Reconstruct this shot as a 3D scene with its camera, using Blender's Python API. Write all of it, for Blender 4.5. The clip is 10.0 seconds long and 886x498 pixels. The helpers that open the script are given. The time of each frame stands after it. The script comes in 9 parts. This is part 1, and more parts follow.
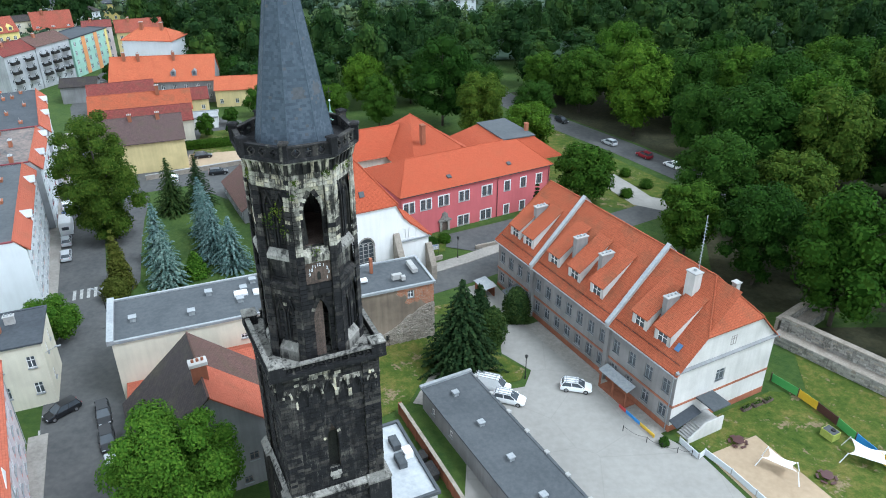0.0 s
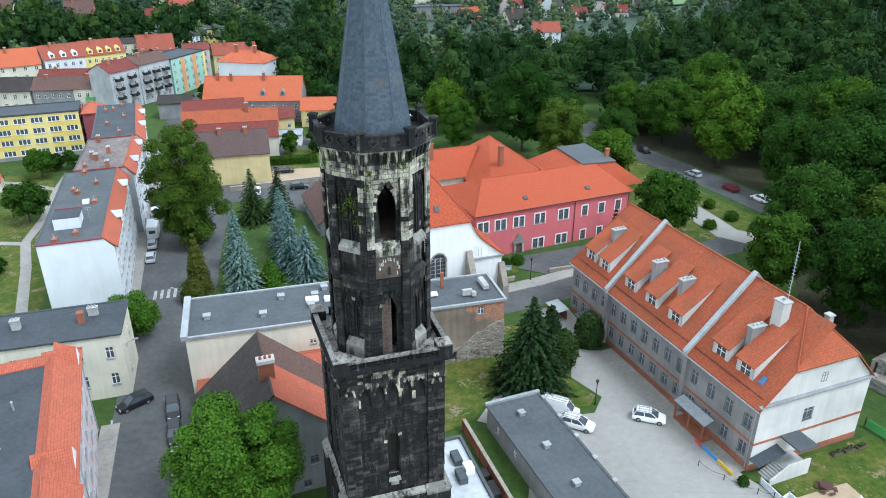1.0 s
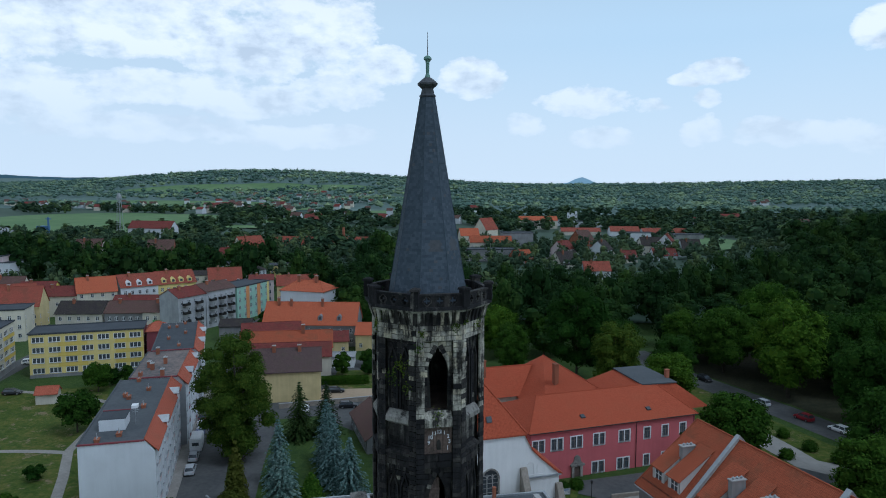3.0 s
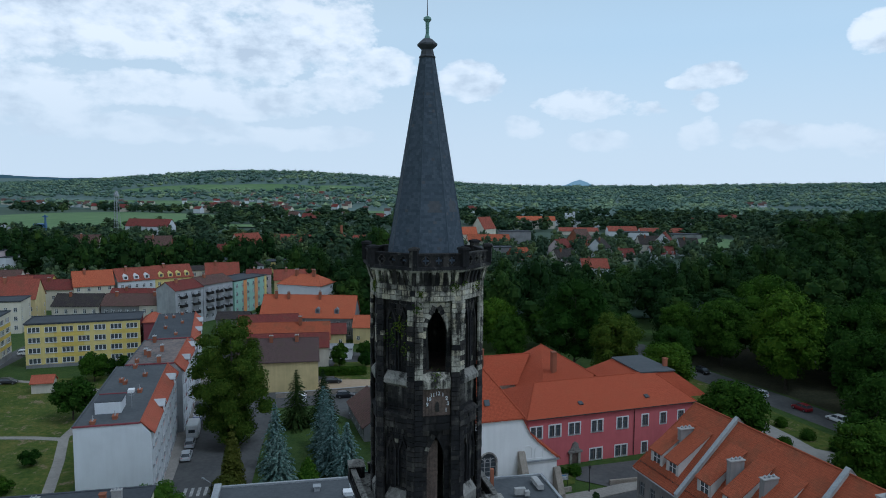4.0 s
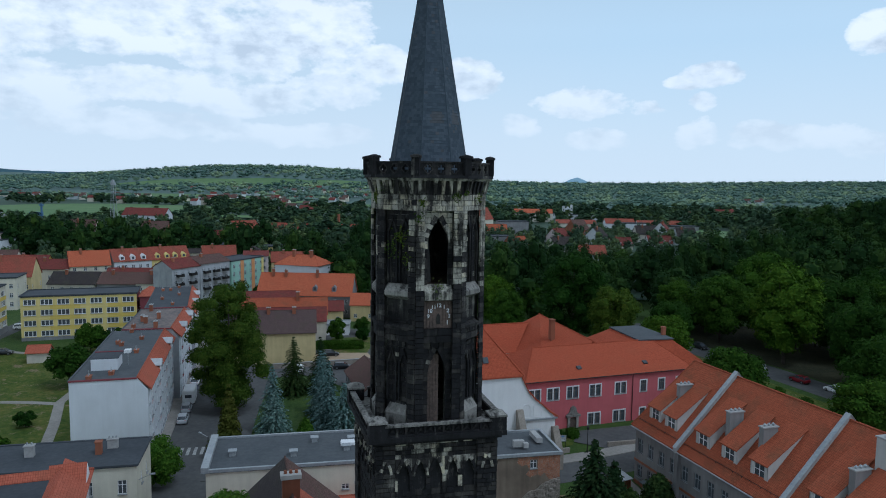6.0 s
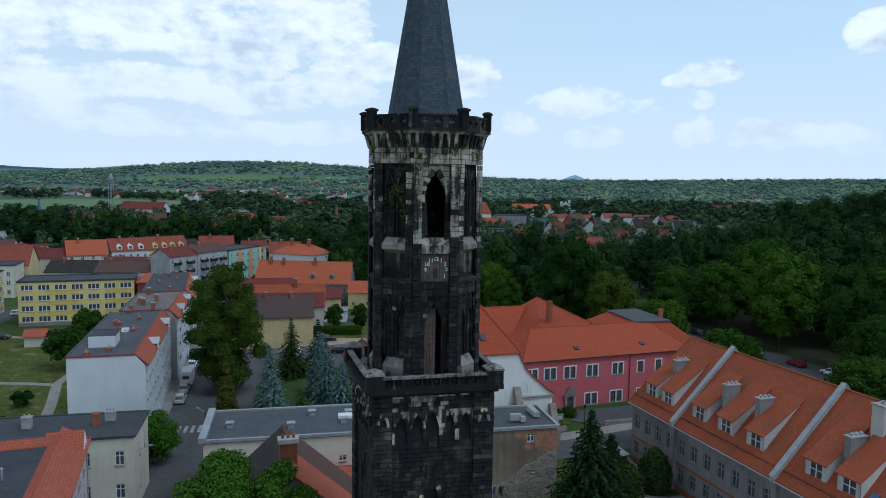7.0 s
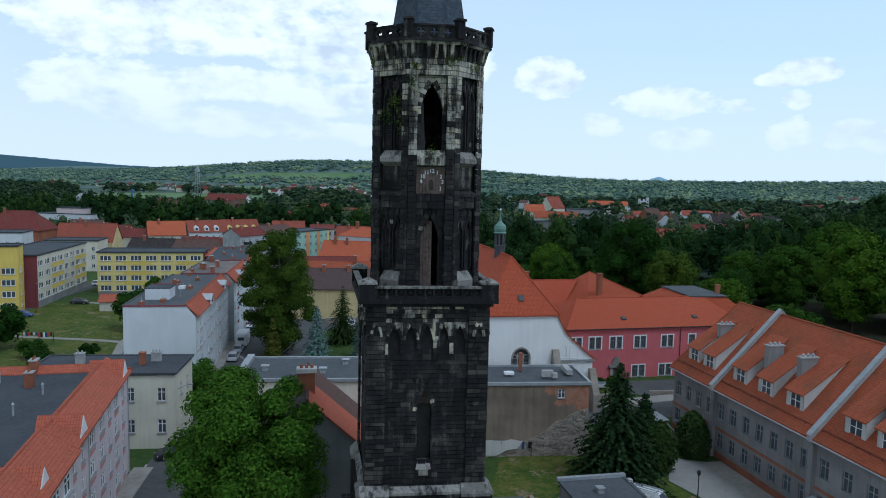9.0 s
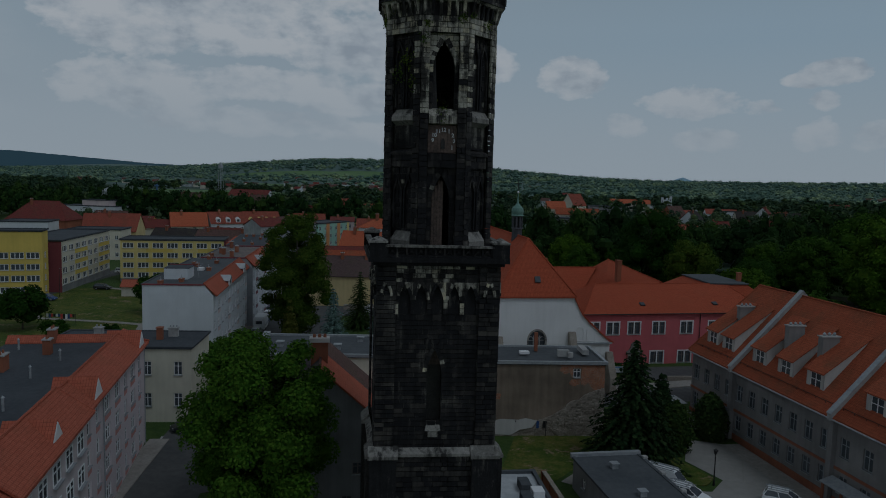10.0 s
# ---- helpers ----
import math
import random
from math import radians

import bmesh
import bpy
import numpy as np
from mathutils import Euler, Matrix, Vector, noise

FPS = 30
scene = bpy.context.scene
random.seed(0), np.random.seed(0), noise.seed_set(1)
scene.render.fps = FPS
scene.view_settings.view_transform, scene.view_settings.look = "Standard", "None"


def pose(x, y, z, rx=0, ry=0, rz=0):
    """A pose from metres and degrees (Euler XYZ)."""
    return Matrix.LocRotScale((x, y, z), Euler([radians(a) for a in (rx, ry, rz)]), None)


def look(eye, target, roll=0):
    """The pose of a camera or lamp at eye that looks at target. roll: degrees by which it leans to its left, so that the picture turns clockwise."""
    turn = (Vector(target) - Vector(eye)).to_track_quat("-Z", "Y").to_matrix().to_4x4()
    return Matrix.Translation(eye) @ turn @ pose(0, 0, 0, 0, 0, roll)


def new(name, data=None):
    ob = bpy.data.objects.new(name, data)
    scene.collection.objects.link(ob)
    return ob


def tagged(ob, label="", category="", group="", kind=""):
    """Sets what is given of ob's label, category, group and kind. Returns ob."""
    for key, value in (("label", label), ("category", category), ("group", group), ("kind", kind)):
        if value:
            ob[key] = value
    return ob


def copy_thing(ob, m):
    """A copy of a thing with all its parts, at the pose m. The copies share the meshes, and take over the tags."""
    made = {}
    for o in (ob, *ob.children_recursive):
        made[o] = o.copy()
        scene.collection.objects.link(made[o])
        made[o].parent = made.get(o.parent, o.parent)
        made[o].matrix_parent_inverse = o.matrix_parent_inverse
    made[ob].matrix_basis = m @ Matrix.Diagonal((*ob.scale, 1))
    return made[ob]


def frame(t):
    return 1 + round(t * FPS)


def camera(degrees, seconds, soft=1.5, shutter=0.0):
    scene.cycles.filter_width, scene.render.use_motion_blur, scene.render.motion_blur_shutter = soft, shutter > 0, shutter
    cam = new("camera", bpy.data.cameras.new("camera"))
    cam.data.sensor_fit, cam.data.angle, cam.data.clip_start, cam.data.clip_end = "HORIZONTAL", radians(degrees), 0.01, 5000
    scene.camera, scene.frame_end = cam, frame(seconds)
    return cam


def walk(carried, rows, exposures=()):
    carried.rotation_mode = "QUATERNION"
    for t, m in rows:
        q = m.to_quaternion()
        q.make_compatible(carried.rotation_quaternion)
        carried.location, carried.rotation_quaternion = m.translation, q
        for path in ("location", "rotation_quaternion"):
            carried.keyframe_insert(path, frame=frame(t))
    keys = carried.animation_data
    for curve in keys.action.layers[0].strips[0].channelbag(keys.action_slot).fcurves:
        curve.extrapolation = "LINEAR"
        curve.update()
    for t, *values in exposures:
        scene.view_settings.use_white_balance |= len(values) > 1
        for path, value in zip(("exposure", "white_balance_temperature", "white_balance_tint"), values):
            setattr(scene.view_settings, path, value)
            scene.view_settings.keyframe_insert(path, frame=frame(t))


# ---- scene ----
cam = camera(63.7, 10.0, 1.0)
METRES, EYE, TILT, LEAN, TURN = 32.5, 61.0, -27.8, 0.0, 0.0
ROWS = [
    (0.0, 0.0, 0.0, 0.0, 0.0, 0.0, -0.0),
    (0.5, 0.0029, 0.0174, -0.0417, 3.67, 0.04, -1.99),
    (1.0, 0.0004, 0.0436, -0.0806, 5.77, 2.59, -3.13),
    (1.5, -0.0018, 0.0669, -0.1217, 7.54, 9.23, -3.97),
    (2.0, -0.0035, 0.0921, -0.1613, 9.21, 15.89, -4.86),
    (2.5, -0.0049, 0.1129, -0.2021, 9.59, 21.35, -5.12),
    (4.0, -0.0094, 0.1763, -0.3212, 9.27, 22.08, -5.31),
    (4.5, -0.0106, 0.1975, -0.3614, 9.15, 22.06, -5.45),
    (5.0, -0.0146, 0.2195, -0.4019, 9.08, 22.04, -5.48),
    (5.5, -0.0178, 0.2411, -0.4435, 8.97, 22.01, -5.55),
    (7.0, -0.0126, 0.2926, -0.5744, 8.71, 21.78, -5.58),
    (7.5, 0.0173, 0.3136, -0.6152, 8.57, 21.75, -5.68),
    (8.0, 0.0662, 0.3394, -0.6538, 9.31, 21.63, -6.17),
    (8.5, 0.1236, 0.3679, -0.6917, 11.78, 21.44, -7.51),
    (9.0, 0.1685, 0.3968, -0.7286, 14.26, 21.2, -8.85),
    (9.5, 0.1869, 0.4221, -0.7649, 15.25, 21.02, -9.55),
    (10.0, 0.1912, 0.4446, -0.8011, 15.7, 20.97, -9.92),
]
EXPOSURES = [(0.0, 0.98, 5480), (0.9, 0.98, 5480), (1.5, 0.97, 5200), (2.0, 0.38, 5150), (2.5, -0.54, 5050), (4.0, -0.8, 5120), (7.0, -0.66, 5120), (9.0, -0.54, 5120), (9.3, -0.74, 5150), (9.5, -1.06, 5250), (9.8, -1.72, 5350), (10.0, -2.18, 5400)]
walk(cam, [(t, pose(0, 0, EYE, TILT, LEAN, TURN) @ pose(METRES * x, METRES * y, METRES * z, 90 + pitch, roll, yaw)) for t, x, y, z, yaw, pitch, roll in ROWS],
     [(t, s, k, 6) for t, s, k in EXPOSURES])

# ---- world, sun ----
world = bpy.data.worlds.new("sky")
scene.world = world
world.use_nodes = True
wn, wl = world.node_tree.nodes, world.node_tree.links
wn.clear()
SUN_ELEV, SUN_AZ = 56.0, 114.0      # azimuth clockwise from +y
sky = wn.new("ShaderNodeTexSky")
sky.sky_type = "NISHITA"
sky.sun_disc = False
sky.sun_elevation, sky.sun_rotation = radians(SUN_ELEV), radians(SUN_AZ)
sky.air_density, sky.dust_density, sky.ozone_density = 1.0, 1.0, 1.0
SKY = 0.118


def wnode(kind, **kw):
    n = wn.new(kind)
    for k, v in kw.items():
        n.inputs[k].default_value = v
    return n


def wmath(op, a, b=0.0, c=None):
    n = wn.new("ShaderNodeMath")
    n.operation = op
    for k, v in enumerate((a, b) if c is None else (a, b, c)):
        if isinstance(v, (int, float)):
            n.inputs[k].default_value = v
        else:
            wl.new(v, n.inputs[k])
    return n.outputs[0]


def wvec(op, a, b):
    n = wn.new("ShaderNodeVectorMath")
    n.operation = op
    for k, v in enumerate((a, b)):
        if isinstance(v, tuple):
            n.inputs[k].default_value = v
        elif v is not None:
            wl.new(v, n.inputs[k])
    return n.outputs["Value"] if op == "LENGTH" else n.outputs["Vector"]


def wnoise(vec, scale, detail, rough):
    n = wnode("ShaderNodeTexNoise", Scale=scale, Detail=detail, Roughness=rough)
    wl.new(vec, n.inputs["Vector"])
    return n.outputs["Fac"]


def wramp(fac, stops):
    n = wn.new("ShaderNodeValToRGB")
    while len(n.color_ramp.elements) < len(stops):
        n.color_ramp.elements.new(0.5)
    for el, (p, c) in zip(n.color_ramp.elements, stops):
        el.position, el.color = p, (c, c, c, 1) if isinstance(c, (int, float)) else (*c, 1)
    wl.new(fac, n.inputs[0])
    return n.outputs[0]


def wmix(fac, a, b, blend="MIX"):
    n = wn.new("ShaderNodeMixRGB")
    n.blend_type = blend
    for k, v in enumerate((fac, a, b)):
        if isinstance(v, (int, float)):
            n.inputs[k].default_value = v if k == 0 else (v, v, v, 1)
        elif isinstance(v, tuple):
            n.inputs[k].default_value = (*v, 1)
        else:
            wl.new(v, n.inputs[k])
    return n.outputs[0]


tc = wn.new("ShaderNodeTexCoord")
sep = wn.new("ShaderNodeSeparateXYZ")
wl.new(tc.outputs["Generated"], sep.inputs[0])
zc = wmath("MAXIMUM", sep.outputs["Z"], 0.0)
# bearing (clockwise from +y) and height over the horizon, in degrees
AZ = wmath("MULTIPLY", wmath("ARCTAN2", sep.outputs["X"], sep.outputs["Y"]), 57.296)
EL = wmath("MULTIPLY", wmath("ARCSINE", sep.outputs["Z"]), 57.296)
comb = wn.new("ShaderNodeCombineXYZ")
wl.new(AZ, comb.inputs[0])
wl.new(wmath("MULTIPLY", EL, 1.7), comb.inputs[1])
flatv = comb.outputs[0]
billow = wmath("ADD", wmath("MULTIPLY", wnoise(flatv, 0.18, 12.0, 0.55), 0.62), wmath("MULTIPLY", wnoise(flatv, 0.6, 9.0, 0.6), 0.38))
above = wnoise(wvec("ADD", flatv, (-0.8, 2.2, 0.0)), 0.17, 5.0, 0.52)
# cumulus fields over the valley: bearing, height, half width, half height, weight
CLOUDS = ((-42, 11.5, 7.0, 3.8, 1.1), (-34, 11.2, 8.0, 2.8, 1.05), (-26, 9.8, 7.0, 2.4, 1.1), (-20, 11.4, 4.6, 3.2, 1.0), (-30, 15.0, 16.0, 3.0, 1.0), (-41, 6.0, 6.0, 2.2, 1.0), (-32, 6.8, 8.0, 1.4, 0.95), (-25, 5.8, 6.0, 1.3, 0.9), (-19, 7.0, 3.6, 1.7, 0.85), (-34, 3.8, 9.0, 1.2, 0.7), (-22, 3.4, 7.0, 1.0, 0.65),
          (-8.7, 7.9, 2.8, 1.7, 1.25), (-15.5, 8.9, 3.2, 1.6, 1.15), (9.9, 8.0, 2.5, 1.0, 1.15), (8.0, 7.5, 1.6, 0.6, 0.9), (20.8, 10.2, 2.6, 1.7, 1.0), (0.2, 6.1, 4.2, 1.3, 0.9), (5.4, 5.6, 1.6, 0.7, 0.7), (9.2, 6.1, 1.1, 0.7, 0.7), (8.8, 3.6, 1.9, 1.3, 0.8), (15.0, 3.5, 4.6, 1.2, 0.8), (-4.6, 4.4, 2.0, 1.1, 0.75), (1.5, 3.3, 3.2, 0.9, 0.65), (20.5, 2.9, 3.0, 1.0, 0.65))
field = None
for az, el, w, h, weight in CLOUDS:
    d = wvec("LENGTH", wvec("MULTIPLY", wvec("SUBTRACT", flatv, (az, el * 1.7, 0.0)), (1 / w, 1 / (h * 1.7), 0.0)), None)
    b = wmath("MULTIPLY", wmath("SUBTRACT", 1.0, wmath("MULTIPLY", d, d)), weight)
    field = b if field is None else wmath("SMOOTH_MAX", field, b, 0.25)
field = wmath("MAXIMUM", field, -0.6)
puffs = wramp(wmath("ADD", field, wmath("MULTIPLY", wmath("SUBTRACT", billow, 0.5), 3.6)), [(0.06, 0.0), (0.22, 0.6), (0.5, 0.98)])
# broken cloud over the rest of the sky
vm = wn.new("ShaderNodeVectorMath"); vm.operation = "SCALE"
wl.new(tc.outputs["Generated"], vm.inputs[0]); wl.new(wmath("DIVIDE", 1.0, wmath("ADD", zc, 0.13)), vm.inputs["Scale"])
rest = wramp(wnoise(vm.outputs[0], 0.75, 8.0, 0.56), [(0.40, 0.15), (0.60, 0.95)])
aside = wmath("MAXIMUM", wramp(wmath("DIVIDE", wmath("ABSOLUTE", wmath("ADD", AZ, 11.0)), 180.0), [(0.20, 0.0), (0.30, 1.0)]), wramp(zc, [(0.25, 0.0), (0.42, 1.0)]))
cover = wmix(aside, puffs, rest)
tone = wramp(wmath("ADD", wmath("MULTIPLY", wmath("SUBTRACT", billow, above), 1.4), 0.5), [(0.30, (8.6, 8.8, 8.9)), (0.46, (11.8, 11.6, 11.1)), (0.60, (13.9, 13.1, 12.1))])
clear = wmix(wramp(wmath("DIVIDE", wmath("ADD", AZ, 45.0), 70.0), [(0.3, 1.0), (0.7, 0.0)]), wmix(0.85, sky.outputs[0], (9.4, 10.7, 11.0)), (8.7, 9.5, 9.6))
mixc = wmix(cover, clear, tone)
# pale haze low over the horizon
mixh = wmix(wramp(zc, [(0.0, 0.95), (0.06, 0.72), (0.18, 0.0)]), mixc, (10.6, 10.75, 10.4))
# the cloud ceiling is greyer overhead than towards the bright horizon
mixz = wmix(1.0, mixh, wramp(zc, [(0.20, 1.0), (0.62, 0.56)]), "MULTIPLY")
bg = wn.new("ShaderNodeBackground")
bg.inputs["Strength"].default_value = SKY
wl.new(mixz, bg.inputs["Color"])
wo = wn.new("ShaderNodeOutputWorld")
wl.new(bg.outputs[0], wo.inputs["Surface"])

sun_data = bpy.data.lights.new("sun", "SUN")
sun_data.energy, sun_data.angle, sun_data.color = 1.5, radians(20), (1.0, 0.985, 0.96)
sun = new("sun", sun_data)
_el, _az = radians(SUN_ELEV), radians(SUN_AZ)
_sd = Vector((math.sin(_az) * math.cos(_el), math.cos(_az) * math.cos(_el), math.sin(_el)))
sun.matrix_world = look(_sd * 300, (0, 0, 0))


# ---- materials ----
class Nodes:
    """Short hand for a node material."""

    def __init__(self, name):
        self.mat = bpy.data.materials.new(name)
        self.mat.use_nodes = True
        self.t = self.mat.node_tree
        self.n, self.l = self.t.nodes, self.t.links
        self.bsdf = self.n["Principled BSDF"]

    def node(self, kind, **kw):
        n = self.n.new(kind)
        for k, v in kw.items():
            n.inputs[k].default_value = v
        return n

    def coord(self, which="Object", scale=(1, 1, 1)):
        c = self.n.new("ShaderNodeTexCoord")
        m = self.n.new("ShaderNodeMapping")
        m.inputs["Scale"].default_value = scale
        self.l.new(c.outputs[which], m.inputs[0])
        return m.outputs[0]

    def noise(self, vec, scale, detail=4.0, rough=0.55):
        n = self.node("ShaderNodeTexNoise", Scale=scale, Detail=detail, Roughness=rough)
        self.l.new(vec, n.inputs["Vector"])
        return n.outputs["Fac"]

    def ramp(self, fac, stops):
        r = self.n.new("ShaderNodeValToRGB")
        while len(r.color_ramp.elements) < len(stops):
            r.color_ramp.elements.new(0.5)
        for el, (p, c) in zip(r.color_ramp.elements, stops):
            el.position = p
            el.color = (c, c, c, 1) if isinstance(c, (int, float)) else (*c, 1)
        self.l.new(fac, r.inputs[0])
        return r.outputs[0]

    def mix(self, fac, a, b, blend="MIX"):
        m = self.n.new("ShaderNodeMixRGB")
        m.blend_type = blend
        for i, v in enumerate((fac, a, b)):
            if isinstance(v, (int, float)):
                m.inputs[i].default_value = v if i == 0 else (v, v, v, 1)
            elif isinstance(v, tuple):
                m.inputs[i].default_value = (*v, 1)
            else:
                self.l.new(v, m.inputs[i])
        return m.outputs[0]

    def bump(self, height, strength=0.3, dist=0.05):
        b = self.node("ShaderNodeBump", Strength=strength, Distance=dist)
        self.l.new(height, b.inputs["Height"])
        self.l.new(b.outputs[0], self.bsdf.inputs["Normal"])

    def done(self, col, rough=0.8, metal=0.0, spec=0.4):
        if isinstance(col, tuple):
            self.bsdf.inputs["Base Color"].default_value = (*col, 1)
        else:
            self.l.new(col, self.bsdf.inputs["Base Color"])
        self.bsdf.inputs["Roughness"].default_value = rough
        self.bsdf.inputs["Metallic"].default_value = metal
        self.bsdf.inputs["Specular IOR Level"].default_value = spec
        return self.mat


def sh(c, k):
    return tuple(min(1.0, v * k) for v in c)


def plaster(name, c, dirt=0.25, rough=0.9):
    """Painted render with large stains, streaks down the wall and fine grain."""
    m = Nodes(name)
    v = m.coord("Object")
    big = m.ramp(m.noise(v, 0.22, 5), [(0.35, 1 - dirt), (0.65, 1.0)])
    streak = m.ramp(m.noise(m.coord("Object", (2.2, 2.2, 0.18)), 0.9, 4), [(0.36, 1 - dirt * 0.4), (0.6, 1.0)])
    fine = m.noise(v, 9, 3)
    col = m.mix(1.0, c, big, "MULTIPLY")
    col = m.mix(1.0, col, streak, "MULTIPLY")
    col = m.mix(0.12, col, m.ramp(fine, [(0.3, 0.3), (0.7, 1.0)]), "MULTIPLY")
    m.bump(fine, 0.25, 0.02)
    return m.done(col, rough, spec=0.25)


def roof_tiles(name, c1, c2, w=0.24, h=0.34, moss=(0.09, 0.085, 0.05), wear=0.35):
    """Clay tiles in courses on the roof's own metres."""
    m = Nodes(name)
    uv = m.coord("UV")
    b = m.node("ShaderNodeTexBrick", Scale=1.0)
    b.inputs["Color1"].default_value = (*c1, 1)
    b.inputs["Color2"].default_value = (*c2, 1)
    b.inputs["Mortar"].default_value = (*sh(c2, 0.62), 1)
    b.inputs["Mortar Size"].default_value = 0.022
    b.inputs["Mortar Smooth"].default_value = 0.6
    b.inputs["Brick Width"].default_value = w
    b.inputs["Row Height"].default_value = h
    b.offset = 0.0
    m.l.new(uv, b.inputs["Vector"])
    big = m.noise(uv, 0.35, 6, 0.6)
    col = m.mix(m.ramp(big, [(0.48, 0.0), (0.75, wear)]), b.outputs["Color"], moss)
    mid = m.noise(uv, 2.6, 3)
    col = m.mix(0.45, col, m.ramp(mid, [(0.3, 0.62), (0.7, 1.1)]), "MULTIPLY")
    wv = m.node("ShaderNodeTexWave", Scale=1.0 / (w * 2) * 0.318 * math.pi * 2 / 2)
    wv.wave_profile = "SIN"
    m.l.new(uv, wv.inputs["Vector"])
    inv_ = m.n.new("ShaderNodeInvert")
    m.l.new(b.outputs["Fac"], inv_.inputs["Color"])
    m.bump(m.mix(0.6, wv.outputs["Color"], inv_.outputs[0]), 0.6, 0.05)
    return m.done(col, 0.85, spec=0.12)


def mottled(name, c1, c2, scale=1.0, rough=0.85, bump=0.3, metal=0.0, fine=12.0, spec=0.35, coord="Object", dist=0.03):
    """Two tones at two scales, with grain."""
    m = Nodes(name)
    v = m.coord(coord)
    a = m.noise(v, scale * 0.3, 6, 0.6)
    b = m.noise(v, scale * 2.3, 5, 0.6)
    f = m.mix(0.5, a, b)
    col = m.mix(m.ramp(f, [(0.38, 0.0), (0.62, 1.0)]), c1, c2)
    m.bump(m.noise(v, fine, 4), bump, dist)
    return m.done(col, rough, metal, spec)


def leaf_mat(name, c1, c2, c3, trans=0.25, stand=0.0, vary=0.8):
    """Leaves, each its own green; stand is the size of the patches of one kind in a wood."""
    m = Nodes(name)
    g = m.n.new("ShaderNodeNewGeometry")
    col = m.ramp(g.outputs["Random Per Island"], [(0.0, c1), (0.5, c2), (1.0, c3)])
    oi = m.n.new("ShaderNodeObjectInfo")
    col = m.mix(vary, col, m.ramp(oi.outputs["Random"], [(0.0, (0.55, 0.68, 0.58)), (0.45, (0.95, 0.95, 0.9)), (1.0, (1.75, 1.55, 0.9))]), "MULTIPLY")
    big = m.noise(m.coord("Object"), 0.35, 3)
    col = m.mix(0.5, col, m.ramp(big, [(0.3, 0.55), (0.7, 1.15)]), "MULTIPLY")
    if stand:
        tone = m.noise(m.coord("Object", (1, 1, 0.3)), 1.0 / stand, 2, 0.5)
        col = m.mix(0.9, col, m.ramp(tone, [(0.32, (0.42, 0.52, 0.5)), (0.5, (0.95, 0.95, 0.9)), (0.66, (1.75, 1.5, 0.95))]), "MULTIPLY")
    m.done(col, 0.85, spec=0.06)
    if trans:
        tr = m.n.new("ShaderNodeBsdfTranslucent")
        m.l.new(col, tr.inputs["Color"])
        mx = m.n.new("ShaderNodeMixShader")
        mx.inputs[0].default_value = trans
        out = m.n["Material Output"]
        m.l.new(m.bsdf.outputs[0], mx.inputs[1])
        m.l.new(tr.outputs[0], mx.inputs[2])
        m.l.new(mx.outputs[0], out.inputs["Surface"])
    return m.mat


def blocks_mat(name, c1, c2, c3, crust, amount, bleach=0.9, pale=(0.3, 0.28, 0.22), grain=0.6):
    """Cut stone: each block its own tone, under a black weathering crust."""
    m = Nodes(name)
    g = m.n.new("ShaderNodeNewGeometry")
    oi = m.n.new("ShaderNodeObjectInfo")
    rnd = m.n.new("ShaderNodeMath"); rnd.operation = "ADD"
    m.l.new(g.outputs["Random Per Island"], rnd.inputs[0]); m.l.new(oi.outputs["Random"], rnd.inputs[1])
    fr = m.n.new("ShaderNodeMath"); fr.operation = "FRACT"
    m.l.new(rnd.outputs[0], fr.inputs[0])
    col = m.ramp(fr.outputs[0], [(0.0, c1), (0.55, c2), (1.0, c3)])
    v = g.outputs["Position"]
    lo = m.n.new("ShaderNodeMapping")
    lo.inputs["Scale"].default_value = (3.0, 3.0, 0.3)
    m.l.new(v, lo.inputs[0])
    st = m.noise(v, 0.55, 8, 0.7)
    st2 = m.noise(lo.outputs[0], 1.0, 6, 0.65)
    f = m.mix(0.45, st, st2)
    col = m.mix(m.ramp(f, [(amount - 0.05, 1.0), (amount + 0.05, 0.0)]), col, crust)
    col = m.mix(m.ramp(f, [(bleach, 0.0), (bleach + 0.1, 0.85)]), col, pale)
    fine = m.noise(v, 7.0, 6, 0.7)
    col = m.mix(grain, col, m.ramp(fine, [(0.3, 0.45), (0.7, 1.2)]), "MULTIPLY")
    m.bump(fine, grain, 0.06)
    return m.done(col, 0.88, spec=0.3)


def glass_mat(name, tint=(0.045, 0.052, 0.06)):
    m = Nodes(name)
    v = m.coord("Object")
    col = m.mix(m.noise(v, 0.7, 2), tint, sh(tint, 2.2))
    mt = m.done(col, 0.06, spec=0.6)
    return mt


MAT = {}
MAT["black_stone"] = blocks_mat("black_stone", (0.010, 0.010, 0.012), (0.017, 0.017, 0.019), (0.048, 0.044, 0.04), (0.008, 0.008, 0.009), 0.47, 0.555, (0.17, 0.16, 0.135))
MAT["grey_stone"] = blocks_mat("grey_stone", (0.03, 0.029, 0.028), (0.05, 0.047, 0.043), (0.085, 0.078, 0.068), (0.012, 0.012, 0.013), 0.46, 0.56, (0.22, 0.21, 0.18))
MAT["pale_stone"] = blocks_mat("pale_stone", (0.35, 0.335, 0.285), (0.50, 0.48, 0.40), (0.60, 0.545, 0.39), (0.03, 0.029, 0.026), 0.497, 0.59, (0.56, 0.54, 0.46))
MAT["worn_stone"] = blocks_mat("worn_stone", (0.16, 0.155, 0.14), (0.24, 0.23, 0.21), (0.31, 0.30, 0.27), (0.035, 0.034, 0.032), 0.46, 0.57, (0.42, 0.41, 0.37))
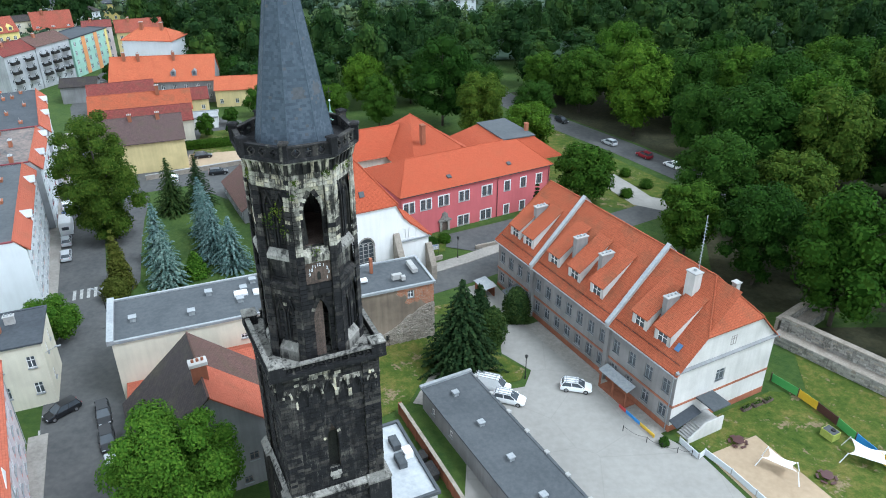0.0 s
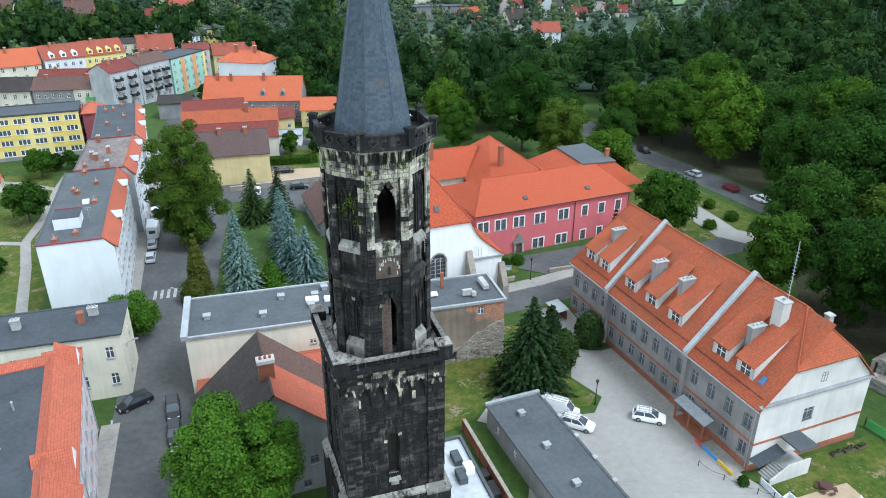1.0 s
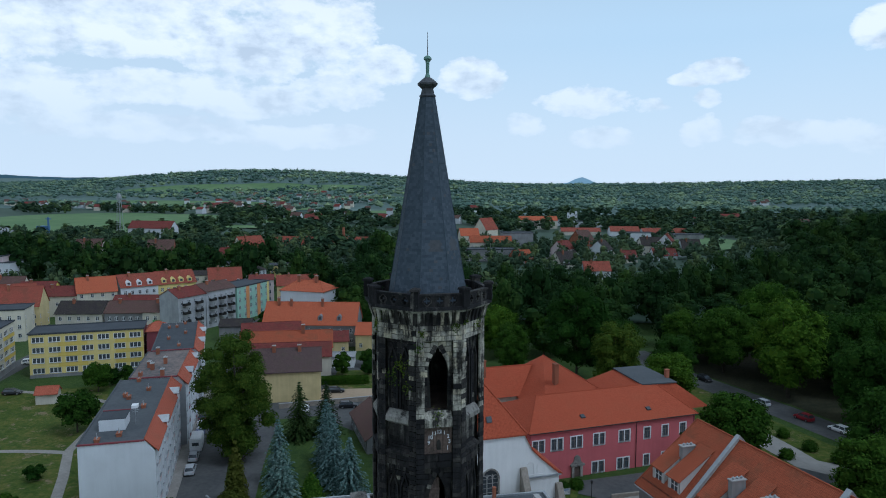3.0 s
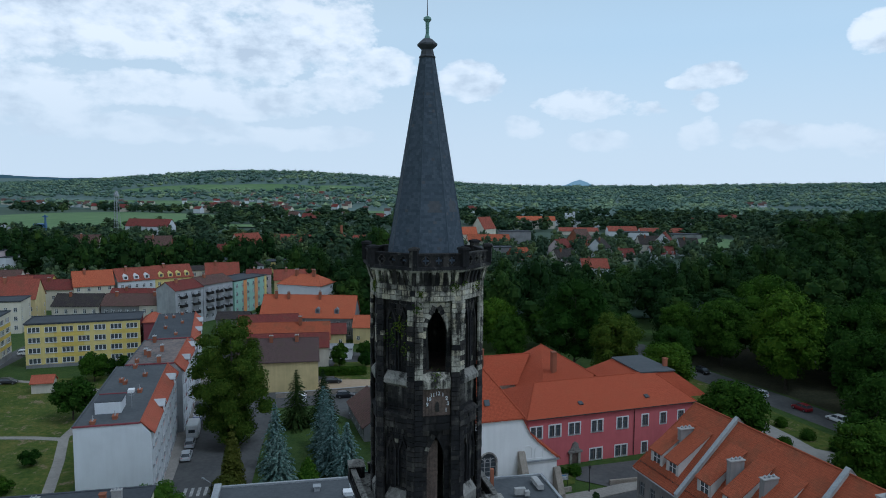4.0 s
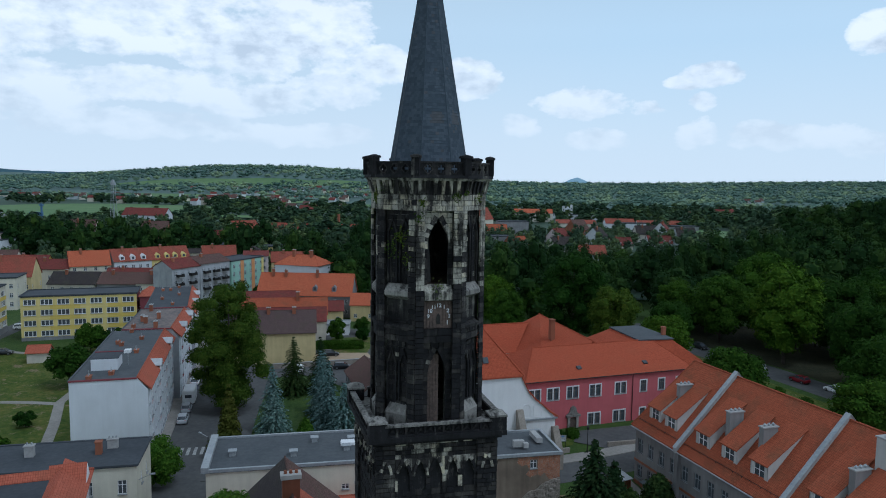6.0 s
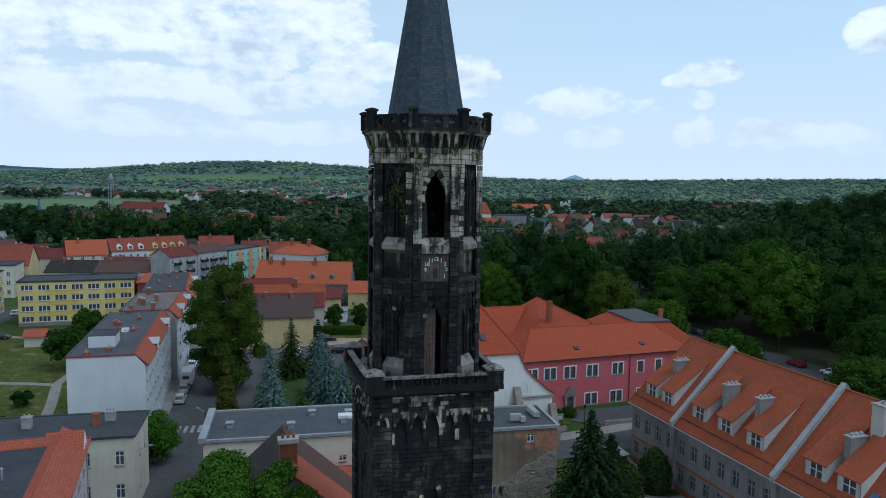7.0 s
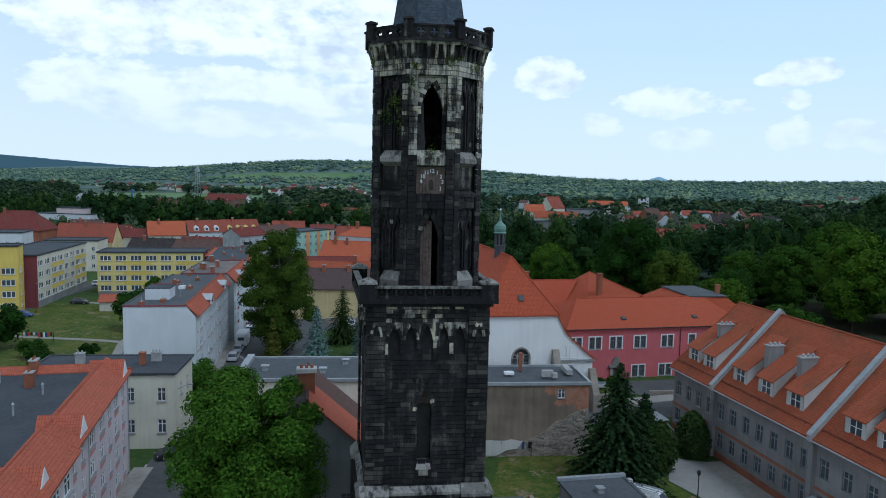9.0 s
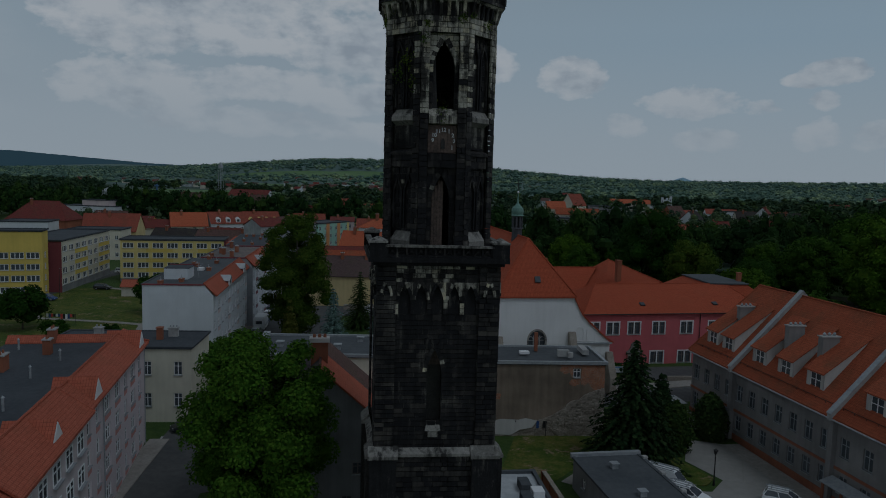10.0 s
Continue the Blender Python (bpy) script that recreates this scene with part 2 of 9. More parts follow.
MAT["mortar"] = blocks_mat("mortar", (0.06, 0.058, 0.052), (0.06, 0.058, 0.052), (0.06, 0.058, 0.052), (0.012, 0.012, 0.013), 0.49, 0.53, (0.36, 0.345, 0.30))
MAT["slate"] = blocks_mat("slate", (0.046, 0.062, 0.082), (0.060, 0.079, 0.102), (0.080, 0.10, 0.126), (0.042, 0.056, 0.074), 0.40, grain=0.2)
MAT["slate_old"] = mottled("slate_old", (0.045, 0.05, 0.058), (0.085, 0.09, 0.10), 1.0, 0.7, 0.3)
MAT["copper"] = mottled("copper", (0.10, 0.19, 0.16), (0.18, 0.30, 0.25), 2.0, 0.65, 0.2)
MAT["iron"] = mottled("iron", (0.02, 0.02, 0.022), (0.05, 0.048, 0.045), 3.0, 0.55, 0.2, 0.6)
MAT["old_wood"] = mottled("old_wood", (0.055, 0.042, 0.036), (0.15, 0.11, 0.09), 2.5, 0.85, 0.5)
MAT["dial_white"] = mottled("dial_white", (0.55, 0.57, 0.6), (0.7, 0.72, 0.74), 4.0, 0.6, 0.1)
MAT["moss"] = leaf_mat("moss", (0.03, 0.06, 0.012), (0.06, 0.10, 0.02), (0.09, 0.12, 0.03), 0.2)
MAT["tile_school"] = roof_tiles("tile_school", (0.40, 0.112, 0.055), (0.34, 0.09, 0.044), 0.22, 0.30, wear=0.45)
MAT["tile_new"] = roof_tiles("tile_new", (0.46, 0.108, 0.052), (0.41, 0.09, 0.044), 0.2, 0.2, moss=(0.36, 0.10, 0.05), wear=0.5)
MAT["tile_red"] = roof_tiles("tile_red", (0.46, 0.135, 0.082), (0.43, 0.12, 0.072), 0.22, 0.30, wear=0.25)
MAT["tile_orange"] = roof_tiles("tile_orange", (0.50, 0.14, 0.068), (0.42, 0.112, 0.056), 0.3, 0.36, moss=(0.4, 0.14, 0.07), wear=0.4)
MAT["tile_town"] = roof_tiles("tile_town", (0.34, 0.098, 0.066), (0.27, 0.076, 0.052), 0.24, 0.36, wear=0.45)
MAT["tile_maroon"] = roof_tiles("tile_maroon", (0.22, 0.06, 0.05), (0.16, 0.045, 0.04), 0.3, 0.36)
MAT["tile_brown"] = roof_tiles("tile_brown", (0.17, 0.10, 0.085), (0.115, 0.07, 0.062), 0.2, 0.25, wear=0.5)
MAT["tile_barn"] = roof_tiles("tile_barn", (0.135, 0.09, 0.085), (0.10, 0.07, 0.067), 0.2, 0.25, wear=0.5)
MAT["tile_dark"] = roof_tiles("tile_dark", (0.07, 0.058, 0.056), (0.045, 0.04, 0.04), 0.2, 0.22, wear=0.5)
MAT["felt"] = mottled("felt", (0.062, 0.07, 0.078), (0.092, 0.10, 0.108), 0.8, 0.9, 0.2)
MAT["felt_dark"] = mottled("felt_dark", (0.04, 0.046, 0.055), (0.062, 0.07, 0.08), 0.9, 0.9, 0.2)
MAT["zinc"] = mottled("zinc", (0.27, 0.29, 0.31), (0.40, 0.42, 0.43), 1.5, 0.5, 0.15, 0.3)
MAT["school_wall"] = plaster("school_wall", (0.28, 0.27, 0.265), 0.32)
MAT["gable_white"] = plaster("gable_white", (0.60, 0.585, 0.56), 0.2)
MAT["church_white"] = plaster("church_white", (0.84, 0.84, 0.83), 0.1)
MAT["pink"] = plaster("pink", (0.60, 0.155, 0.17), 0.14)
MAT["cream"] = plaster("cream", (0.70, 0.66, 0.54), 0.16)
MAT["cream2"] = plaster("cream2", (0.66, 0.62, 0.53), 0.25)
MAT["yellow"] = plaster("yellow", (0.72, 0.55, 0.13), 0.12)
MAT["pale_yellow"] = plaster("pale_yellow", (0.76, 0.63, 0.24), 0.12)
MAT["barn_yellow"] = plaster("barn_yellow", (0.70, 0.58, 0.30), 0.2)
MAT["block_white"] = plaster("block_white", (0.66, 0.69, 0.72), 0.10)
MAT["lilac"] = plaster("lilac", (0.68, 0.60, 0.62), 0.08)
MAT["salmon"] = plaster("salmon", (0.60, 0.30, 0.27), 0.1)
MAT["pinkish"] = plaster("pinkish", (0.66, 0.56, 0.55), 0.15)
MAT["pale_grey"] = plaster("pale_grey", (0.46, 0.48, 0.50), 0.3)
MAT["roof_pale"] = mottled("roof_pale", (0.36, 0.38, 0.40), (0.50, 0.52, 0.53), 0.8, 0.7, 0.1)
MAT["grey_wall"] = plaster("grey_wall", (0.28, 0.285, 0.29), 0.3)
MAT["raw_wall"] = plaster("raw_wall", (0.29, 0.235, 0.18), 0.42)
MAT["maroon_wall"] = plaster("maroon_wall", (0.23, 0.065, 0.075), 0.15)
MAT["green_wall"] = plaster("green_wall", (0.38, 0.60, 0.50), 0.15)
MAT["orange_wall"] = plaster("orange_wall", (0.70, 0.33, 0.14), 0.15)
MAT["brick"] = plaster("brick", (0.36, 0.14, 0.08), 0.35)
bb = Nodes("brick_bare")
btex = bb.node("ShaderNodeTexBrick", Scale=1.0)
for key, c in (("Color1", (0.42, 0.16, 0.075)), ("Color2", (0.30, 0.10, 0.05)), ("Mortar", (0.36, 0.31, 0.25))):
    btex.inputs[key].default_value = (*c, 1)
btex.inputs["Mortar Size"].default_value = 0.012
btex.inputs["Brick Width"].default_value = 0.26
btex.inputs["Row Height"].default_value = 0.085
bb.l.new(bb.coord("UV"), btex.inputs["Vector"])
bcol = bb.mix(0.5, btex.outputs["Color"], bb.ramp(bb.noise(bb.coord("Object"), 1.3, 5), [(0.35, 0.55), (0.65, 1.15)]), "MULTIPLY")
bb.bump(btex.outputs["Fac"], -0.4, 0.02)
MAT["brick_bare"] = bb.done(bcol, 0.92, spec=0.2)
MAT["rubble"] = mottled("rubble", (0.22, 0.19, 0.155), (0.38, 0.34, 0.29), 2.5, 0.95, 0.8, dist=0.1)
MAT["town_wall"] = blocks_mat("town_wall", (0.20, 0.19, 0.175), (0.31, 0.295, 0.27), (0.43, 0.41, 0.37), (0.12, 0.115, 0.10), 0.43)
MAT["white_frame"] = mottled("white_frame", (0.72, 0.73, 0.74), (0.8, 0.8, 0.8), 3.0, 0.5, 0.05)
MAT["dark_frame"] = mottled("dark_frame", (0.13, 0.11, 0.10), (0.2, 0.175, 0.16), 3.0, 0.6, 0.1)
MAT["glass"] = glass_mat("glass")
MAT["felt_patch"] = mottled("felt_patch", (0.075, 0.08, 0.085), (0.24, 0.185, 0.16), 0.6, 0.9, 0.2)
MAT["soil"] = mottled("soil", (0.16, 0.115, 0.07), (0.27, 0.205, 0.13), 1.2, 0.95, 0.5)
MAT["concrete"] = mottled("concrete", (0.30, 0.30, 0.295), (0.42, 0.415, 0.40), 1.2, 0.9, 0.25)
yd = Nodes("yard")
yv = yd.coord("Object")
ya = yd.mix(0.5, yd.noise(yv, 0.12, 6, 0.6), yd.noise(yv, 1.1, 5, 0.6))
yc = yd.mix(yd.ramp(ya, [(0.38, 0.0), (0.62, 1.0)]), (0.25, 0.24, 0.222), (0.305, 0.293, 0.27))
ycell = yd.node("ShaderNodeTexVoronoi", Scale=0.11)
ycell.feature = "DISTANCE_TO_EDGE"
yd.l.new(yd.mix(0.12, yv, yd.noise(yv, 0.9, 4), "ADD"), ycell.inputs["Vector"])
yc = yd.mix(yd.ramp(ycell.outputs["Distance"], [(0.003, 0.12), (0.010, 0.0)]), yc, (0.09, 0.085, 0.08))
yd.bump(yd.noise(yv, 12, 4), 0.25, 0.03)
MAT["yard"] = yd.done(yc, 0.92, spec=0.3)
MAT["asphalt"] = mottled("asphalt", (0.068, 0.07, 0.072), (0.108, 0.108, 0.106), 0.5, 0.9, 0.3)
MAT["paving"] = mottled("paving", (0.22, 0.205, 0.185), (0.33, 0.31, 0.28), 1.2, 0.92, 0.35)
MAT["road_paint"] = mottled("road_paint", (0.22, 0.22, 0.215), (0.5, 0.5, 0.48), 2.0, 0.8, 0.1)
MAT["sand"] = mottled("sand", (0.33, 0.25, 0.165), (0.41, 0.315, 0.215), 0.6, 0.95, 0.4)
MAT["grass"] = mottled("grass", (0.024, 0.058, 0.008), (0.06, 0.098, 0.016), 0.45, 0.95, 0.7, fine=5, dist=0.15)
lw = Nodes("lawn")
lv = lw.coord("Object")
lf = lw.mix(0.5, lw.noise(lv, 0.16, 6, 0.65), lw.noise(lv, 1.0, 6, 0.65))
lcol = lw.ramp(lf, [(0.36, (0.032, 0.068, 0.008)), (0.5, (0.075, 0.105, 0.016)), (0.62, (0.15, 0.135, 0.035))])
lcol = lw.mix(0.5, lcol, lw.ramp(lw.noise(lv, 6.0, 4), [(0.3, 0.5), (0.7, 1.25)]), "MULTIPLY")
bare = lw.mix(0.35, lw.noise(lv, 0.33, 6, 0.6), lw.noise(lv, 2.4, 5, 0.65))
lcol = lw.mix(lw.ramp(bare, [(0.565, 0.0), (0.60, 0.9)]), lcol, lw.ramp(lw.noise(lv, 3.0, 4), [(0.3, (0.15, 0.11, 0.065)), (0.7, (0.27, 0.21, 0.135))]))
lw.bump(lw.noise(lv, 6, 4), 0.7, 0.12)
MAT["lawn"] = lw.done(lcol, 0.95, spec=0.2)
MAT["wood_floor"] = mottled("wood_floor", (0.018, 0.022, 0.009), (0.05, 0.048, 0.022), 0.5, 0.95, 0.6, fine=4, dist=0.12)
# floor green lightened and greyed by hand, for haze over the valley
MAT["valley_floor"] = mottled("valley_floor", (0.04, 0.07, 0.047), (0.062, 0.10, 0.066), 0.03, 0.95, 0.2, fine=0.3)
# distance haze painted into the hill floor as pale blue-green
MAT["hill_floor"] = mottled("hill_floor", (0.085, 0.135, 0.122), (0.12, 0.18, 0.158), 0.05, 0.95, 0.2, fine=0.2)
MAT["meadow"] = mottled("meadow", (0.085, 0.16, 0.055), (0.13, 0.21, 0.08), 0.02, 0.95, 0.3, fine=0.5)
MAT["leaf"] = leaf_mat("leaf", (0.016, 0.046, 0.006), (0.026, 0.066, 0.009), (0.042, 0.09, 0.013), 0.12)
MAT["leaf_lime"] = leaf_mat("leaf_lime", (0.026, 0.066, 0.007), (0.042, 0.094, 0.01), (0.068, 0.128, 0.015), 0.1)
MAT["leaf_olive"] = leaf_mat("leaf_olive", (0.036, 0.074, 0.009), (0.058, 0.10, 0.013), (0.092, 0.13, 0.018), 0.12)
MAT["leaf_tall"] = leaf_mat("leaf_tall", (0.030, 0.066, 0.008), (0.052, 0.094, 0.011), (0.095, 0.135, 0.018), 0.12, vary=0.1)
MAT["leaf_bright"] = leaf_mat("leaf_bright", (0.034, 0.092, 0.009), (0.06, 0.135, 0.013), (0.10, 0.185, 0.02), 0.15, vary=0.1)
MAT["needle"] = leaf_mat("needle", (0.012, 0.030, 0.012), (0.022, 0.045, 0.016), (0.04, 0.065, 0.024), 0.1)
MAT["blue_needle"] = leaf_mat("blue_needle", (0.06, 0.115, 0.108), (0.11, 0.18, 0.172), (0.20, 0.28, 0.265), 0.1, vary=0.15)
MAT["thuja"] = leaf_mat("thuja", (0.06, 0.075, 0.012), (0.10, 0.11, 0.02), (0.13, 0.13, 0.03), 0.15)
# valley haze is put into these leaf greens as a paler, bluer tone
MAT["hazy_valley_leaf"] = leaf_mat("hazy_valley_leaf", (0.046, 0.078, 0.052), (0.072, 0.112, 0.07), (0.106, 0.152, 0.088), 0.1, 24.0)
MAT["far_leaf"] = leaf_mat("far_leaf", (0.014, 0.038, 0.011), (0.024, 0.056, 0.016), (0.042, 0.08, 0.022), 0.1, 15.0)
# paler and bluer than real leaves: the colour carries the haze
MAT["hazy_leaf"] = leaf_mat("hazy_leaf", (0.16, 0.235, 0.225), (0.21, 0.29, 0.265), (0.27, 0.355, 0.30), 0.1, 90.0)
MAT["bark"] = mottled("bark", (0.04, 0.033, 0.027), (0.09, 0.075, 0.06), 4.0, 0.95, 0.7)
MAT["white_cloth"] = mottled("white_cloth", (0.72, 0.73, 0.75), (0.8, 0.8, 0.82), 1.0, 0.8, 0.1)
MAT["rubber"] = mottled("rubber", (0.015, 0.015, 0.016), (0.03, 0.03, 0.03), 4.0, 0.8, 0.2)
MAT["alloy"] = mottled("alloy", (0.3, 0.3, 0.31), (0.42, 0.42, 0.43), 4.0, 0.35, 0.05, 0.8)
for nm, c in (("car_white", (0.78, 0.79, 0.8)), ("car_black", (0.012, 0.013, 0.016)), ("car_silver", (0.42, 0.44, 0.46)), ("car_red", (0.22, 0.012, 0.022)), ("car_blue", (0.03, 0.07, 0.2)),
              ("paint_green", (0.09, 0.32, 0.09)), ("paint_yellow", (0.62, 0.40, 0.03)), ("paint_brown", (0.07, 0.03, 0.03)), ("paint_blue", (0.05, 0.25, 0.6)), ("paint_red", (0.5, 0.05, 0.05)), ("lamp_red", (0.4, 0.02, 0.02))):
    MAT[nm] = mottled(nm, c, sh(c, 1.15), 2.0, 0.3, 0.02, 0.0, spec=0.5)
MAT["hopper_blue"] = mottled("hopper_blue", (0.06, 0.13, 0.26), (0.09, 0.18, 0.33), 1.0, 0.6, 0.1)
MAT["headlight"] = mottled("headlight", (0.6, 0.62, 0.65), (0.7, 0.72, 0.74), 3.0, 0.15, 0.0)


# ---- mesh helpers ----
class M:
    """Vertices and faces of one mesh."""

    def __init__(self):
        self.v, self.f, self.m = [], [], []

    def poly(self, pts, k=0):
        i = len(self.v)
        self.v += [tuple(p) for p in pts]
        self.f.append(tuple(range(i, i + len(pts))))
        self.m.append(k)
        return self

    def box(self, x0, x1, y0, y1, z0, z1, k=0):
        i = len(self.v)
        self.v += [(x0, y0, z0), (x1, y0, z0), (x1, y1, z0), (x0, y1, z0), (x0, y0, z1), (x1, y0, z1), (x1, y1, z1), (x0, y1, z1)]
        for q in ((0, 3, 2, 1), (4, 5, 6, 7), (0, 1, 5, 4), (1, 2, 6, 5), (2, 3, 7, 6), (3, 0, 4, 7)):
            self.f.append(tuple(i + a for a in q))
            self.m.append(k)
        return self

    def prism(self, pts, off, k=0):
        """A closed polygon swept along off."""
        pts = [Vector(p) for p in pts]
        off = Vector(off)
        nrm = Vector((0, 0, 0))
        for a, b in zip(pts, pts[1:] + pts[:1]):
            nrm += a.cross(b)
        if nrm.dot(off) > 0:
            pts = pts[::-1]
        i, n = len(self.v), len(pts)
        self.v += [tuple(p) for p in pts] + [tuple(p + off) for p in pts]
        self.f.append(tuple(range(i, i + n)))
        self.f.append(tuple(range(i + 2 * n - 1, i + n - 1, -1)))
        for a in range(n):
            b = (a + 1) % n
            self.f.append((i + b, i + a, i + n + a, i + n + b))
        self.m += [k] * (n + 2)
        return self

    def xz(self, pts, y0, y1, k=0):
        return self.prism([(x, y0, z) for x, z in pts], (0, y1 - y0, 0), k)

    def xy(self, pts, z0, z1, k=0):
        return self.prism([(x, y, z0) for x, y in pts], (0, 0, z1 - z0), k)

    def yz(self, pts, x0, x1, k=0):
        return self.prism([(x0, y, z) for y, z in pts], (x1 - x0, 0, 0), k)

    def frust(self, r0, z0, r1, z1, n=8, cx=0.0, cy=0.0, turn=0.0, k=0, caps=True):
        a = [turn + 2 * math.pi * j / n for j in range(n)]
        i = len(self.v)
        self.v += [(cx + r0 * math.cos(t), cy + r0 * math.sin(t), z0) for t in a] + [(cx + r1 * math.cos(t), cy + r1 * math.sin(t), z1) for t in a]
        for j in range(n):
            b = (j + 1) % n
            self.f.append((i + j, i + b, i + n + b, i + n + j))
            self.m.append(k)
        if caps:
            self.f += [tuple(range(i + n - 1, i - 1, -1)), tuple(range(i + n, i + 2 * n))]
            self.m += [k, k]
        return self

    def tube(self, a, b, r0, r1=None, n=6, k=0):
        a, b = Vector(a), Vector(b)
        r1 = r0 if r1 is None else r1
        q = (b - a).to_track_quat("Z", "Y")
        i = len(self.v)
        for c, r in ((a, r0), (b, r1)):
            for j in range(n):
                t = 2 * math.pi * j / n
                self.v.append(tuple(c + q @ Vector((r * math.cos(t), r * math.sin(t), 0))))
        for j in range(n):
            c = (j + 1) % n
            self.f.append((i + j, i + c, i + n + c, i + n + j))
            self.m.append(k)
        self.f += [tuple(range(i + n - 1, i - 1, -1)), tuple(range(i + n, i + 2 * n))]
        self.m += [k, k]
        return self

    def wall(self, x0, x1, z0, z1, holes=(), depth=0.18, y=0.0, k=0):
        """A wall face at y looking to -y, with rectangular holes through it that have reveals."""
        xs = sorted({x0, x1, *[min(max(h[0], x0), x1) for h in holes], *[min(max(h[1], x0), x1) for h in holes]})
        zs = sorted({z0, z1, *[min(max(h[2], z0), z1) for h in holes], *[min(max(h[3], z0), z1) for h in holes]})
        inside = lambda x, z: any(h[0] < x < h[1] and h[2] < z < h[3] for h in holes)
        hole = [[inside((a + b) / 2, (c + d) / 2) for c, d in zip(zs, zs[1:])] for a, b in zip(xs, xs[1:])]
        for i, (a, b) in enumerate(zip(xs, xs[1:])):
            j = 0
            while j < len(zs) - 1:
                if hole[i][j]:
                    c, d = zs[j], zs[j + 1]
                    if i == 0 or not hole[i - 1][j]:
                        self.poly([(a, y, c), (a, y + depth, c), (a, y + depth, d), (a, y, d)], k)
                    if i == len(xs) - 2 or not hole[i + 1][j]:
                        self.poly([(b, y, d), (b, y + depth, d), (b, y + depth, c), (b, y, c)], k)
                    if j == 0 or not hole[i][j - 1]:
                        self.poly([(a, y, c), (b, y, c), (b, y + depth, c), (a, y + depth, c)], k)
                    if j == len(zs) - 2 or not hole[i][j + 1]:
                        self.poly([(a, y + depth, d), (b, y + depth, d), (b, y, d), (a, y, d)], k)
                    j += 1
                else:
                    e = j
                    while e < len(zs) - 1 and not hole[i][e]:
                        e += 1
                    self.poly([(a, y, zs[j]), (b, y, zs[j]), (b, y, zs[e]), (a, y, zs[e])], k)
                    j = e
        return self

    def add(self, other, m=None):
        i = len(self.v)
        self.v += [tuple(m @ Vector(p)) for p in other.v] if m is not None else other.v
        self.f += [tuple(i + a for a in q) for q in other.f]
        self.m += other.m
        return self

    def data(self, name, mats, smooth=False, uv=True):
        me = bpy.data.meshes.new(name)
        me.from_pydata(self.v, [], self.f)
        for mt in mats:
            me.materials.append(MAT[mt])
        if len(mats) > 1:
            me.polygons.foreach_set("material_index", self.m)
        if smooth:
            me.polygons.foreach_set("use_smooth", [True] * len(self.f))
        if uv and len(self.f):
            lay = me.uv_layers.new(name="UVMap")
            nl = len(me.loops)
            vi = np.empty(nl, dtype=np.int32)
            me.loops.foreach_get("vertex_index", vi)
            co = np.array(self.v, dtype=np.float64)[vi]
            nr = np.empty(len(self.f) * 3)
            me.polygons.foreach_get("normal", nr)
            tot = np.empty(len(self.f), dtype=np.int32)
            me.polygons.foreach_get("loop_total", tot)
            n = np.repeat(nr.reshape(-1, 3), tot, axis=0)
            ux, uy = -n[:, 1], n[:, 0]
            ln = np.hypot(ux, uy)
            flat = ln < 0.02
            ux, uy = np.where(flat, 1.0, ux / np.maximum(ln, 1e-6)), np.where(flat, 0.0, uy / np.maximum(ln, 1e-6))
            vx, vy, vz = n[:, 1] * 0 - n[:, 2] * uy, n[:, 2] * ux, n[:, 0] * uy - n[:, 1] * ux
            u = co[:, 0] * ux + co[:, 1] * uy
            v = co[:, 0] * vx + co[:, 1] * vy + co[:, 2] * vz
            lay.data.foreach_set("uv", np.stack([u, v], axis=1).ravel())
        me.update()
        return me


def part(name, mesh, mats, parent, label="", smooth=False, at=None):
    """One mesh object under a thing or a part."""
    if isinstance(mats, str):
        mats = [mats]
    me = mesh.data(name, mats, smooth) if isinstance(mesh, M) else mesh
    ob = new(name, me)
    ob.parent = parent
    if at is not None:
        ob.matrix_basis = at
    if label:
        ob["label"] = label
    return ob


def thing(name, at, label, category, group="", kind=""):
    """The base of a thing that has parts."""
    ob = new(name)
    ob.empty_display_size = 0.5
    ob.matrix_basis = at
    return tagged(ob, label, category, group, kind)


def solid(name, mesh, mats, at, label, category, group="", kind="", smooth=False):
    """A thing of one mesh."""
    if isinstance(mats, str):
        mats = [mats]
    ob = new(name, mesh.data(name, mats, smooth) if isinstance(mesh, M) else mesh)
    ob.matrix_basis = at
    return tagged(ob, label, category, group, kind)


def smooth01(a, b, v):
    t = min(1.0, max(0.0, (v - a) / (b - a)))
    return t * t * (3 - 2 * t)


def hill(x, y, cx, cy, h, rx, ry, yaw=0.0):
    c, s = math.cos(radians(yaw)), math.sin(radians(yaw))
    dx, dy = x - cx, y - cy
    a, b = (dx * c + dy * s) / rx, (-dx * s + dy * c) / ry
    return h * math.exp(-(a * a + b * b))


def gz(x, y):
    """Height of the ground."""
    z = 1.1 * min(1.0, max(0.0, (y - 92) / 26)) * smooth01(-45, -15, x)
    z += hill(x, y, 235, 420, 24, 130, 170)
    z += hill(x, y, -1000, 2150, 60, 760, 420, -25)
    z += hill(x, y, 350, 2500, 26, 1500, 500, 8)
    z += hill(x, y, 1700, 2000, 46, 1100, 600, -30)
    z += hill(x, y, -3000, 3300, 52, 1500, 600, -40)
    return z


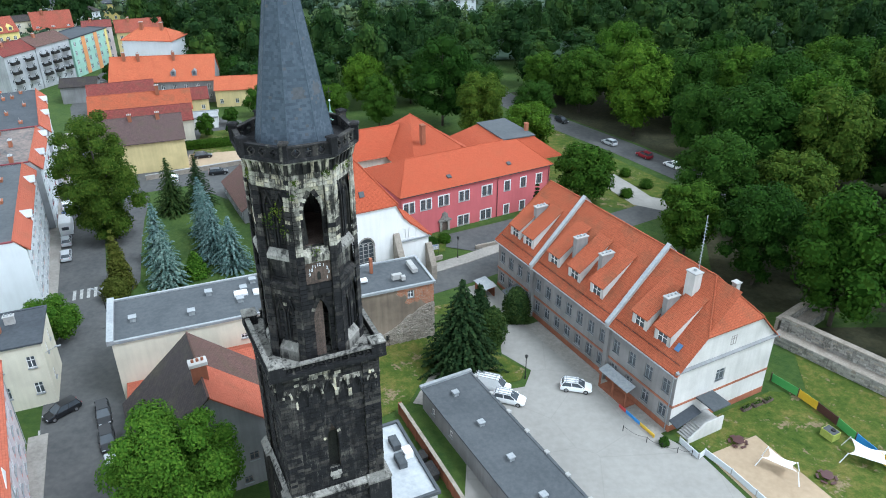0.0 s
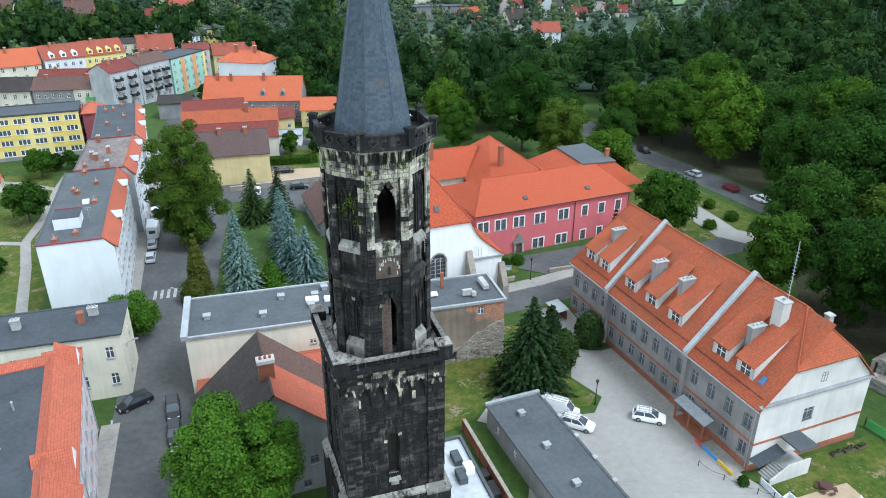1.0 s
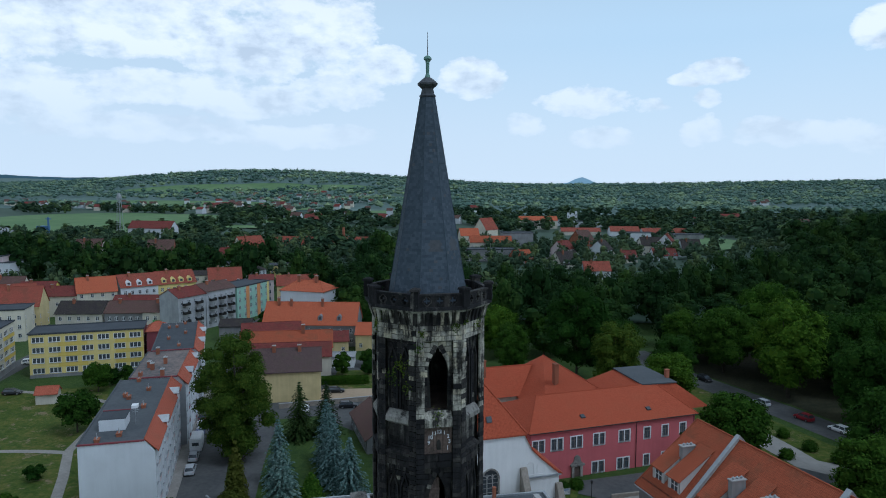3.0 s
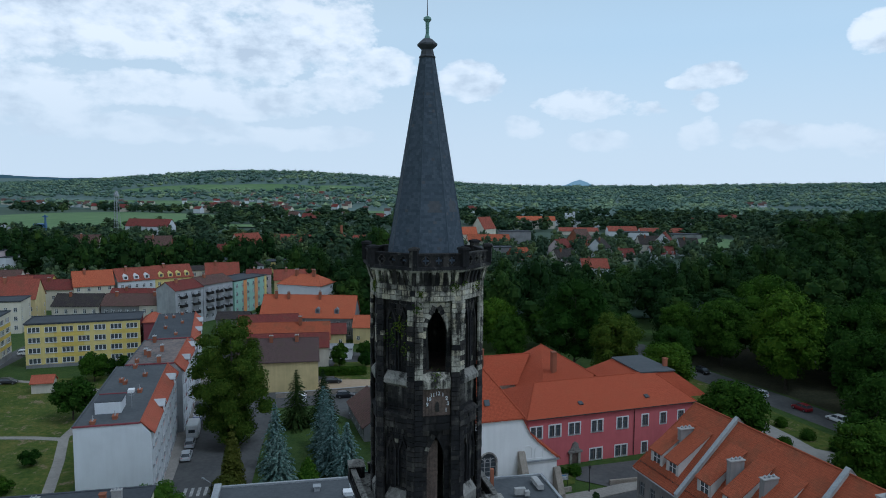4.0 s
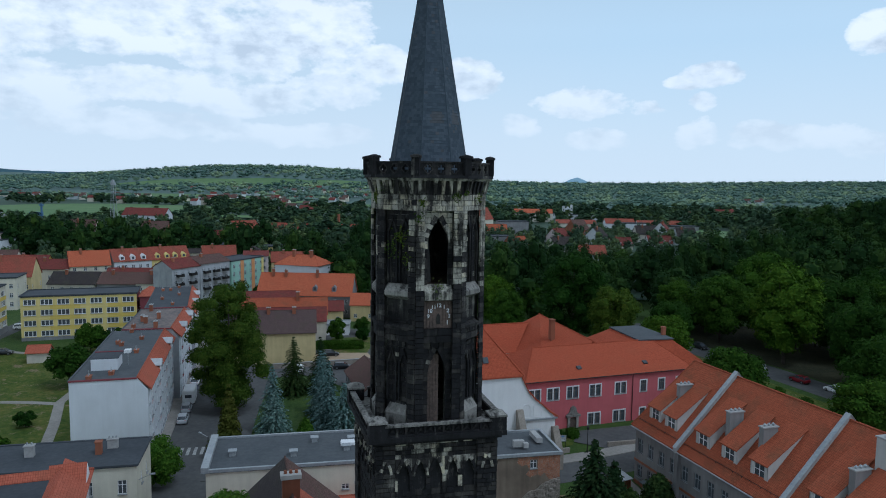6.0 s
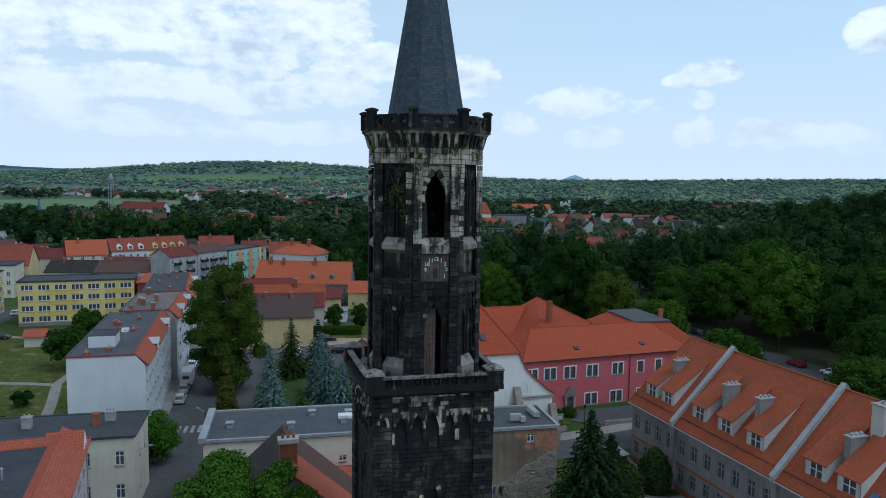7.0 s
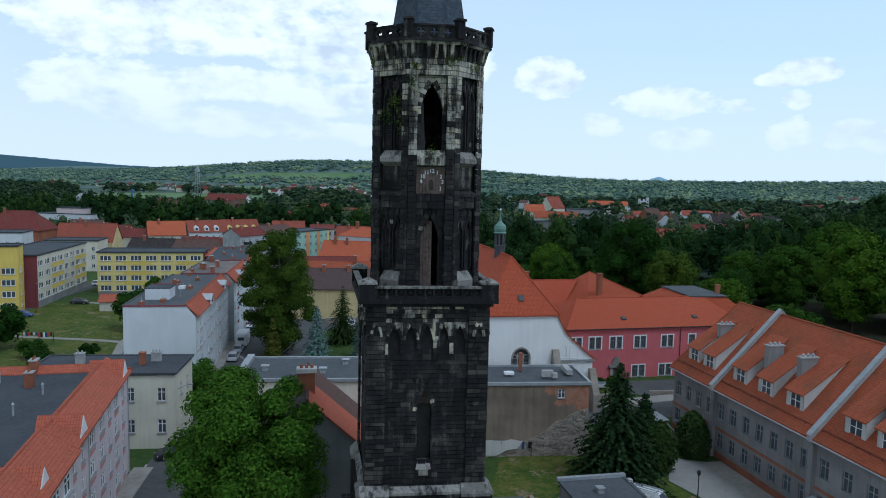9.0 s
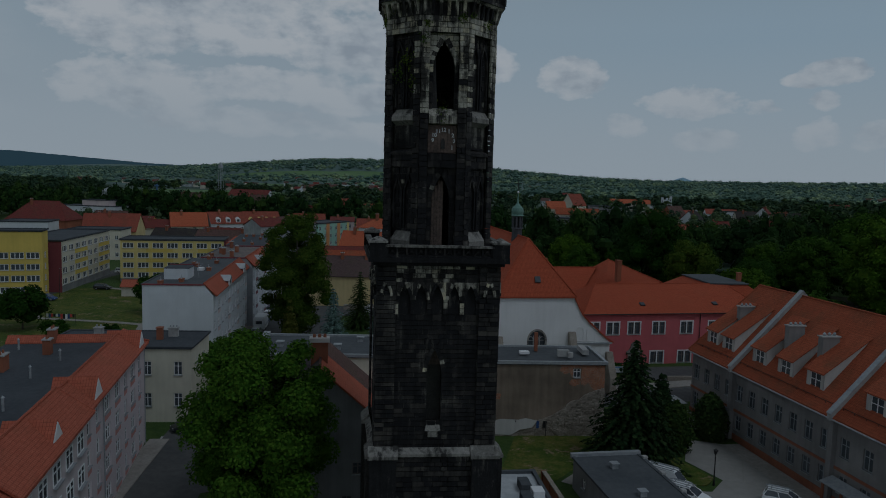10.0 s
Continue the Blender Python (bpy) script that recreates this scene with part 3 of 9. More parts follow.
# ---- ground ----
def ground_sheet():
    g = M()
    ax = sorted({*[float(v) for v in range(-240, 241, 8)], *[s * 240 * 1.07 ** k for k in range(1, 45) for s in (-1, 1)]})
    ay = sorted({*[float(v) for v in range(-80, 241, 8)], *[240 + 20 * 1.08 ** k for k in range(1, 69)], -240.0, -800.0, -2400.0})
    n = len(ay)
    for x in ax:
        for y in ay:
            g.v.append((x, y, gz(x, y)))
    for i in range(len(ax) - 1):
        for j in range(n - 1):
            g.f.append((i * n + j, (i + 1) * n + j, (i + 1) * n + j + 1, i * n + j + 1))
            g.m.append(0)
    return g


solid("ground", ground_sheet(), "grass", pose(0, 0, 0), "grassy ground of the town and valley", "ground", kind="structure", smooth=True)


def patch(name, pts, mat, label, category, dz=0.05, thick=0.0, kind="structure"):
    """A flat area laid over the ground, cut into strips so that it follows the slope."""
    g = M()
    xs = [p[0] for p in pts]
    ys = [p[1] for p in pts]
    bm = bmesh.new()
    bm.faces.new([bm.verts.new((x, y, 0)) for x, y in pts])
    y = math.floor(min(ys) / 4) * 4
    while y < max(ys):
        bmesh.ops.bisect_plane(bm, geom=bm.verts[:] + bm.edges[:] + bm.faces[:], plane_co=(0, y, 0), plane_no=(0, 1, 0))
        y += 4
    for v in bm.verts:
        v.co.z = gz(v.co.x, v.co.y) + dz
    bmesh.ops.recalc_face_normals(bm, faces=bm.faces)
    for f in bm.faces:
        if f.normal.z < 0:
            f.normal_flip()
    for f in bm.faces:
        g.poly([tuple(v.co) for v in f.verts])
    if thick:
        for e in bm.edges:
            if len(e.link_faces) == 1:
                a, b = [v.co for v in e.verts]
                g.poly([(a.x, a.y, a.z), (b.x, b.y, b.z), (b.x, b.y, b.z - thick), (a.x, a.y, a.z - thick)])
    bm.free()
    return solid(name, g, mat, pose(0, 0, 0), label, category, kind=kind)


def ribbon(pts, w):
    """The outline of a strip of width w along a line."""
    left, right = [], []
    for i, p in enumerate(pts):
        a, b = Vector(pts[max(0, i - 1)]), Vector(pts[min(len(pts) - 1, i + 1)])
        d = (b - a).normalized()
        n = Vector((-d.y, d.x)) * w / 2
        left.append((p[0] + n.x, p[1] + n.y))
        right.append((p[0] - n.x, p[1] - n.y))
    return left + right[::-1]


# meadows: centre and half axes
FIELDS = ((-900, 1280, 330, 100), (-640, 1150, 260, 70), (-500, 665, 100, 95), (-560, 775, 125, 170), (-640, 840, 115, 115), (-345, 840, 42, 60), (-375, 712, 75, 24), (-1010, 1690, 180, 95), (-800, 1705, 150, 85), (-590, 1720, 100, 65), (-430, 1500, 90, 40), (-250, 1080, 110, 50), (90, 560, 26, 88), (170, 2280, 80, 30))


def open_field(x, y, grow=1.05):
    return any(((x - cx) / rx) ** 2 + ((y - cy) / ry) ** 2 < grow for cx, cy, rx, ry in FIELDS)


SCHOOL = pose(9.06, 102.24, 0, 0, 0, math.degrees(math.atan2(-0.883, 0.47)))
# the street past the apartment row, and the one past the apartment house to the church
patch("road", ribbon([(-25, 24), (-46, 68), (-57, 95), (-67, 118), (-79, 146), (-93, 180), (-106, 206), (-113, 232), (-115, 262)], 7.5), "asphalt", "grey asphalt street past the apartment row", "road", 0.06)
patch("yard", [(-109, 206), (-100, 204), (-98.5, 219), (-105, 226), (-112, 232)], "asphalt", "grey asphalt parking between the tenements", "yard", 0.07)
patch("yard", [(-76, 140), (-50, 148), (-44, 165), (-56, 192), (-70, 198), (-98, 186), (-80, 150)], "asphalt", "worn asphalt yards between the sheds", "yard", 0.045)
patch("lawn", [(-61, 164), (-50, 166), (-52, 186), (-64, 182)], "lawn", "green garden behind the hedge", "lawn", 0.09)
patch("road", ribbon([(-54, 78), (-75, 71), (-110, 60)], 6.0), "asphalt", "grey asphalt side street beside the cream house", "road", 0.055)
patch("road", ribbon([(-74, 142), (-66.5, 144.6), (-57.5, 149), (-46, 156.5), (-34, 166)], 7.6), "asphalt", "grey asphalt yard road behind the spruces", "road", 0.07)
patch("yard", [(-56, 146), (-49, 140.5), (-45.4, 138.0), (-47.5, 143), (-47.5, 152)], "asphalt", "asphalt drive of the low house", "yard", 0.062)
patch("road", ribbon([(-5, 101), (4, 106), (12, 111), (24, 119), (42, 130), (52, 136)], 6.5), "asphalt", "grey asphalt street between church and school", "road", 0.05)
patch("road", ribbon([(16, 215), (25, 194), (44, 166), (54, 149), (66, 130), (90, 95), (120, 60)], 8.5), "asphalt", "dark asphalt main road under the trees", "road", 0.06)
patch("ground", [(20.6, 216), (29.8, 196), (48.6, 168.6), (58.6, 151.6), (70.6, 132.6), (94.4, 97.6), (118, 66.6), (118, 216)], "wood_floor", "dark leaf-strewn floor of the wood", "ground", 0.05)
patch("ground", [(44, 98), (60, 80), (66, 69), (86, 84), (78, 100), (60, 122), (50, 124)], "wood_floor", "dark leaf-strewn floor behind the town wall", "ground", 0.04)
patch("pavement", ribbon([(-50.5, 90), (-52.2, 97), (-61, 118), (-72, 144)], 2.0), "asphalt", "grey asphalt footway along the street", "pavement", 0.17, 0.14)
patch("pavement", ribbon([(-59.5, 88.0), (-63.0, 96.5), (-72.2, 117.5), (-84, 146), (-99, 181)], 2.6), "paving", "grey paved footway before the apartment row", "pavement", 0.17, 0.14)
patch("pavement", ribbon([(-30.5, 23), (-48.2, 63.5), (-49.5, 66.5)], 2.2), "paving", "pebbled footway before the apartment house", "pavement", 0.17, 0.14)
patch("pavement", ribbon([(-6.2, 104.5), (4, 110.2), (12, 115.5), (20, 120.5)], 2.6), "paving", "grey paved footway before the pink house", "pavement", 0.17, 0.14)
patch("pavement", [(0.5, 114.5), (5.5, 113.0), (16, 118.8), (18, 128.3), (1.2, 119.4)], "asphalt", "grey forecourt of the pink house", "pavement", 0.1)
patch("lawn", [(-5.0, 110.0), (0.4, 113.0), (0.6, 118.9), (-4.0, 116.6)], "lawn", "green lawn with a hedge before the pink house", "lawn", 0.12)
patch("yard", [(1.5, 44), (15, 44), (34.2, 55.0), (30.6, 63.2), (27.2, 66.2), (21, 77.5), (12.5, 93.5), (8.6, 92.5), (8.4, 83.5), (12.2, 79.5), (11.0, 76), (3.6, 74.0)], "yard", "pale concrete car yard of the school", "yard", 0.06)
patch("yard", [(8.6, 92.5), (12.5, 93.5), (8.2, 103.2), (3.5, 101.0)], "yard", "pale concrete entry of the school yard", "yard", 0.09)
patch("pavement", [(-3.9, 72.6), (-2.4, 72.2), (0.4, 79.0), (3.6, 90.0), (3.9, 100.5), (2.6, 100.0), (1.6, 90.0), (-1.2, 80.0)], "paving", "worn paved garden path", "pavement", 0.08)
patch("lawn", [(-10, 68), (-4.4, 72.6), (1.4, 90), (2.2, 97), (-12, 92)], "lawn", "patchy green lawn under the plastered wall", "lawn", 0.05)
patch("lawn", [(2.8, 78.0), (4.4, 75.2), (10.5, 77.4), (11.4, 79.6), (8.0, 83.2), (8.0, 92.5), (4.4, 92.0)], "lawn", "green lawn round the conifers", "lawn", 0.10, 0.08)
patch("lawn", [(12.9, 90.5), (14.8, 91.2), (19.8, 81.8), (17.9, 80.8)], "lawn", "green grass strip before the school", "lawn", 0.1)
SB = [SCHOOL @ Vector(p) for p in ((12.0, -2.6, 0), (39.5, -2.6, 0), (39.5, -0.1, 0), (12.0, -0.1, 0))]
patch("pavement", [(p.x, p.y) for p in SB], "paving", "narrow paved strip along the foot of the school", "pavement", 0.12)
patch("playground", [(31.2, 63.2), (38.3, 66.6), (42.8, 56.9), (44.4, 53.4), (36.0, 52.5)], "sand", "tan sand of the play area", "sandpit", 0.06)
patch("lawn", [(28.4, 66.8), (31.2, 63.2), (38.3, 66.6), (42.8, 56.9), (44.4, 53.4), (52, 58), (47.8, 74.5), (43.4, 75.0)], "lawn", "patchy green lawn of the play area", "lawn", 0.05)
patch("lawn", [(48.4, 75.5), (53.0, 60.0), (64, 67), (51.0, 86.0)], "lawn", "mown green strip along the town wall", "lawn", 0.05)
patch("pavement", ribbon([(35.5, 148), (38.5, 141), (41.0, 134.5), (46.5, 131.5)], 6.0), "yard", "pale gravel path beside the main road", "path", 0.09)
patch("lawn", [(24.5, 141), (27, 133), (48, 128.0), (52, 139), (40, 160), (24, 190), (19, 186)], "lawn", "green verge beside the main road", "lawn", 0.03)
patch("yard", [(-56, 100), (-51.2, 101), (-51.1, 104), (-56.2, 118.3), (-59.3, 128), (-62.5, 140), (-68, 141), (-62, 120)], "asphalt", "grey asphalt strip between street and spruces", "yard", 0.055)
patch("lawn", [(-50.8, 103.6), (-31, 98), (-30, 112), (-40.4, 129), (-44.5, 136.5), (-48, 140.5), (-57.5, 142.5), (-61.0, 139), (-58.9, 128), (-55.8, 118.2)], "grass", "green lawn under the spruces", "lawn", 0.04)
patch("yard", [(-37, 56), (-33, 60), (-44, 84), (-50, 96), (-54, 96), (-47, 76)], "asphalt", "worn asphalt verge of the street", "yard", 0.048)
patch("yard", [(-62, 84), (-52, 80), (-50, 90), (-57, 93)], "asphalt", "asphalt corner beside the cream house", "yard", 0.052)
patch("lawn", [(-72, 84), (-80, 100), (-116, 158), (-148, 140), (-118, 92)], "lawn", "green lawn of the apartment court", "lawn", 0.03)
patch("pavement", ribbon([(-76, 87), (-88, 106), (-95.4, 116.6), (-99.5, 129), (-107, 145), (-110.5, 154.4)], 1.8), "paving", "pale footpath through the court", "path", 0.07)
patch("pavement", ribbon([(-95, 116), (-101, 115.5), (-118, 112), (-140, 128)], 1.6), "paving", "pale footpath across the court", "path", 0.075)
patch("pavement", ribbon([(-107, 145), (-117.6, 147.9), (-123.5, 148), (-135, 148.5)], 1.6), "paving", "pale footpath across the court", "path", 0.08)
patch("road", ribbon([(-122, 96), (-138, 124), (-148, 152), (-158, 185)], 6.0), "asphalt", "grey asphalt court drive with parked cars", "road", 0.06)
for i in range(5):
    x, y = -59.7 + i * 0.98, 97.7 + i * 0.4
    patch("zebra_stripe", [(x, y), (x + 0.45, y + 0.22), (x - 0.75, y + 3.2), (x - 1.2, y + 2.98)], "road_paint", "white painted stripe of a zebra crossing", "road marking", 0.075)
patch("road_mark", [(-49.2, 65.9), (-48.95, 65.8), (-49.75, 67.5), (-50.0, 67.4)], "road_paint", "white painted line on the street", "road marking", 0.075)
for cx, cy, rx, ry in FIELDS:
    n = 22
    g = M()
    for k in range(n):
        a, b = 2 * math.pi * k / n, 2 * math.pi * (k + 1) / n
        for r0, r1 in ((0.0, 0.2), (0.2, 0.4), (0.4, 0.6), (0.6, 0.8), (0.8, 1.0)):
            q = [(cx + rx * r * math.cos(t), cy + ry * r * math.sin(t)) for r, t in ((r0, a), (r1, a), (r1, b), (r0, b))]
            if r0 == 0:
                q = q[:3]
            g.poly([(x, y, gz(x, y) + 1.5) for x, y in q])
    solid("meadow", g, "meadow", pose(0, 0, 0), "light green meadow on the valley slopes", "meadow", kind="structure")


def wood_sheet(name, x0, x1, y0, y1, step, lift, mat, label):
    """The leafy ground under far woods, laid over the slopes."""
    g = M()
    nx, ny = int((x1 - x0) / step), int((y1 - y0) / step)
    for i in range(nx + 1):
        for j in range(ny + 1):
            x, y = x0 + step * i, y0 + step * j
            up = 0.0 if open_field(x, y, 1.35) else smooth01(1550, 1720, y) * (2.5 + 2.0 * noise.noise((x * 0.021, y * 0.021, 2.0)))
            g.v.append((x, y, gz(x, y) + lift + up))
    for i in range(nx):
        for j in range(ny):
            k = i * (ny + 1) + j
            g.f.append((k, k + ny + 1, k + ny + 2, k + 1))
            g.m.append(0)
    return solid(name, g, mat, pose(0, 0, 0), label, "ground", kind="structure", smooth=True)


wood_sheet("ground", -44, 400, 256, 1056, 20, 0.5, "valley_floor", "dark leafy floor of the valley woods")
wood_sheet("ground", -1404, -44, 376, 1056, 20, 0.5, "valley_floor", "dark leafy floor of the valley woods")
wood_sheet("ground", -4300, 3000, 1056, 3400, 36, 0.9, "hill_floor", "leafy floor of the wooded hills tinted blue-green for haze")

# ---- buildings ----
WINDOWS = {}


def lattice(xs, zs, y0, y1):
    """One connected frame: bars between the even pairs of xs and zs, openings in the rest."""
    g, at = M(), {}

    def vert(i, j, b):
        if (i, j, b) not in at:
            at[(i, j, b)] = len(g.v)
            g.v.append((xs[i], y1 if b else y0, zs[j]))
        return at[(i, j, b)]

    nx, nz = len(xs) - 1, len(zs) - 1
    bar = lambda i, j: 0 <= i < nx and 0 <= j < nz and (i % 2 == 0 or j % 2 == 0)
    for i in range(nx):
        for j in range(nz):
            if not bar(i, j):
                continue
            g.f.append((vert(i, j, 0), vert(i + 1, j, 0), vert(i + 1, j + 1, 0), vert(i, j + 1, 0)))
            for di, dj, a, b in ((-1, 0, (i, j + 1), (i, j)), (1, 0, (i + 1, j), (i + 1, j + 1)), (0, -1, (i, j), (i + 1, j)), (0, 1, (i + 1, j + 1), (i, j + 1))):
                if not bar(i + di, j + dj):
                    g.f.append((vert(*b, 0), vert(*a, 0), vert(*a, 1), vert(*b, 1)))
    g.m = [0] * len(g.f)
    return g


def window_mesh(w, h, panes=2, transom=0.66, frame="white_frame", t=0.07):
    """Frame and glass of a window w by h, its foot at the origin, its face to -y."""
    key = (round(w, 2), round(h, 2), panes, transom, frame, t)
    if key not in WINDOWS:
        xs, zs = [-w / 2, -w / 2 + t], [0.0, t]
        for i in range(1, panes):
            x = -w / 2 + w * i / panes
            xs += [x - t * 0.65, x + t * 0.65]
        if transom:
            zs += [h * transom - 0.03, h * transom + 0.03]
        f = lattice(xs + [w / 2 - t, w / 2], zs + [h - t, h], 0.0, 0.07)
        p = M().poly([(-w / 2 + t, 0.045, t), (w / 2 - t, 0.045, t), (w / 2 - t, 0.045, h - t), (-w / 2 + t, 0.045, h - t)])
        s = M().box(-w / 2 - 0.06, w / 2 + 0.06, -0.24, 0.0, -0.06, 0.0)
        WINDOWS[key] = (f.data("window", [frame], uv=False), p.data("pane", ["glass"], uv=False), s.data("window_sill", ["zinc"], uv=False))
    return WINDOWS[key]


def place_window(parent, m, w, h, sill=True, **kw):
    f, p, s = window_mesh(w, h, **kw)
    win = part("window", f, "", parent, at=m)
    part("pane", p, "", win)
    if sill:
        part("window_sill", s, "", win)
    return win


def side_matrix(side, L, D):
    """From a wall's own x, y, z to the house: front, right, back, left."""
    return (pose(0, 0, 0), pose(L, 0, 0, 0, 0, 90), pose(L, D, 0, 0, 0, 180), pose(0, D, 0, 0, 0, -90))["frbl".index(side)]


def grid_windows(length, cols, floors, w, h, margin=1.6):
    """Windows in even columns: (x, z, w, h)."""
    step = (length - 2 * margin) / max(1, cols - 1) if cols > 1 else 0
    return [(margin + i * step if cols > 1 else length / 2, z, w, h) for z in floors for i in range(cols)]


def walls_part(parent, L, D, z0, z1, mats, wins, reveal=0.16, wkw=None, sides="frbl"):
    """The four walls with real openings, and the windows in them. mats: a material for all, or one a side."""
    wkw = wkw or {}
    for s in sides:
        length = L if s in "fb" else D
        ws = wins.get(s, ())
        m = side_matrix(s, L, D)
        holes = [(x - w / 2, x + w / 2, z, z + h) for x, z, w, h in ws]
        mesh = M().add(M().wall(0, length, z0, z1, holes, reveal), m)
        mat = mats if isinstance(mats, str) else mats.get(s, mats["f"])
        part("wall", mesh, mat, parent)
        for x, z, w, h in ws:
            kw = dict(wkw)
            if w > 1.7:
                kw["panes"] = 3
            place_window(parent, m @ pose(x, reveal - 0.06, z), w, h, **kw)


def roof_gable(L, D, ze, zr, ov=0.4, ovx=0.3, t=0.16):
    """Ridge along x."""
    g = M()
    k = (zr - ze) / (D / 2)
    lo = ze - ov * k
    g.yz([(-ov, lo), (D / 2, zr), (D / 2, zr + t), (-ov, lo + t)], -ovx, L + ovx)
    g.yz([(D + ov, lo), (D / 2, zr), (D / 2, zr + t), (D + ov, lo + t)], -ovx, L + ovx)
    return g


def roof_hip(L, D, ze, zr, ov=0.4, a=None, b=None, t=0.12):
    """Hipped roof; a, b: how far the ridge stays from the left and right end."""
    a = D / 2 if a is None else a
    b = D / 2 if b is None else b
    c = [(-ov, -ov), (L + ov, -ov), (L + ov, D + ov), (-ov, D + ov)]
    lo = [(x, y, ze) for x, y in c]
    r0, r1 = (a, D / 2, zr), (L - b, D / 2, zr)
    g = M()
    g.poly([lo[0], lo[1], r1, r0]).poly([lo[1], lo[2], r1]).poly([lo[2], lo[3], r0, r1]).poly([lo[3], lo[0], r0])
    low = [(x, y, ze - t) for x, y in c]
    for i in range(4):
        j = (i + 1) % 4
        g.poly([low[i], low[j], lo[j], lo[i]])
    g.poly(low[::-1])
    return g


def sum_boxes(bs):
    g = M()
    for b in bs:
        g.box(*b)
    return g


def ridge_caps(pts, r=0.13, step=0.42):
    """A row of half round ridge tiles."""
    g = M()
    for a, b in zip(pts, pts[1:]):
        a, b = Vector(a), Vector(b)
        n = max(1, int((b - a).length / step))
        for i in range(n):
            p, q = a + (b - a) * (i / n), a + (b - a) * ((i + 0.96) / n)
            g.tube(p, q, r, r * 0.88, 6)
    return g


def chimney(parent, x, y, z0, z1, w=0.6, d=0.6, mat="brick", pots=2):
    c = M().box(x - w / 2, x + w / 2, y - d / 2, y + d / 2, z0, z1)
    ch = part("chimney", c, mat, parent)
    part("chimney_cap", M().box(x - w / 2 - 0.08, x + w / 2 + 0.08, y - d / 2 - 0.08, y + d / 2 + 0.08, z1, z1 + 0.12), "concrete" if pots or mat != "brick" else "brick", ch)
    for i in range(pots):
        px = x + (i - (pots - 1) / 2) * w / max(1, pots)
        part("chimney_pot", M().frust(0.11, z1 + 0.12, 0.09, z1 + 0.42, 8, px, y), "zinc" if mat != "brick" else "brick", ch)
    return ch


def roof_vent(x, y, z, at, s=1.0):
    """A small metal roof ventilator on a flat roof."""
    th = thing("roof_vent", at @ pose(x, y, z), "pale metal ventilator on a flat felt roof", "roof vent", "ventilators on the flat roofs")
    part("curb", M().box(-0.4 * s, 0.4 * s, -0.4 * s, 0.4 * s, -0.1, 0.55 * s), "zinc", th)
    part("hood", M().box(-0.55 * s, 0.55 * s, -0.55 * s, 0.55 * s, 0.62 * s, 0.72 * s).frust(0.2 * s, 0.55 * s, 0.2 * s, 0.62 * s, 8), "zinc", th)
    return th


def flat_house(name, at, L, D, H, mats, wins, label, roof="felt", edge="zinc", wkw=None, base=-1.0, category="house", sides="frbl", rise=0.25, group=""):
    th = thing(name, at, label, category, group)
    walls_part(th, L, D, base, H, mats, wins, wkw=wkw, sides=sides)
    part("roof", M().box(-0.05, L + 0.05, -0.05, D + 0.05, H - 0.25, H + 0.02), roof, th)
    e = M()
    for a in ((-0.25, L + 0.25, -0.25, 0.1), (-0.25, L + 0.25, D - 0.1, D + 0.25), (-0.25, 0.1, 0.1, D - 0.1), (L - 0.1, L + 0.25, 0.1, D - 0.1)):
        e.box(*a, H - 0.12, H + rise)
    part("roof_edge", e, edge, th)
    return th


def gable_house(name, at, L, D, H, zr, mats, wins, roof, label, hip=None, wkw=None, base=-1.0, category="house", group="", chim=(), ov=0.4, cross=False):
    """A house with a gabled roof, ridge along x, or hipped where hip is (a, b)."""
    th = thing(name, at, label, category, group)
    walls_part(th, L, D, base, H, mats, wins, wkw=wkw)
    m0 = mats if isinstance(mats, str) else mats.get("r", mats["f"])
    if hip is None:
        for x0, x1 in ((0.0, 0.16), (L - 0.16, L)):
            part("gable", M().yz([(0, H), (D, H), (D / 2, zr)], x0, x1), m0, th)
        part("roof", roof_gable(L, D, H, zr, ov), roof, th)
        part("ridge_tiles", ridge_caps([(-0.3, D / 2, zr + 0.12), (L + 0.3, D / 2, zr + 0.12)]), roof, th)
    else:
        part("roof", roof_hip(L, D, H, zr, ov, *hip), roof, th)
        r0, r1 = (hip[0], D / 2, zr), (L - hip[1], D / 2, zr)
        part("ridge_tiles", ridge_caps([(-ov, -ov, H), r0, r1, (L + ov, -ov, H)]), roof, th)
    for x, y, z0, z1, w in chim:
        chimney(th, x, y, z0, z1, w, w)
    return th


# ---- the school: grey house with a tiled roof ----


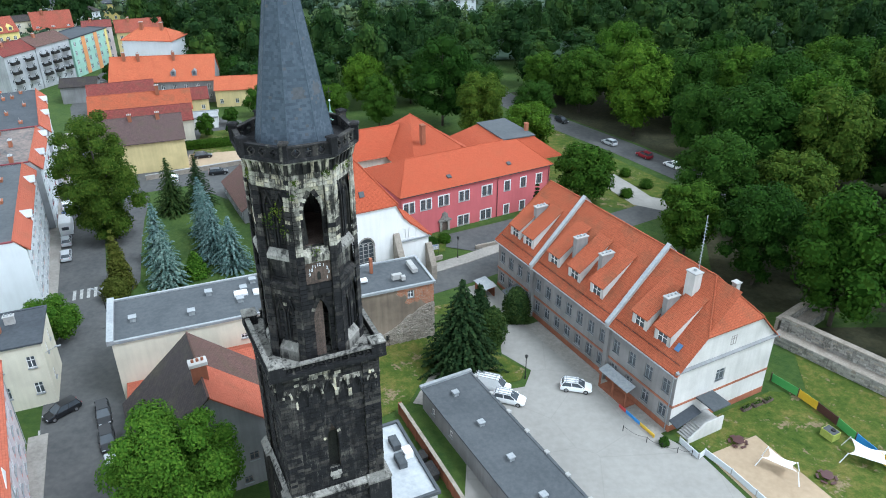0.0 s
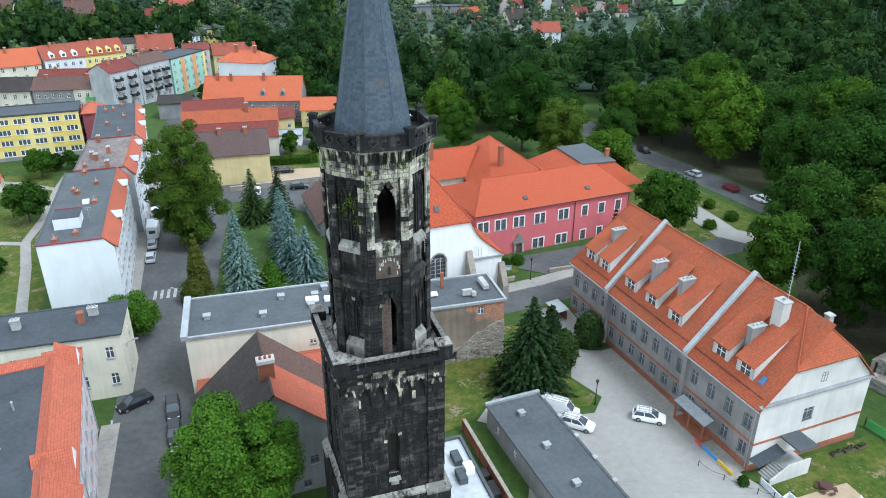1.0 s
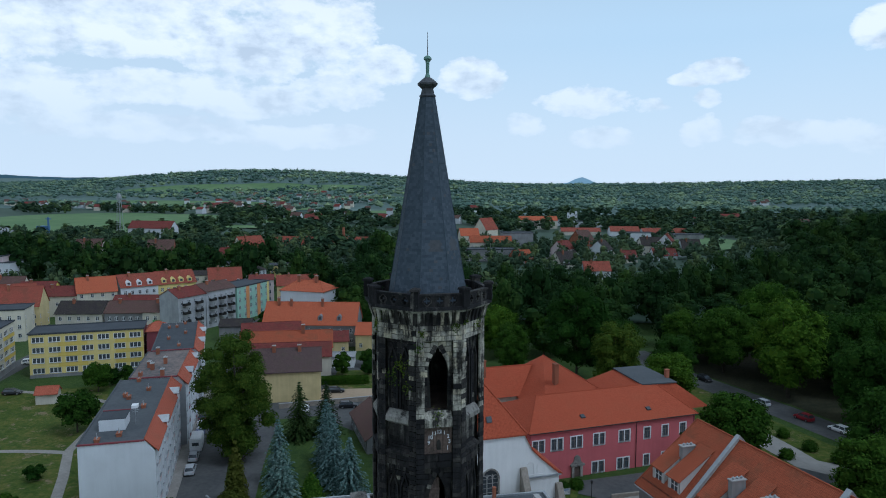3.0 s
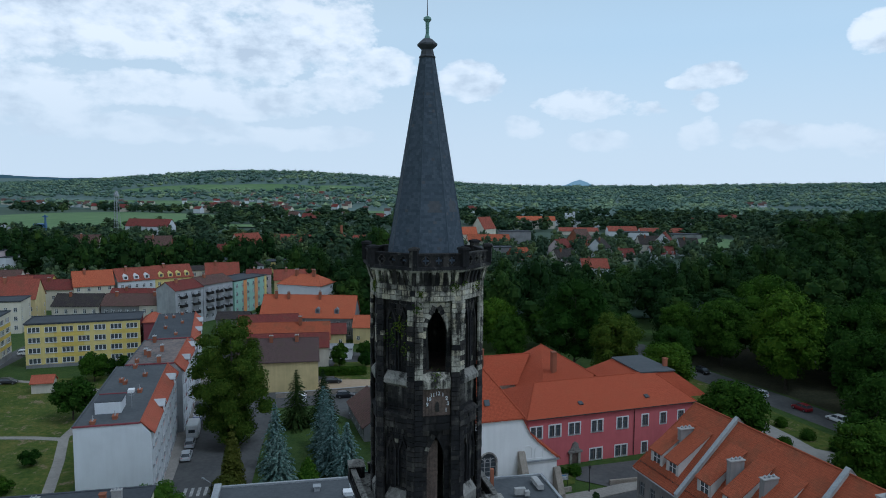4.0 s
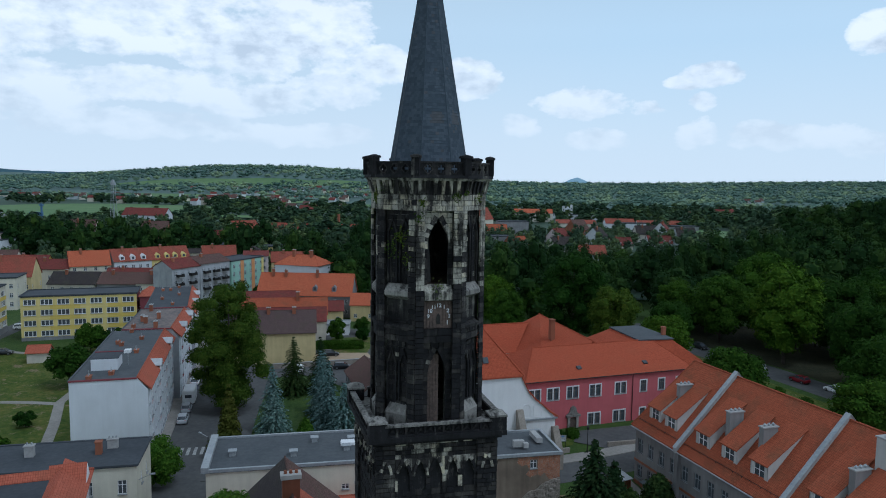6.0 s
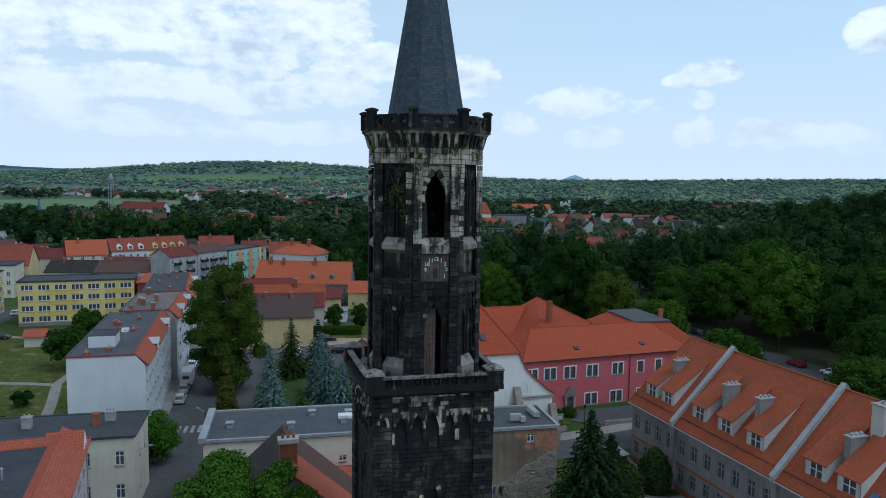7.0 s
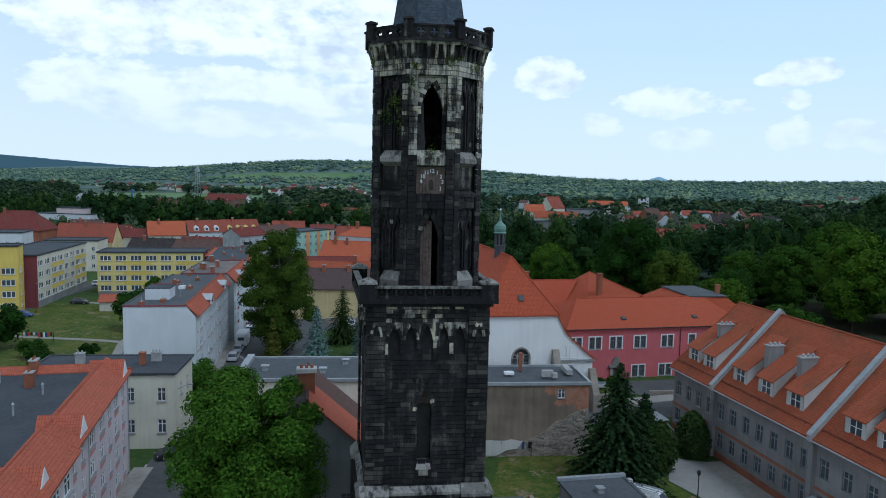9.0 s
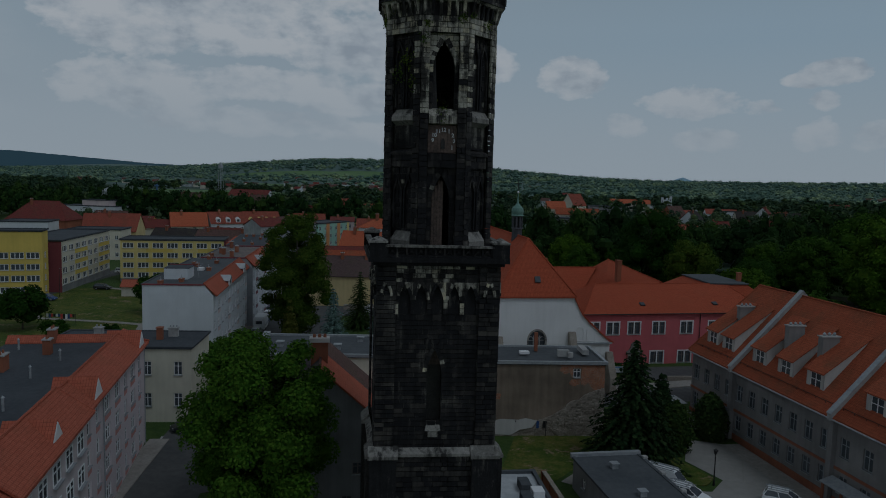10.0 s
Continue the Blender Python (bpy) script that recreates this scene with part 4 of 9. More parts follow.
def school():
    L, D, ze, zr, ry = 39.6, 16.5, 9.2, 17.8, 8.25
    th = thing("school_house", SCHOOL, "long grey rendered house with dormers and red tiled roof", "house")
    cuts = (0.0, 10.0, 27.5, L)
    wk = dict(frame="zinc", panes=2, transom=0.66)
    fr = []
    for (a, b), n in zip(zip(cuts, cuts[1:]), (4, 7, 4)):
        st = (b - a) / n
        for i in range(n):
            x = a + st * (i + 0.5)
            fr += [(x, 1.55, 1.25, 1.75), (x, 5.15, 1.25, 1.95)]
    walls_part(th, L, D, -1.5, ze, {"f": "school_wall", "r": "gable_white", "b": "school_wall", "l": "school_wall"},
               {"f": fr, "r": [(7.5, 5.3, 1.5, 1.7)]}, reveal=0.2, wkw=wk)
    # painted band and brick plinth
    part("band", M().box(-0.06, L + 0.06, -0.07, 0.0, 3.72, 4.02).box(L, L + 0.07, 0.0, D, 3.72, 4.02), "brick", th, "red painted storey band")
    part("plinth", M().box(-0.05, L + 0.05, -0.06, 0.0, -1.0, 0.95).box(L, L + 0.06, 0.0, D, -1.0, 0.95), "brick", th, "red brick plinth")
    # roof: two slopes, a half hip at the near end
    k = (zr - ze) / ry
    ov = 0.55
    lo, t = ze - ov * k, 0.2
    zh = 12.9
    xr, yh = 35.6, (zh - ze) / k
    e = L + 0.35
    r = M()
    xl = 1.5          # where the ridge starts at the far end, which leans back a little
    r.poly([(-0.3, -ov, lo + t), (e, -ov, lo + t), (e, yh, zh + t), (xr, ry, zr + t), (xl, ry, zr + t)])
    r.poly([(xl, ry, zr + t), (xr, ry, zr + t), (e, D - yh, zh + t), (e, D + ov, lo + t), (-0.3, D + ov, lo + t)])
    r.poly([(-0.3, D + ov, lo + t), (-0.3, -ov, lo + t), (xl, ry, zr + t)])
    r.poly([(e, yh, zh + t), (e, D - yh, zh + t), (xr, ry, zr + t)])
    r.poly([(-0.3, -ov, lo), (e, -ov, lo), (e, -ov, lo + t), (-0.3, -ov, lo + t)])
    r.poly([(e, -ov, lo), (e, yh, zh), (e, yh, zh + t), (e, -ov, lo + t)])
    r.poly([(e, yh, zh), (e, D - yh, zh), (e, D - yh, zh + t), (e, yh, zh + t)])
    r.poly([(e, D - yh, zh), (e, D + ov, lo), (e, D + ov, lo + t), (e, D - yh, zh + t)])
    r.poly([(-0.3, -ov, lo), (xl, ry, zr), (L, ry, zr), (L, -ov, lo)])
    part("roof", r, "tile_school", th)
    part("gable", M().yz([(0, ze), (D, ze), (D - yh, zh), (yh, zh)], L - 0.2, L), "gable_white", th, "white rendered gable end")
    part("gable_window", window_mesh(0.9, 1.3, frame="dark_frame")[0], "", th, at=pose(L + 0.02, 8.6, 10.3, 0, 0, 90))
    part("pent_roof", M().prism([(L, -0.5, ze - 0.3), (L + 0.38, -0.5, ze - 0.1), (L + 0.38, -0.5, ze + 0.02), (L, -0.5, ze + 0.16)], (0, D + 1.0, 0)), "grey_wall", th, "grey moulded cornice along the gable foot")
    part("gutter", M().tube((-0.3, -ov - 0.08, lo + 0.02), (e, -ov - 0.08, lo + 0.02), 0.09), "zinc", th)
    for a, b in ((0.3, 9.4), (10.6, 26.9), (28.1, L - 0.2)):
        part("snow_guard", M().tube((a, 0.25, ze + 0.25 * k + 0.42), (b, 0.25, ze + 0.25 * k + 0.42), 0.035, n=5).add(sum_boxes([(a + 1.5 * i, a + 1.5 * i + 0.04, 0.23, 0.27, ze + 0.2, ze + 0.25 * k + 0.42) for i in range(int((b - a) / 1.5) + 1)])), "iron", th, "thin iron snow guard along the eaves")
    part("ridge_tiles", ridge_caps([(-0.3, -ov, lo + t), (xl, ry, zr + t), (xr, ry, zr + t), (e, yh, zh + t)]).add(ridge_caps([(xr, ry, zr + t), (e, D - yh, zh + t)])), "tile_school", th)
    # fire walls that rise through the roof
    for x in cuts[1:3]:
        h = 0.55
        f = M().yz([(-ov - 0.25, lo - 0.1), (ry, zr), (D + ov, lo), (D + ov, lo + h), (ry, zr + h + 0.25), (-ov - 0.25, lo + h)], x - 0.25, x + 0.25)
        fw = part("fire_wall", f, "concrete", th, "pale rendered fire wall with a metal coping")
        c = M()
        for s in (0, 1):
            y0, y1 = (-ov - 0.3, ry) if s == 0 else (D + ov + 0.05, ry)
            c.prism([(x - 0.34, y0, lo + h), (x + 0.34, y0, lo + h), (x + 0.34, y0, lo + h + 0.07), (x - 0.34, y0, lo + h + 0.07)], (0, y1 - y0, zr + 0.25 - lo))
        part("coping", c, "zinc", fw)
        part("pier", M().box(x - 0.35, x + 0.35, -0.5, 0.0, -1.0, lo + 0.1), "school_wall", fw)
        part("ladder", M().box(x - 0.32, x - 0.26, 3.2, 4.9, lo + h + 3.35, lo + h + 3.45).add(M().box(-0.04, 0.04, -0.9, 0.9, 0, 0.06), pose(x, 3.6, lo + h + 3.75 + 0.35, 44)), "iron", fw)
    # catslide dormers
    for x in (31.4, 35.4, 13.2, 18.0, 22.9, 3.0, 6.6):
        y0 = 1.0
        zb = ze + y0 * k
        w, hgt = 1.35, 1.95
        ytop = 6.1
        zt = ze + ytop * k + 0.2
        d = part("dormer", M().yz([(y0, zb - 0.3), (y0, zb + hgt), (ytop, zt)], x - w, x - w + 0.14).yz([(y0, zb - 0.3), (y0, zb + hgt), (ytop, zt)], x + w - 0.14, x + w)
                 .wall(x - w, x + w, zb - 0.3, zb + hgt, [(x - 0.8, x + 0.8, zb + 0.15, zb + 1.75)], 0.14, y0), "gable_white", th, "dormer with a pale cheek and a tiled catslide roof")
        part("dormer_roof", M().yz([(y0 - 0.3, zb + hgt - 0.12), (ytop, zt + 0.06), (ytop, zt + 0.16), (y0 - 0.3, zb + hgt)], x - w - 0.16, x + w + 0.16), "tile_school", d)
        place_window(d, pose(x, y0 + 0.06, zb + 0.15), 1.6, 1.6, sill=False, panes=2, transom=0.55)
    # chimneys
    for x, y, w, d, z1 in ((15.6, 3.6, 0.75, 2.0, 15.4), (21.2, 3.6, 0.75, 2.0, 15.4), (33.5, 3.6, 0.75, 2.0, 15.3), (4.6, 4.4, 0.75, 2.0, 15.6)):
        ch = part("chimney", M().box(x - w / 2, x + w / 2, y - d / 2, y + d / 2, ze + (y - d / 2) * k - 0.3, z1), "school_wall", th, "tall rendered chimney")
        part("chimney_cap", M().box(x - w / 2 - 0.1, x + w / 2 + 0.1, y - d / 2 - 0.1, y + d / 2 + 0.1, z1, z1 + 0.12), "concrete", ch)
        for j in range(3):
            part("chimney_pot", M().frust(0.14, z1 + 0.12, 0.14, z1 + 0.3, 8, x, y - 0.6 + j * 0.6).frust(0.2, z1 + 0.33, 0.02, z1 + 0.5, 8, x, y - 0.6 + j * 0.6), "zinc", ch)
    ch = part("chimney", M().box(33.5, 34.9, 5.4, 6.6, ze + 5.4 * k - 0.3, 18.4), "gable_white", th, "broad white chimney")
    part("chimney_cap", M().box(33.4, 35.0, 5.3, 6.7, 18.4, 18.55), "concrete", ch)
    part("chimney_pot", M().frust(0.2, 18.55, 0.2, 18.9, 8, 34.2, 6.0), "zinc", ch)
    ch = part("chimney", M().box(36.9, 37.6, 9.6, 10.3, 13.8, 17.4), "concrete", th)
    part("chimney_cap", M().box(36.8, 37.7, 9.5, 10.4, 17.4, 17.55), "concrete", ch)
    an = part("antenna_mast", M().tube((33.4, 7.6, 17.0), (33.2, 7.6, 25.2), 0.045), "zinc", th, "thin lattice antenna mast")
    for i in range(14):
        part("rung", M().box(33.1, 33.5, 7.56, 7.64, 18.4 + i * 0.45, 18.44 + i * 0.45), "zinc", an)
    part("skylight", M().add(M().box(-0.35, 0.35, -0.5, 0.5, 0, 0.1), pose(37.7, 1.5, ze + 1.5 * k + 0.22, math.degrees(math.atan(k)))), "hopper_blue", th, "blue-glazed roof skylight")
    # entrance stair at the gable end and porch on the yard side
    s = M()
    for i in range(7):
        s.box(L + 0.6, L + 2.6, 3.2 - i * 0.32 - 0.32, 3.2 - i * 0.32, -0.2, 1.25 - i * 0.18)
    s.box(L + 0.02, L + 2.6, 3.2, 6.2, -0.2, 1.3)
    stair = part("entrance_stair", s, "concrete", th, "concrete entrance stair with white parapets")
    part("parapet", M().prism([(L + 2.6, 0.6, 0.0), (L + 2.6, 6.2, 0.0), (L + 2.6, 6.2, 2.2), (L + 2.6, 3.2, 2.2), (L + 2.6, 0.6, 0.75)], (0.2, 0, 0)), "gable_white", stair)
    part("canopy", M().box(L + 0.1, L + 3.0, 3.8, 6.6, 3.9, 4.1), "felt", stair, "flat dark canopy over the entrance")
    part("ramp_roof", M().prism([(L + 0.05, -0.2, 1.9), (L + 1.5, -0.2, 1.7), (L + 1.5, 3.6, 2.7), (L + 0.05, 3.6, 2.9)], (0, 0, 0.1)), "felt_dark", stair, "dark glazed lean-to roof")
    pr = part("porch", M().box(28.6, 33.8, -1.9, -0.02, -0.2, 0.3).box(28.6, 28.8, -1.9, -1.7, 0.3, 2.7).box(33.6, 33.8, -1.9, -1.7, 0.3, 2.7).box(31.1, 31.3, -1.9, -1.7, 0.3, 2.7), "brick", th, "brick-red timber porch")
    part("porch_roof", M().prism([(28.4, -2.0, 2.75), (34.0, -2.0, 2.75), (34.0, -0.6, 3.2), (28.4, -0.6, 3.2)], (0, 0, 0.1)), "zinc", pr)
    ext = part("side_porch", M().box(6.0, 9.4, -2.6, -0.02, -0.5, 3.0), "school_wall", th, "small grey porch with a metal roof")
    part("porch_roof", M().prism([(5.7, -2.9, 3.0), (9.7, -2.9, 3.0), (9.7, -0.05, 3.5), (5.7, -0.05, 3.5)], (0, 0, 0.14)), "felt", ext)
    for x in (9.2, 27.2, 39.2):
        part("downpipe", M().tube((x, -0.16, 0.1), (x, -0.16, lo), 0.07), "zinc", th)
    return th


school()


# ---- pink house and the wings behind it ----
PINK_YAW = 27.7
PINK = pose(1.2, 119.8, 1.1, 0, 0, PINK_YAW)


def pink_house():
    L, D, ze, zr, X0 = 33.2, 16.0, 9.2, 12.9, 0.0
    th = thing("pink_house", pose(-7.45, 116.75, 0.6, 0, 0, 30.0), "two-storey pink house with white windows and orange tiled roof", "house")
    up = [(x, 5.75, 2.1, 1.95) for x in (1.5, 5.0, 8.76, 13.2, 18.3)] + [(x, 5.75, 1.2, 1.95) for x in (23.0, 26.8, 30.6)]
    dn = [(x, 0.8, 2.3, 1.9) for x in (13.1, 18.15)] + [(x, 0.8, 1.1, 1.9) for x in (23.0, 26.8)]
    holes = up + dn
    walls_part(th, L, D, -1.5, ze, "pink", {"f": holes, "r": grid_windows(D, 4, (0.9, 4.6), 1.1, 1.7)}, reveal=0.14, wkw=dict(frame="dark_frame", panes=3))
    for x, z, w, h in holes:
        s = M().box(x - w / 2 - 0.2, x - w / 2, -0.05, 0.05, z - 0.2, z + h + 0.2).box(x + w / 2, x + w / 2 + 0.2, -0.05, 0.05, z - 0.2, z + h + 0.2)
        s.box(x - w / 2, x + w / 2, -0.05, 0.05, z + h, z + h + 0.2).box(x - w / 2, x + w / 2, -0.07, 0.05, z - 0.2, z)
        if w > 1.2:
            s.box(x - 0.1, x + 0.1, -0.05, 0.05, z, z + h)
        part("window_surround", s, "white_frame", th, "white stone window surround")
    part("plinth", M().box(0, L, -0.08, 0.0, -1.2, 0.38), "white_frame", th, "white plinth")
    x = 8.9
    dr = part("door", M().box(x - 0.6, x + 0.6, -0.06, 0.02, -0.2, 2.3), "old_wood", th, "dark wooden door")
    por = part("portal", M().box(x - 1.05, x - 0.6, -0.3, 0.0, -0.3, 2.5).box(x + 0.6, x + 1.05, -0.3, 0.0, -0.3, 2.5).box(x - 1.35, x + 1.35, -0.42, 0.0, 2.5, 2.85)
               .xz([(x - 1.2, 2.85), (x + 1.2, 2.85), (x + 0.7, 3.3), (x + 0.5, 4.1), (x, 4.45), (x - 0.5, 4.1), (x - 0.7, 3.3)], -0.28, 0.0), "town_wall", th, "carved grey stone portal")
    part("door_step", M().box(x - 1.2, x + 1.2, -1.3, -0.3, -0.4, -0.12), "concrete", por)
    part("roof", roof_hip(L, D, ze, zr, 0.45, 5.0, 3.2), "tile_new", th)
    part("ridge_tiles", ridge_caps([(-0.45, -0.45, ze), (5.0, D / 2, zr), (L - 3.2, D / 2, zr), (L + 0.45, -0.45, ze)]), "tile_new", th)
    part("gutter", M().tube((-0.4, -0.5, ze - 0.05), (L + 0.4, -0.5, ze - 0.05), 0.08), "iron", th)
    for gx in (20.7, L - 0.3):
        part("downpipe", M().tube((gx, -0.12, -0.6), (gx, -0.12, ze), 0.06), "iron", th)
    for sx in (11.0, 24.5):
        part("roof_hatch", M().add(M().box(-0.4, 0.4, -0.4, 0.4, 0, 0.25), pose(sx, 2.0, ze + 2.2 * (zr - ze) / 8 + 0.05, 25)), "felt", th)
    return th


pink_house()


def wing(name, verts, faces, wall, roof, label, walls):
    """A wing of the court: given roof corners, with plain walls below."""
    th = thing(name, PINK, label, "house")
    r = M()
    for f in faces:
        r.poly([verts[i] for i in f])
    part("roof", r, roof, th)
    for x0, y0, x1, y1, zt, wins in walls:
        L = math.hypot(x1 - x0, y1 - y0)
        m = pose(x0, y0, 0, 0, 0, math.degrees(math.atan2(y1 - y0, x1 - x0)))
        part("wall", M().add(M().wall(0, L, -1.5, zt, [(x - w / 2, x + w / 2, z, z + h) for x, z, w, h in wins], 0.2), m), wall, th)
        for x, z, w, h in wins:
            place_window(th, m @ pose(x, 0.12, z), w, h, frame="dark_frame")
    return th


# old wing behind, its ridge square to the front house
V = [(5.6, 28.5, 14.6), (8.2, 10.2, 12.7), (-2.6, 8.6, 8.0), (-2.6, 33.0, 8.0), (16.5, 12.5, 8.0), (15.0, 36.0, 8.0), (-2.6, 36.0, 8.0), (12.4, 10.4, 9.6)]
th = wing("convent_wing", V, [(0, 3, 2, 1), (0, 1, 7, 4, 5), (0, 5, 6, 3)], "cream2", "tile_new", "old convent wing with a tall orange roof", [(-2.0, 34, -2.0, 8, 8.0, [(x, 4.6, 0.8, 1.2) for x in (4, 8, 12, 16, 20)])])
chimney(th, 3.2, 17.5, 10.5, 15.6, 0.8, 1.2, pots=0)
part("ridge_tiles", ridge_caps([V[1], V[0], V[5]]).add(ridge_caps([V[1], V[7]])), "tile_new", th)
V = [(-26.0, 28.0, 13.0), (3.0, 28.0, 13.0), (-26.0, 22.4, 8.3), (-2.2, 22.4, 8.3), (-26.0, 33.6, 8.3), (3.0, 33.6, 8.3)]
th = wing("convent_wing", V, [(2, 3, 1, 0), (0, 1, 5, 4)], "cream2", "tile_new", "long convent wing closing the court", [(-26.0, 23.0, -2.0, 23.0, 8.3, [(x, 4.6, 0.8, 1.2) for x in (10, 14, 18, 21.5)])])
part("ridge_tiles", ridge_caps([V[0], V[1]]), "tile_new", th)
chimney(th, -8.6, 26.6, 10.8, 14.8, 1.4, 1.0, pots=0)
V = [(18.0, 10.5, 12.3), (24.8, 10.0, 12.3), (25.2, 22.0, 12.3), (18.8, 22.0, 12.3), (9.5, 8.0, 8.0), (11.5, 27.0, 8.0), (31.0, 27.0, 8.0), (30.5, 7.0, 8.0)]
th = wing("rear_wing", V, [(4, 0, 3, 5), (0, 4, 7, 1), (1, 7, 6, 2), (3, 2, 6, 5)], "cream2", "tile_new", "rear wing with orange slopes and a flat metal top", [(11, 26.5, 11, 8, 8.0, [])])
part("flat_top", M().prism([(17.7, 10.2, 12.3), (25.1, 9.7, 12.3), (25.5, 22.3, 12.3), (18.5, 22.3, 12.3)], (0, 0, 0.22)), "felt", th, "flat grey sheet-metal roof top")
chimney(th, 25.0, 13.0, 11.0, 14.0, 0.7, 0.7, pots=0)


# ---- the white church ----
def church():
    at = pose(-7.1, 103.2, 0, 0, 0, PINK_YAW)
    th = thing("church", at, "white rendered church with a steep orange tiled roof", "church")
    XL, XR, D, ze, zr, hip = -11.9, -0.5, 34.0, 14.75, 22.6, 4.8
    W, xm = XR - XL, (XL + XR) / 2
    x = -5.75
    nave = M().wall(XL, XR, -1, ze, [(x - 1.3, x + 1.3, 5.2, 10.0)], 0.45)
    nave.add(M().wall(0, D, -1, ze), pose(XR, 0, 0, 0, 0, 90)).add(M().wall(0, D, -1, ze), pose(XL, D, 0, 0, 0, -90)).add(M().wall(0, W, -1, ze), pose(XR, D, 0, 0, 0, 180))
    part("wall", nave, "church_white", th)
    arch = [(x - 1.3, 8.3), (x - 1.3, 10.0), (x + 1.3, 10.0), (x + 1.3, 8.3)] + [(x + 1.3 * math.cos(t), 8.3 + 1.5 * math.sin(t)) for t in [math.pi * i / 12 for i in range(1, 12)]]
    part("arch_head", M().xz(arch, 0.02, 0.42), "church_white", th)
    fr = M()
    for i in range(12):
        a, b = math.pi * i / 12, math.pi * (i + 1) / 12
        p = lambda t, r: (x + r * 1.3 * math.cos(t), 8.3 + 1.5 * r * math.sin(t))
        fr.xz([p(a, 1.14), p(b, 1.14), p(b, 0.97), p(a, 0.97)], -0.05, 0.1)
    fr.box(x - 1.48, x - 1.27, -0.05, 0.1, 5.1, 8.3).box(x + 1.27, x + 1.48, -0.05, 0.1, 5.1, 8.3)
    win = part("window", fr, "town_wall", th, "pointed stone window with tracery")
    part("pane", M().poly([(x - 1.3, 0.36, 5.2), (x + 1.3, 0.36, 5.2), (x + 1.3, 0.36, 10.0), (x - 1.3, 0.36, 10.0)]), "glass", win)
    tr = M()
    for q in (-0.44, 0.44):
        tr.box(x + q - 0.06, x + q + 0.06, 0.24, 0.34, 5.2, 9.0)
    for z in (5.5, 6.2, 6.9, 7.6, 8.3):
        tr.box(x - 1.27, x + 1.27, 0.27, 0.33, z - 0.025, z + 0.025)
    for c in (-0.86, 0.0, 0.86):
        for i in range(6):
            a, b = math.pi * i / 6, math.pi * (i + 1) / 6
            tr.xz([(x + c + 0.42 * math.cos(a), 8.4 + 0.5 * math.sin(a)), (x + c + 0.42 * math.cos(b), 8.4 + 0.5 * math.sin(b)), (x + c + 0.33 * math.cos(b), 8.4 + 0.4 * math.sin(b)), (x + c + 0.33 * math.cos(a), 8.4 + 0.4 * math.sin(a))], 0.24, 0.34)
    part("tracery", tr, "concrete", win)
    # swept wall of the side aisle, with two blind arches
    prof = [(XR, -1), (5.3, -1), (5.3, 7.9), (4.4, 8.9), (3.2, 10.0), (2.0, 11.0), (0.8, 12.3), (XR, 14.7)]
    sw = part("side_wall", M().xz(prof, 0.02, 0.6), "church_white", th, "swept white gable of the side aisle")
    up = [(XR, 14.85), (0.8, 12.4), (2.0, 11.1), (3.2, 10.1), (4.4, 9.0), (5.8, 8.1)]
    sr = M()
    for (xa, za), (xb, zb) in zip(up, up[1:]):
        sr.poly([(xa, -0.2, za), (xb, -0.2, zb), (xb, 10.0, zb), (xa, 10.0, za)])
        sr.poly([(xa, -0.2, za - 0.28), (xb, -0.2, zb - 0.28), (xb, -0.2, zb), (xa, -0.2, za)])
    part("side_roof", sr, "tile_new", sw)
    for cx in (0.55, 2.35):
        pts = [(cx - 0.6, 8.3), (cx + 0.6, 8.3), (cx + 0.6, 9.6)] + [(cx + 0.6 * math.cos(t), 9.6 + 0.6 * math.sin(t)) for t in [math.pi * i / 8 for i in range(1, 8)]] + [(cx - 0.6, 9.6)]
        q = M()
        for (xa, za), (xb, zb) in zip(pts, pts[1:] + pts[:1]):
            d = Vector((zb - za, 0, xa - xb)).normalized() * 0.09
            q.prism([(xa, -0.06, za), (xb, -0.06, zb), (xb + d.x, -0.06, zb + d.z), (xa + d.x, -0.06, za + d.z)], (0, 0.08, 0))
        part("blind_arch", q, "church_white", sw)
    part("ledge", M().box(-0.6, 5.6, -0.24, 0.02, 7.75, 7.98), "zinc", sw)
    ov = 0.35
    a0, a1, a2, a3 = (XL - ov, -ov, ze), (XR + ov, -ov, ze), (XR + ov, D, ze), (XL - ov, D, ze)
    r0, r1 = (xm, hip, zr), (xm, D, zr)
    r = M().poly([a0, a1, r0]).poly([a1, a2, r1, r0]).poly([a3, a0, r0, r1]).poly([a2, a3, r1])
    r.poly([(XL - ov, -ov, ze - 0.22), (XR + ov, -ov, ze - 0.22), a1, a0]).poly([(XL - ov, D, ze - 0.22), (XL - ov, -ov, ze - 0.22), a0, a3])
    part("roof", r, "tile_new", th)
    part("ridge_tiles", ridge_caps([a0, r0, a1], 0.15).add(ridge_caps([r0, r1], 0.15)), "tile_new", th)
    k = (zr - ze) / (hip + ov)
    part("roof_hatch", M().add(M().box(-0.4, 0.4, -0.45, 0.45, 0, 0.25), pose(-5.7, 1.1, ze + 1.45 * k, 58)), "felt", th)
    tx, ty, b = xm, 11.5, 22.4
    lt = part("ridge_turret", M().frust(0.85, b - 1.6, 0.8, b + 1.2, 8, tx, ty).frust(1.0, b + 1.2, 0.95, b + 1.35, 8, tx, ty), "slate_old", th, "slate ridge turret with an onion dome and cross")
    for j in range(8):
        a = 2 * math.pi * (j + 0.5) / 8
        part("turret_post", M().tube((tx + 0.7 * math.cos(a), ty + 0.7 * math.sin(a), b + 1.35), (tx + 0.7 * math.cos(a), ty + 0.7 * math.sin(a), b + 3.1), 0.16), "slate_old", lt)
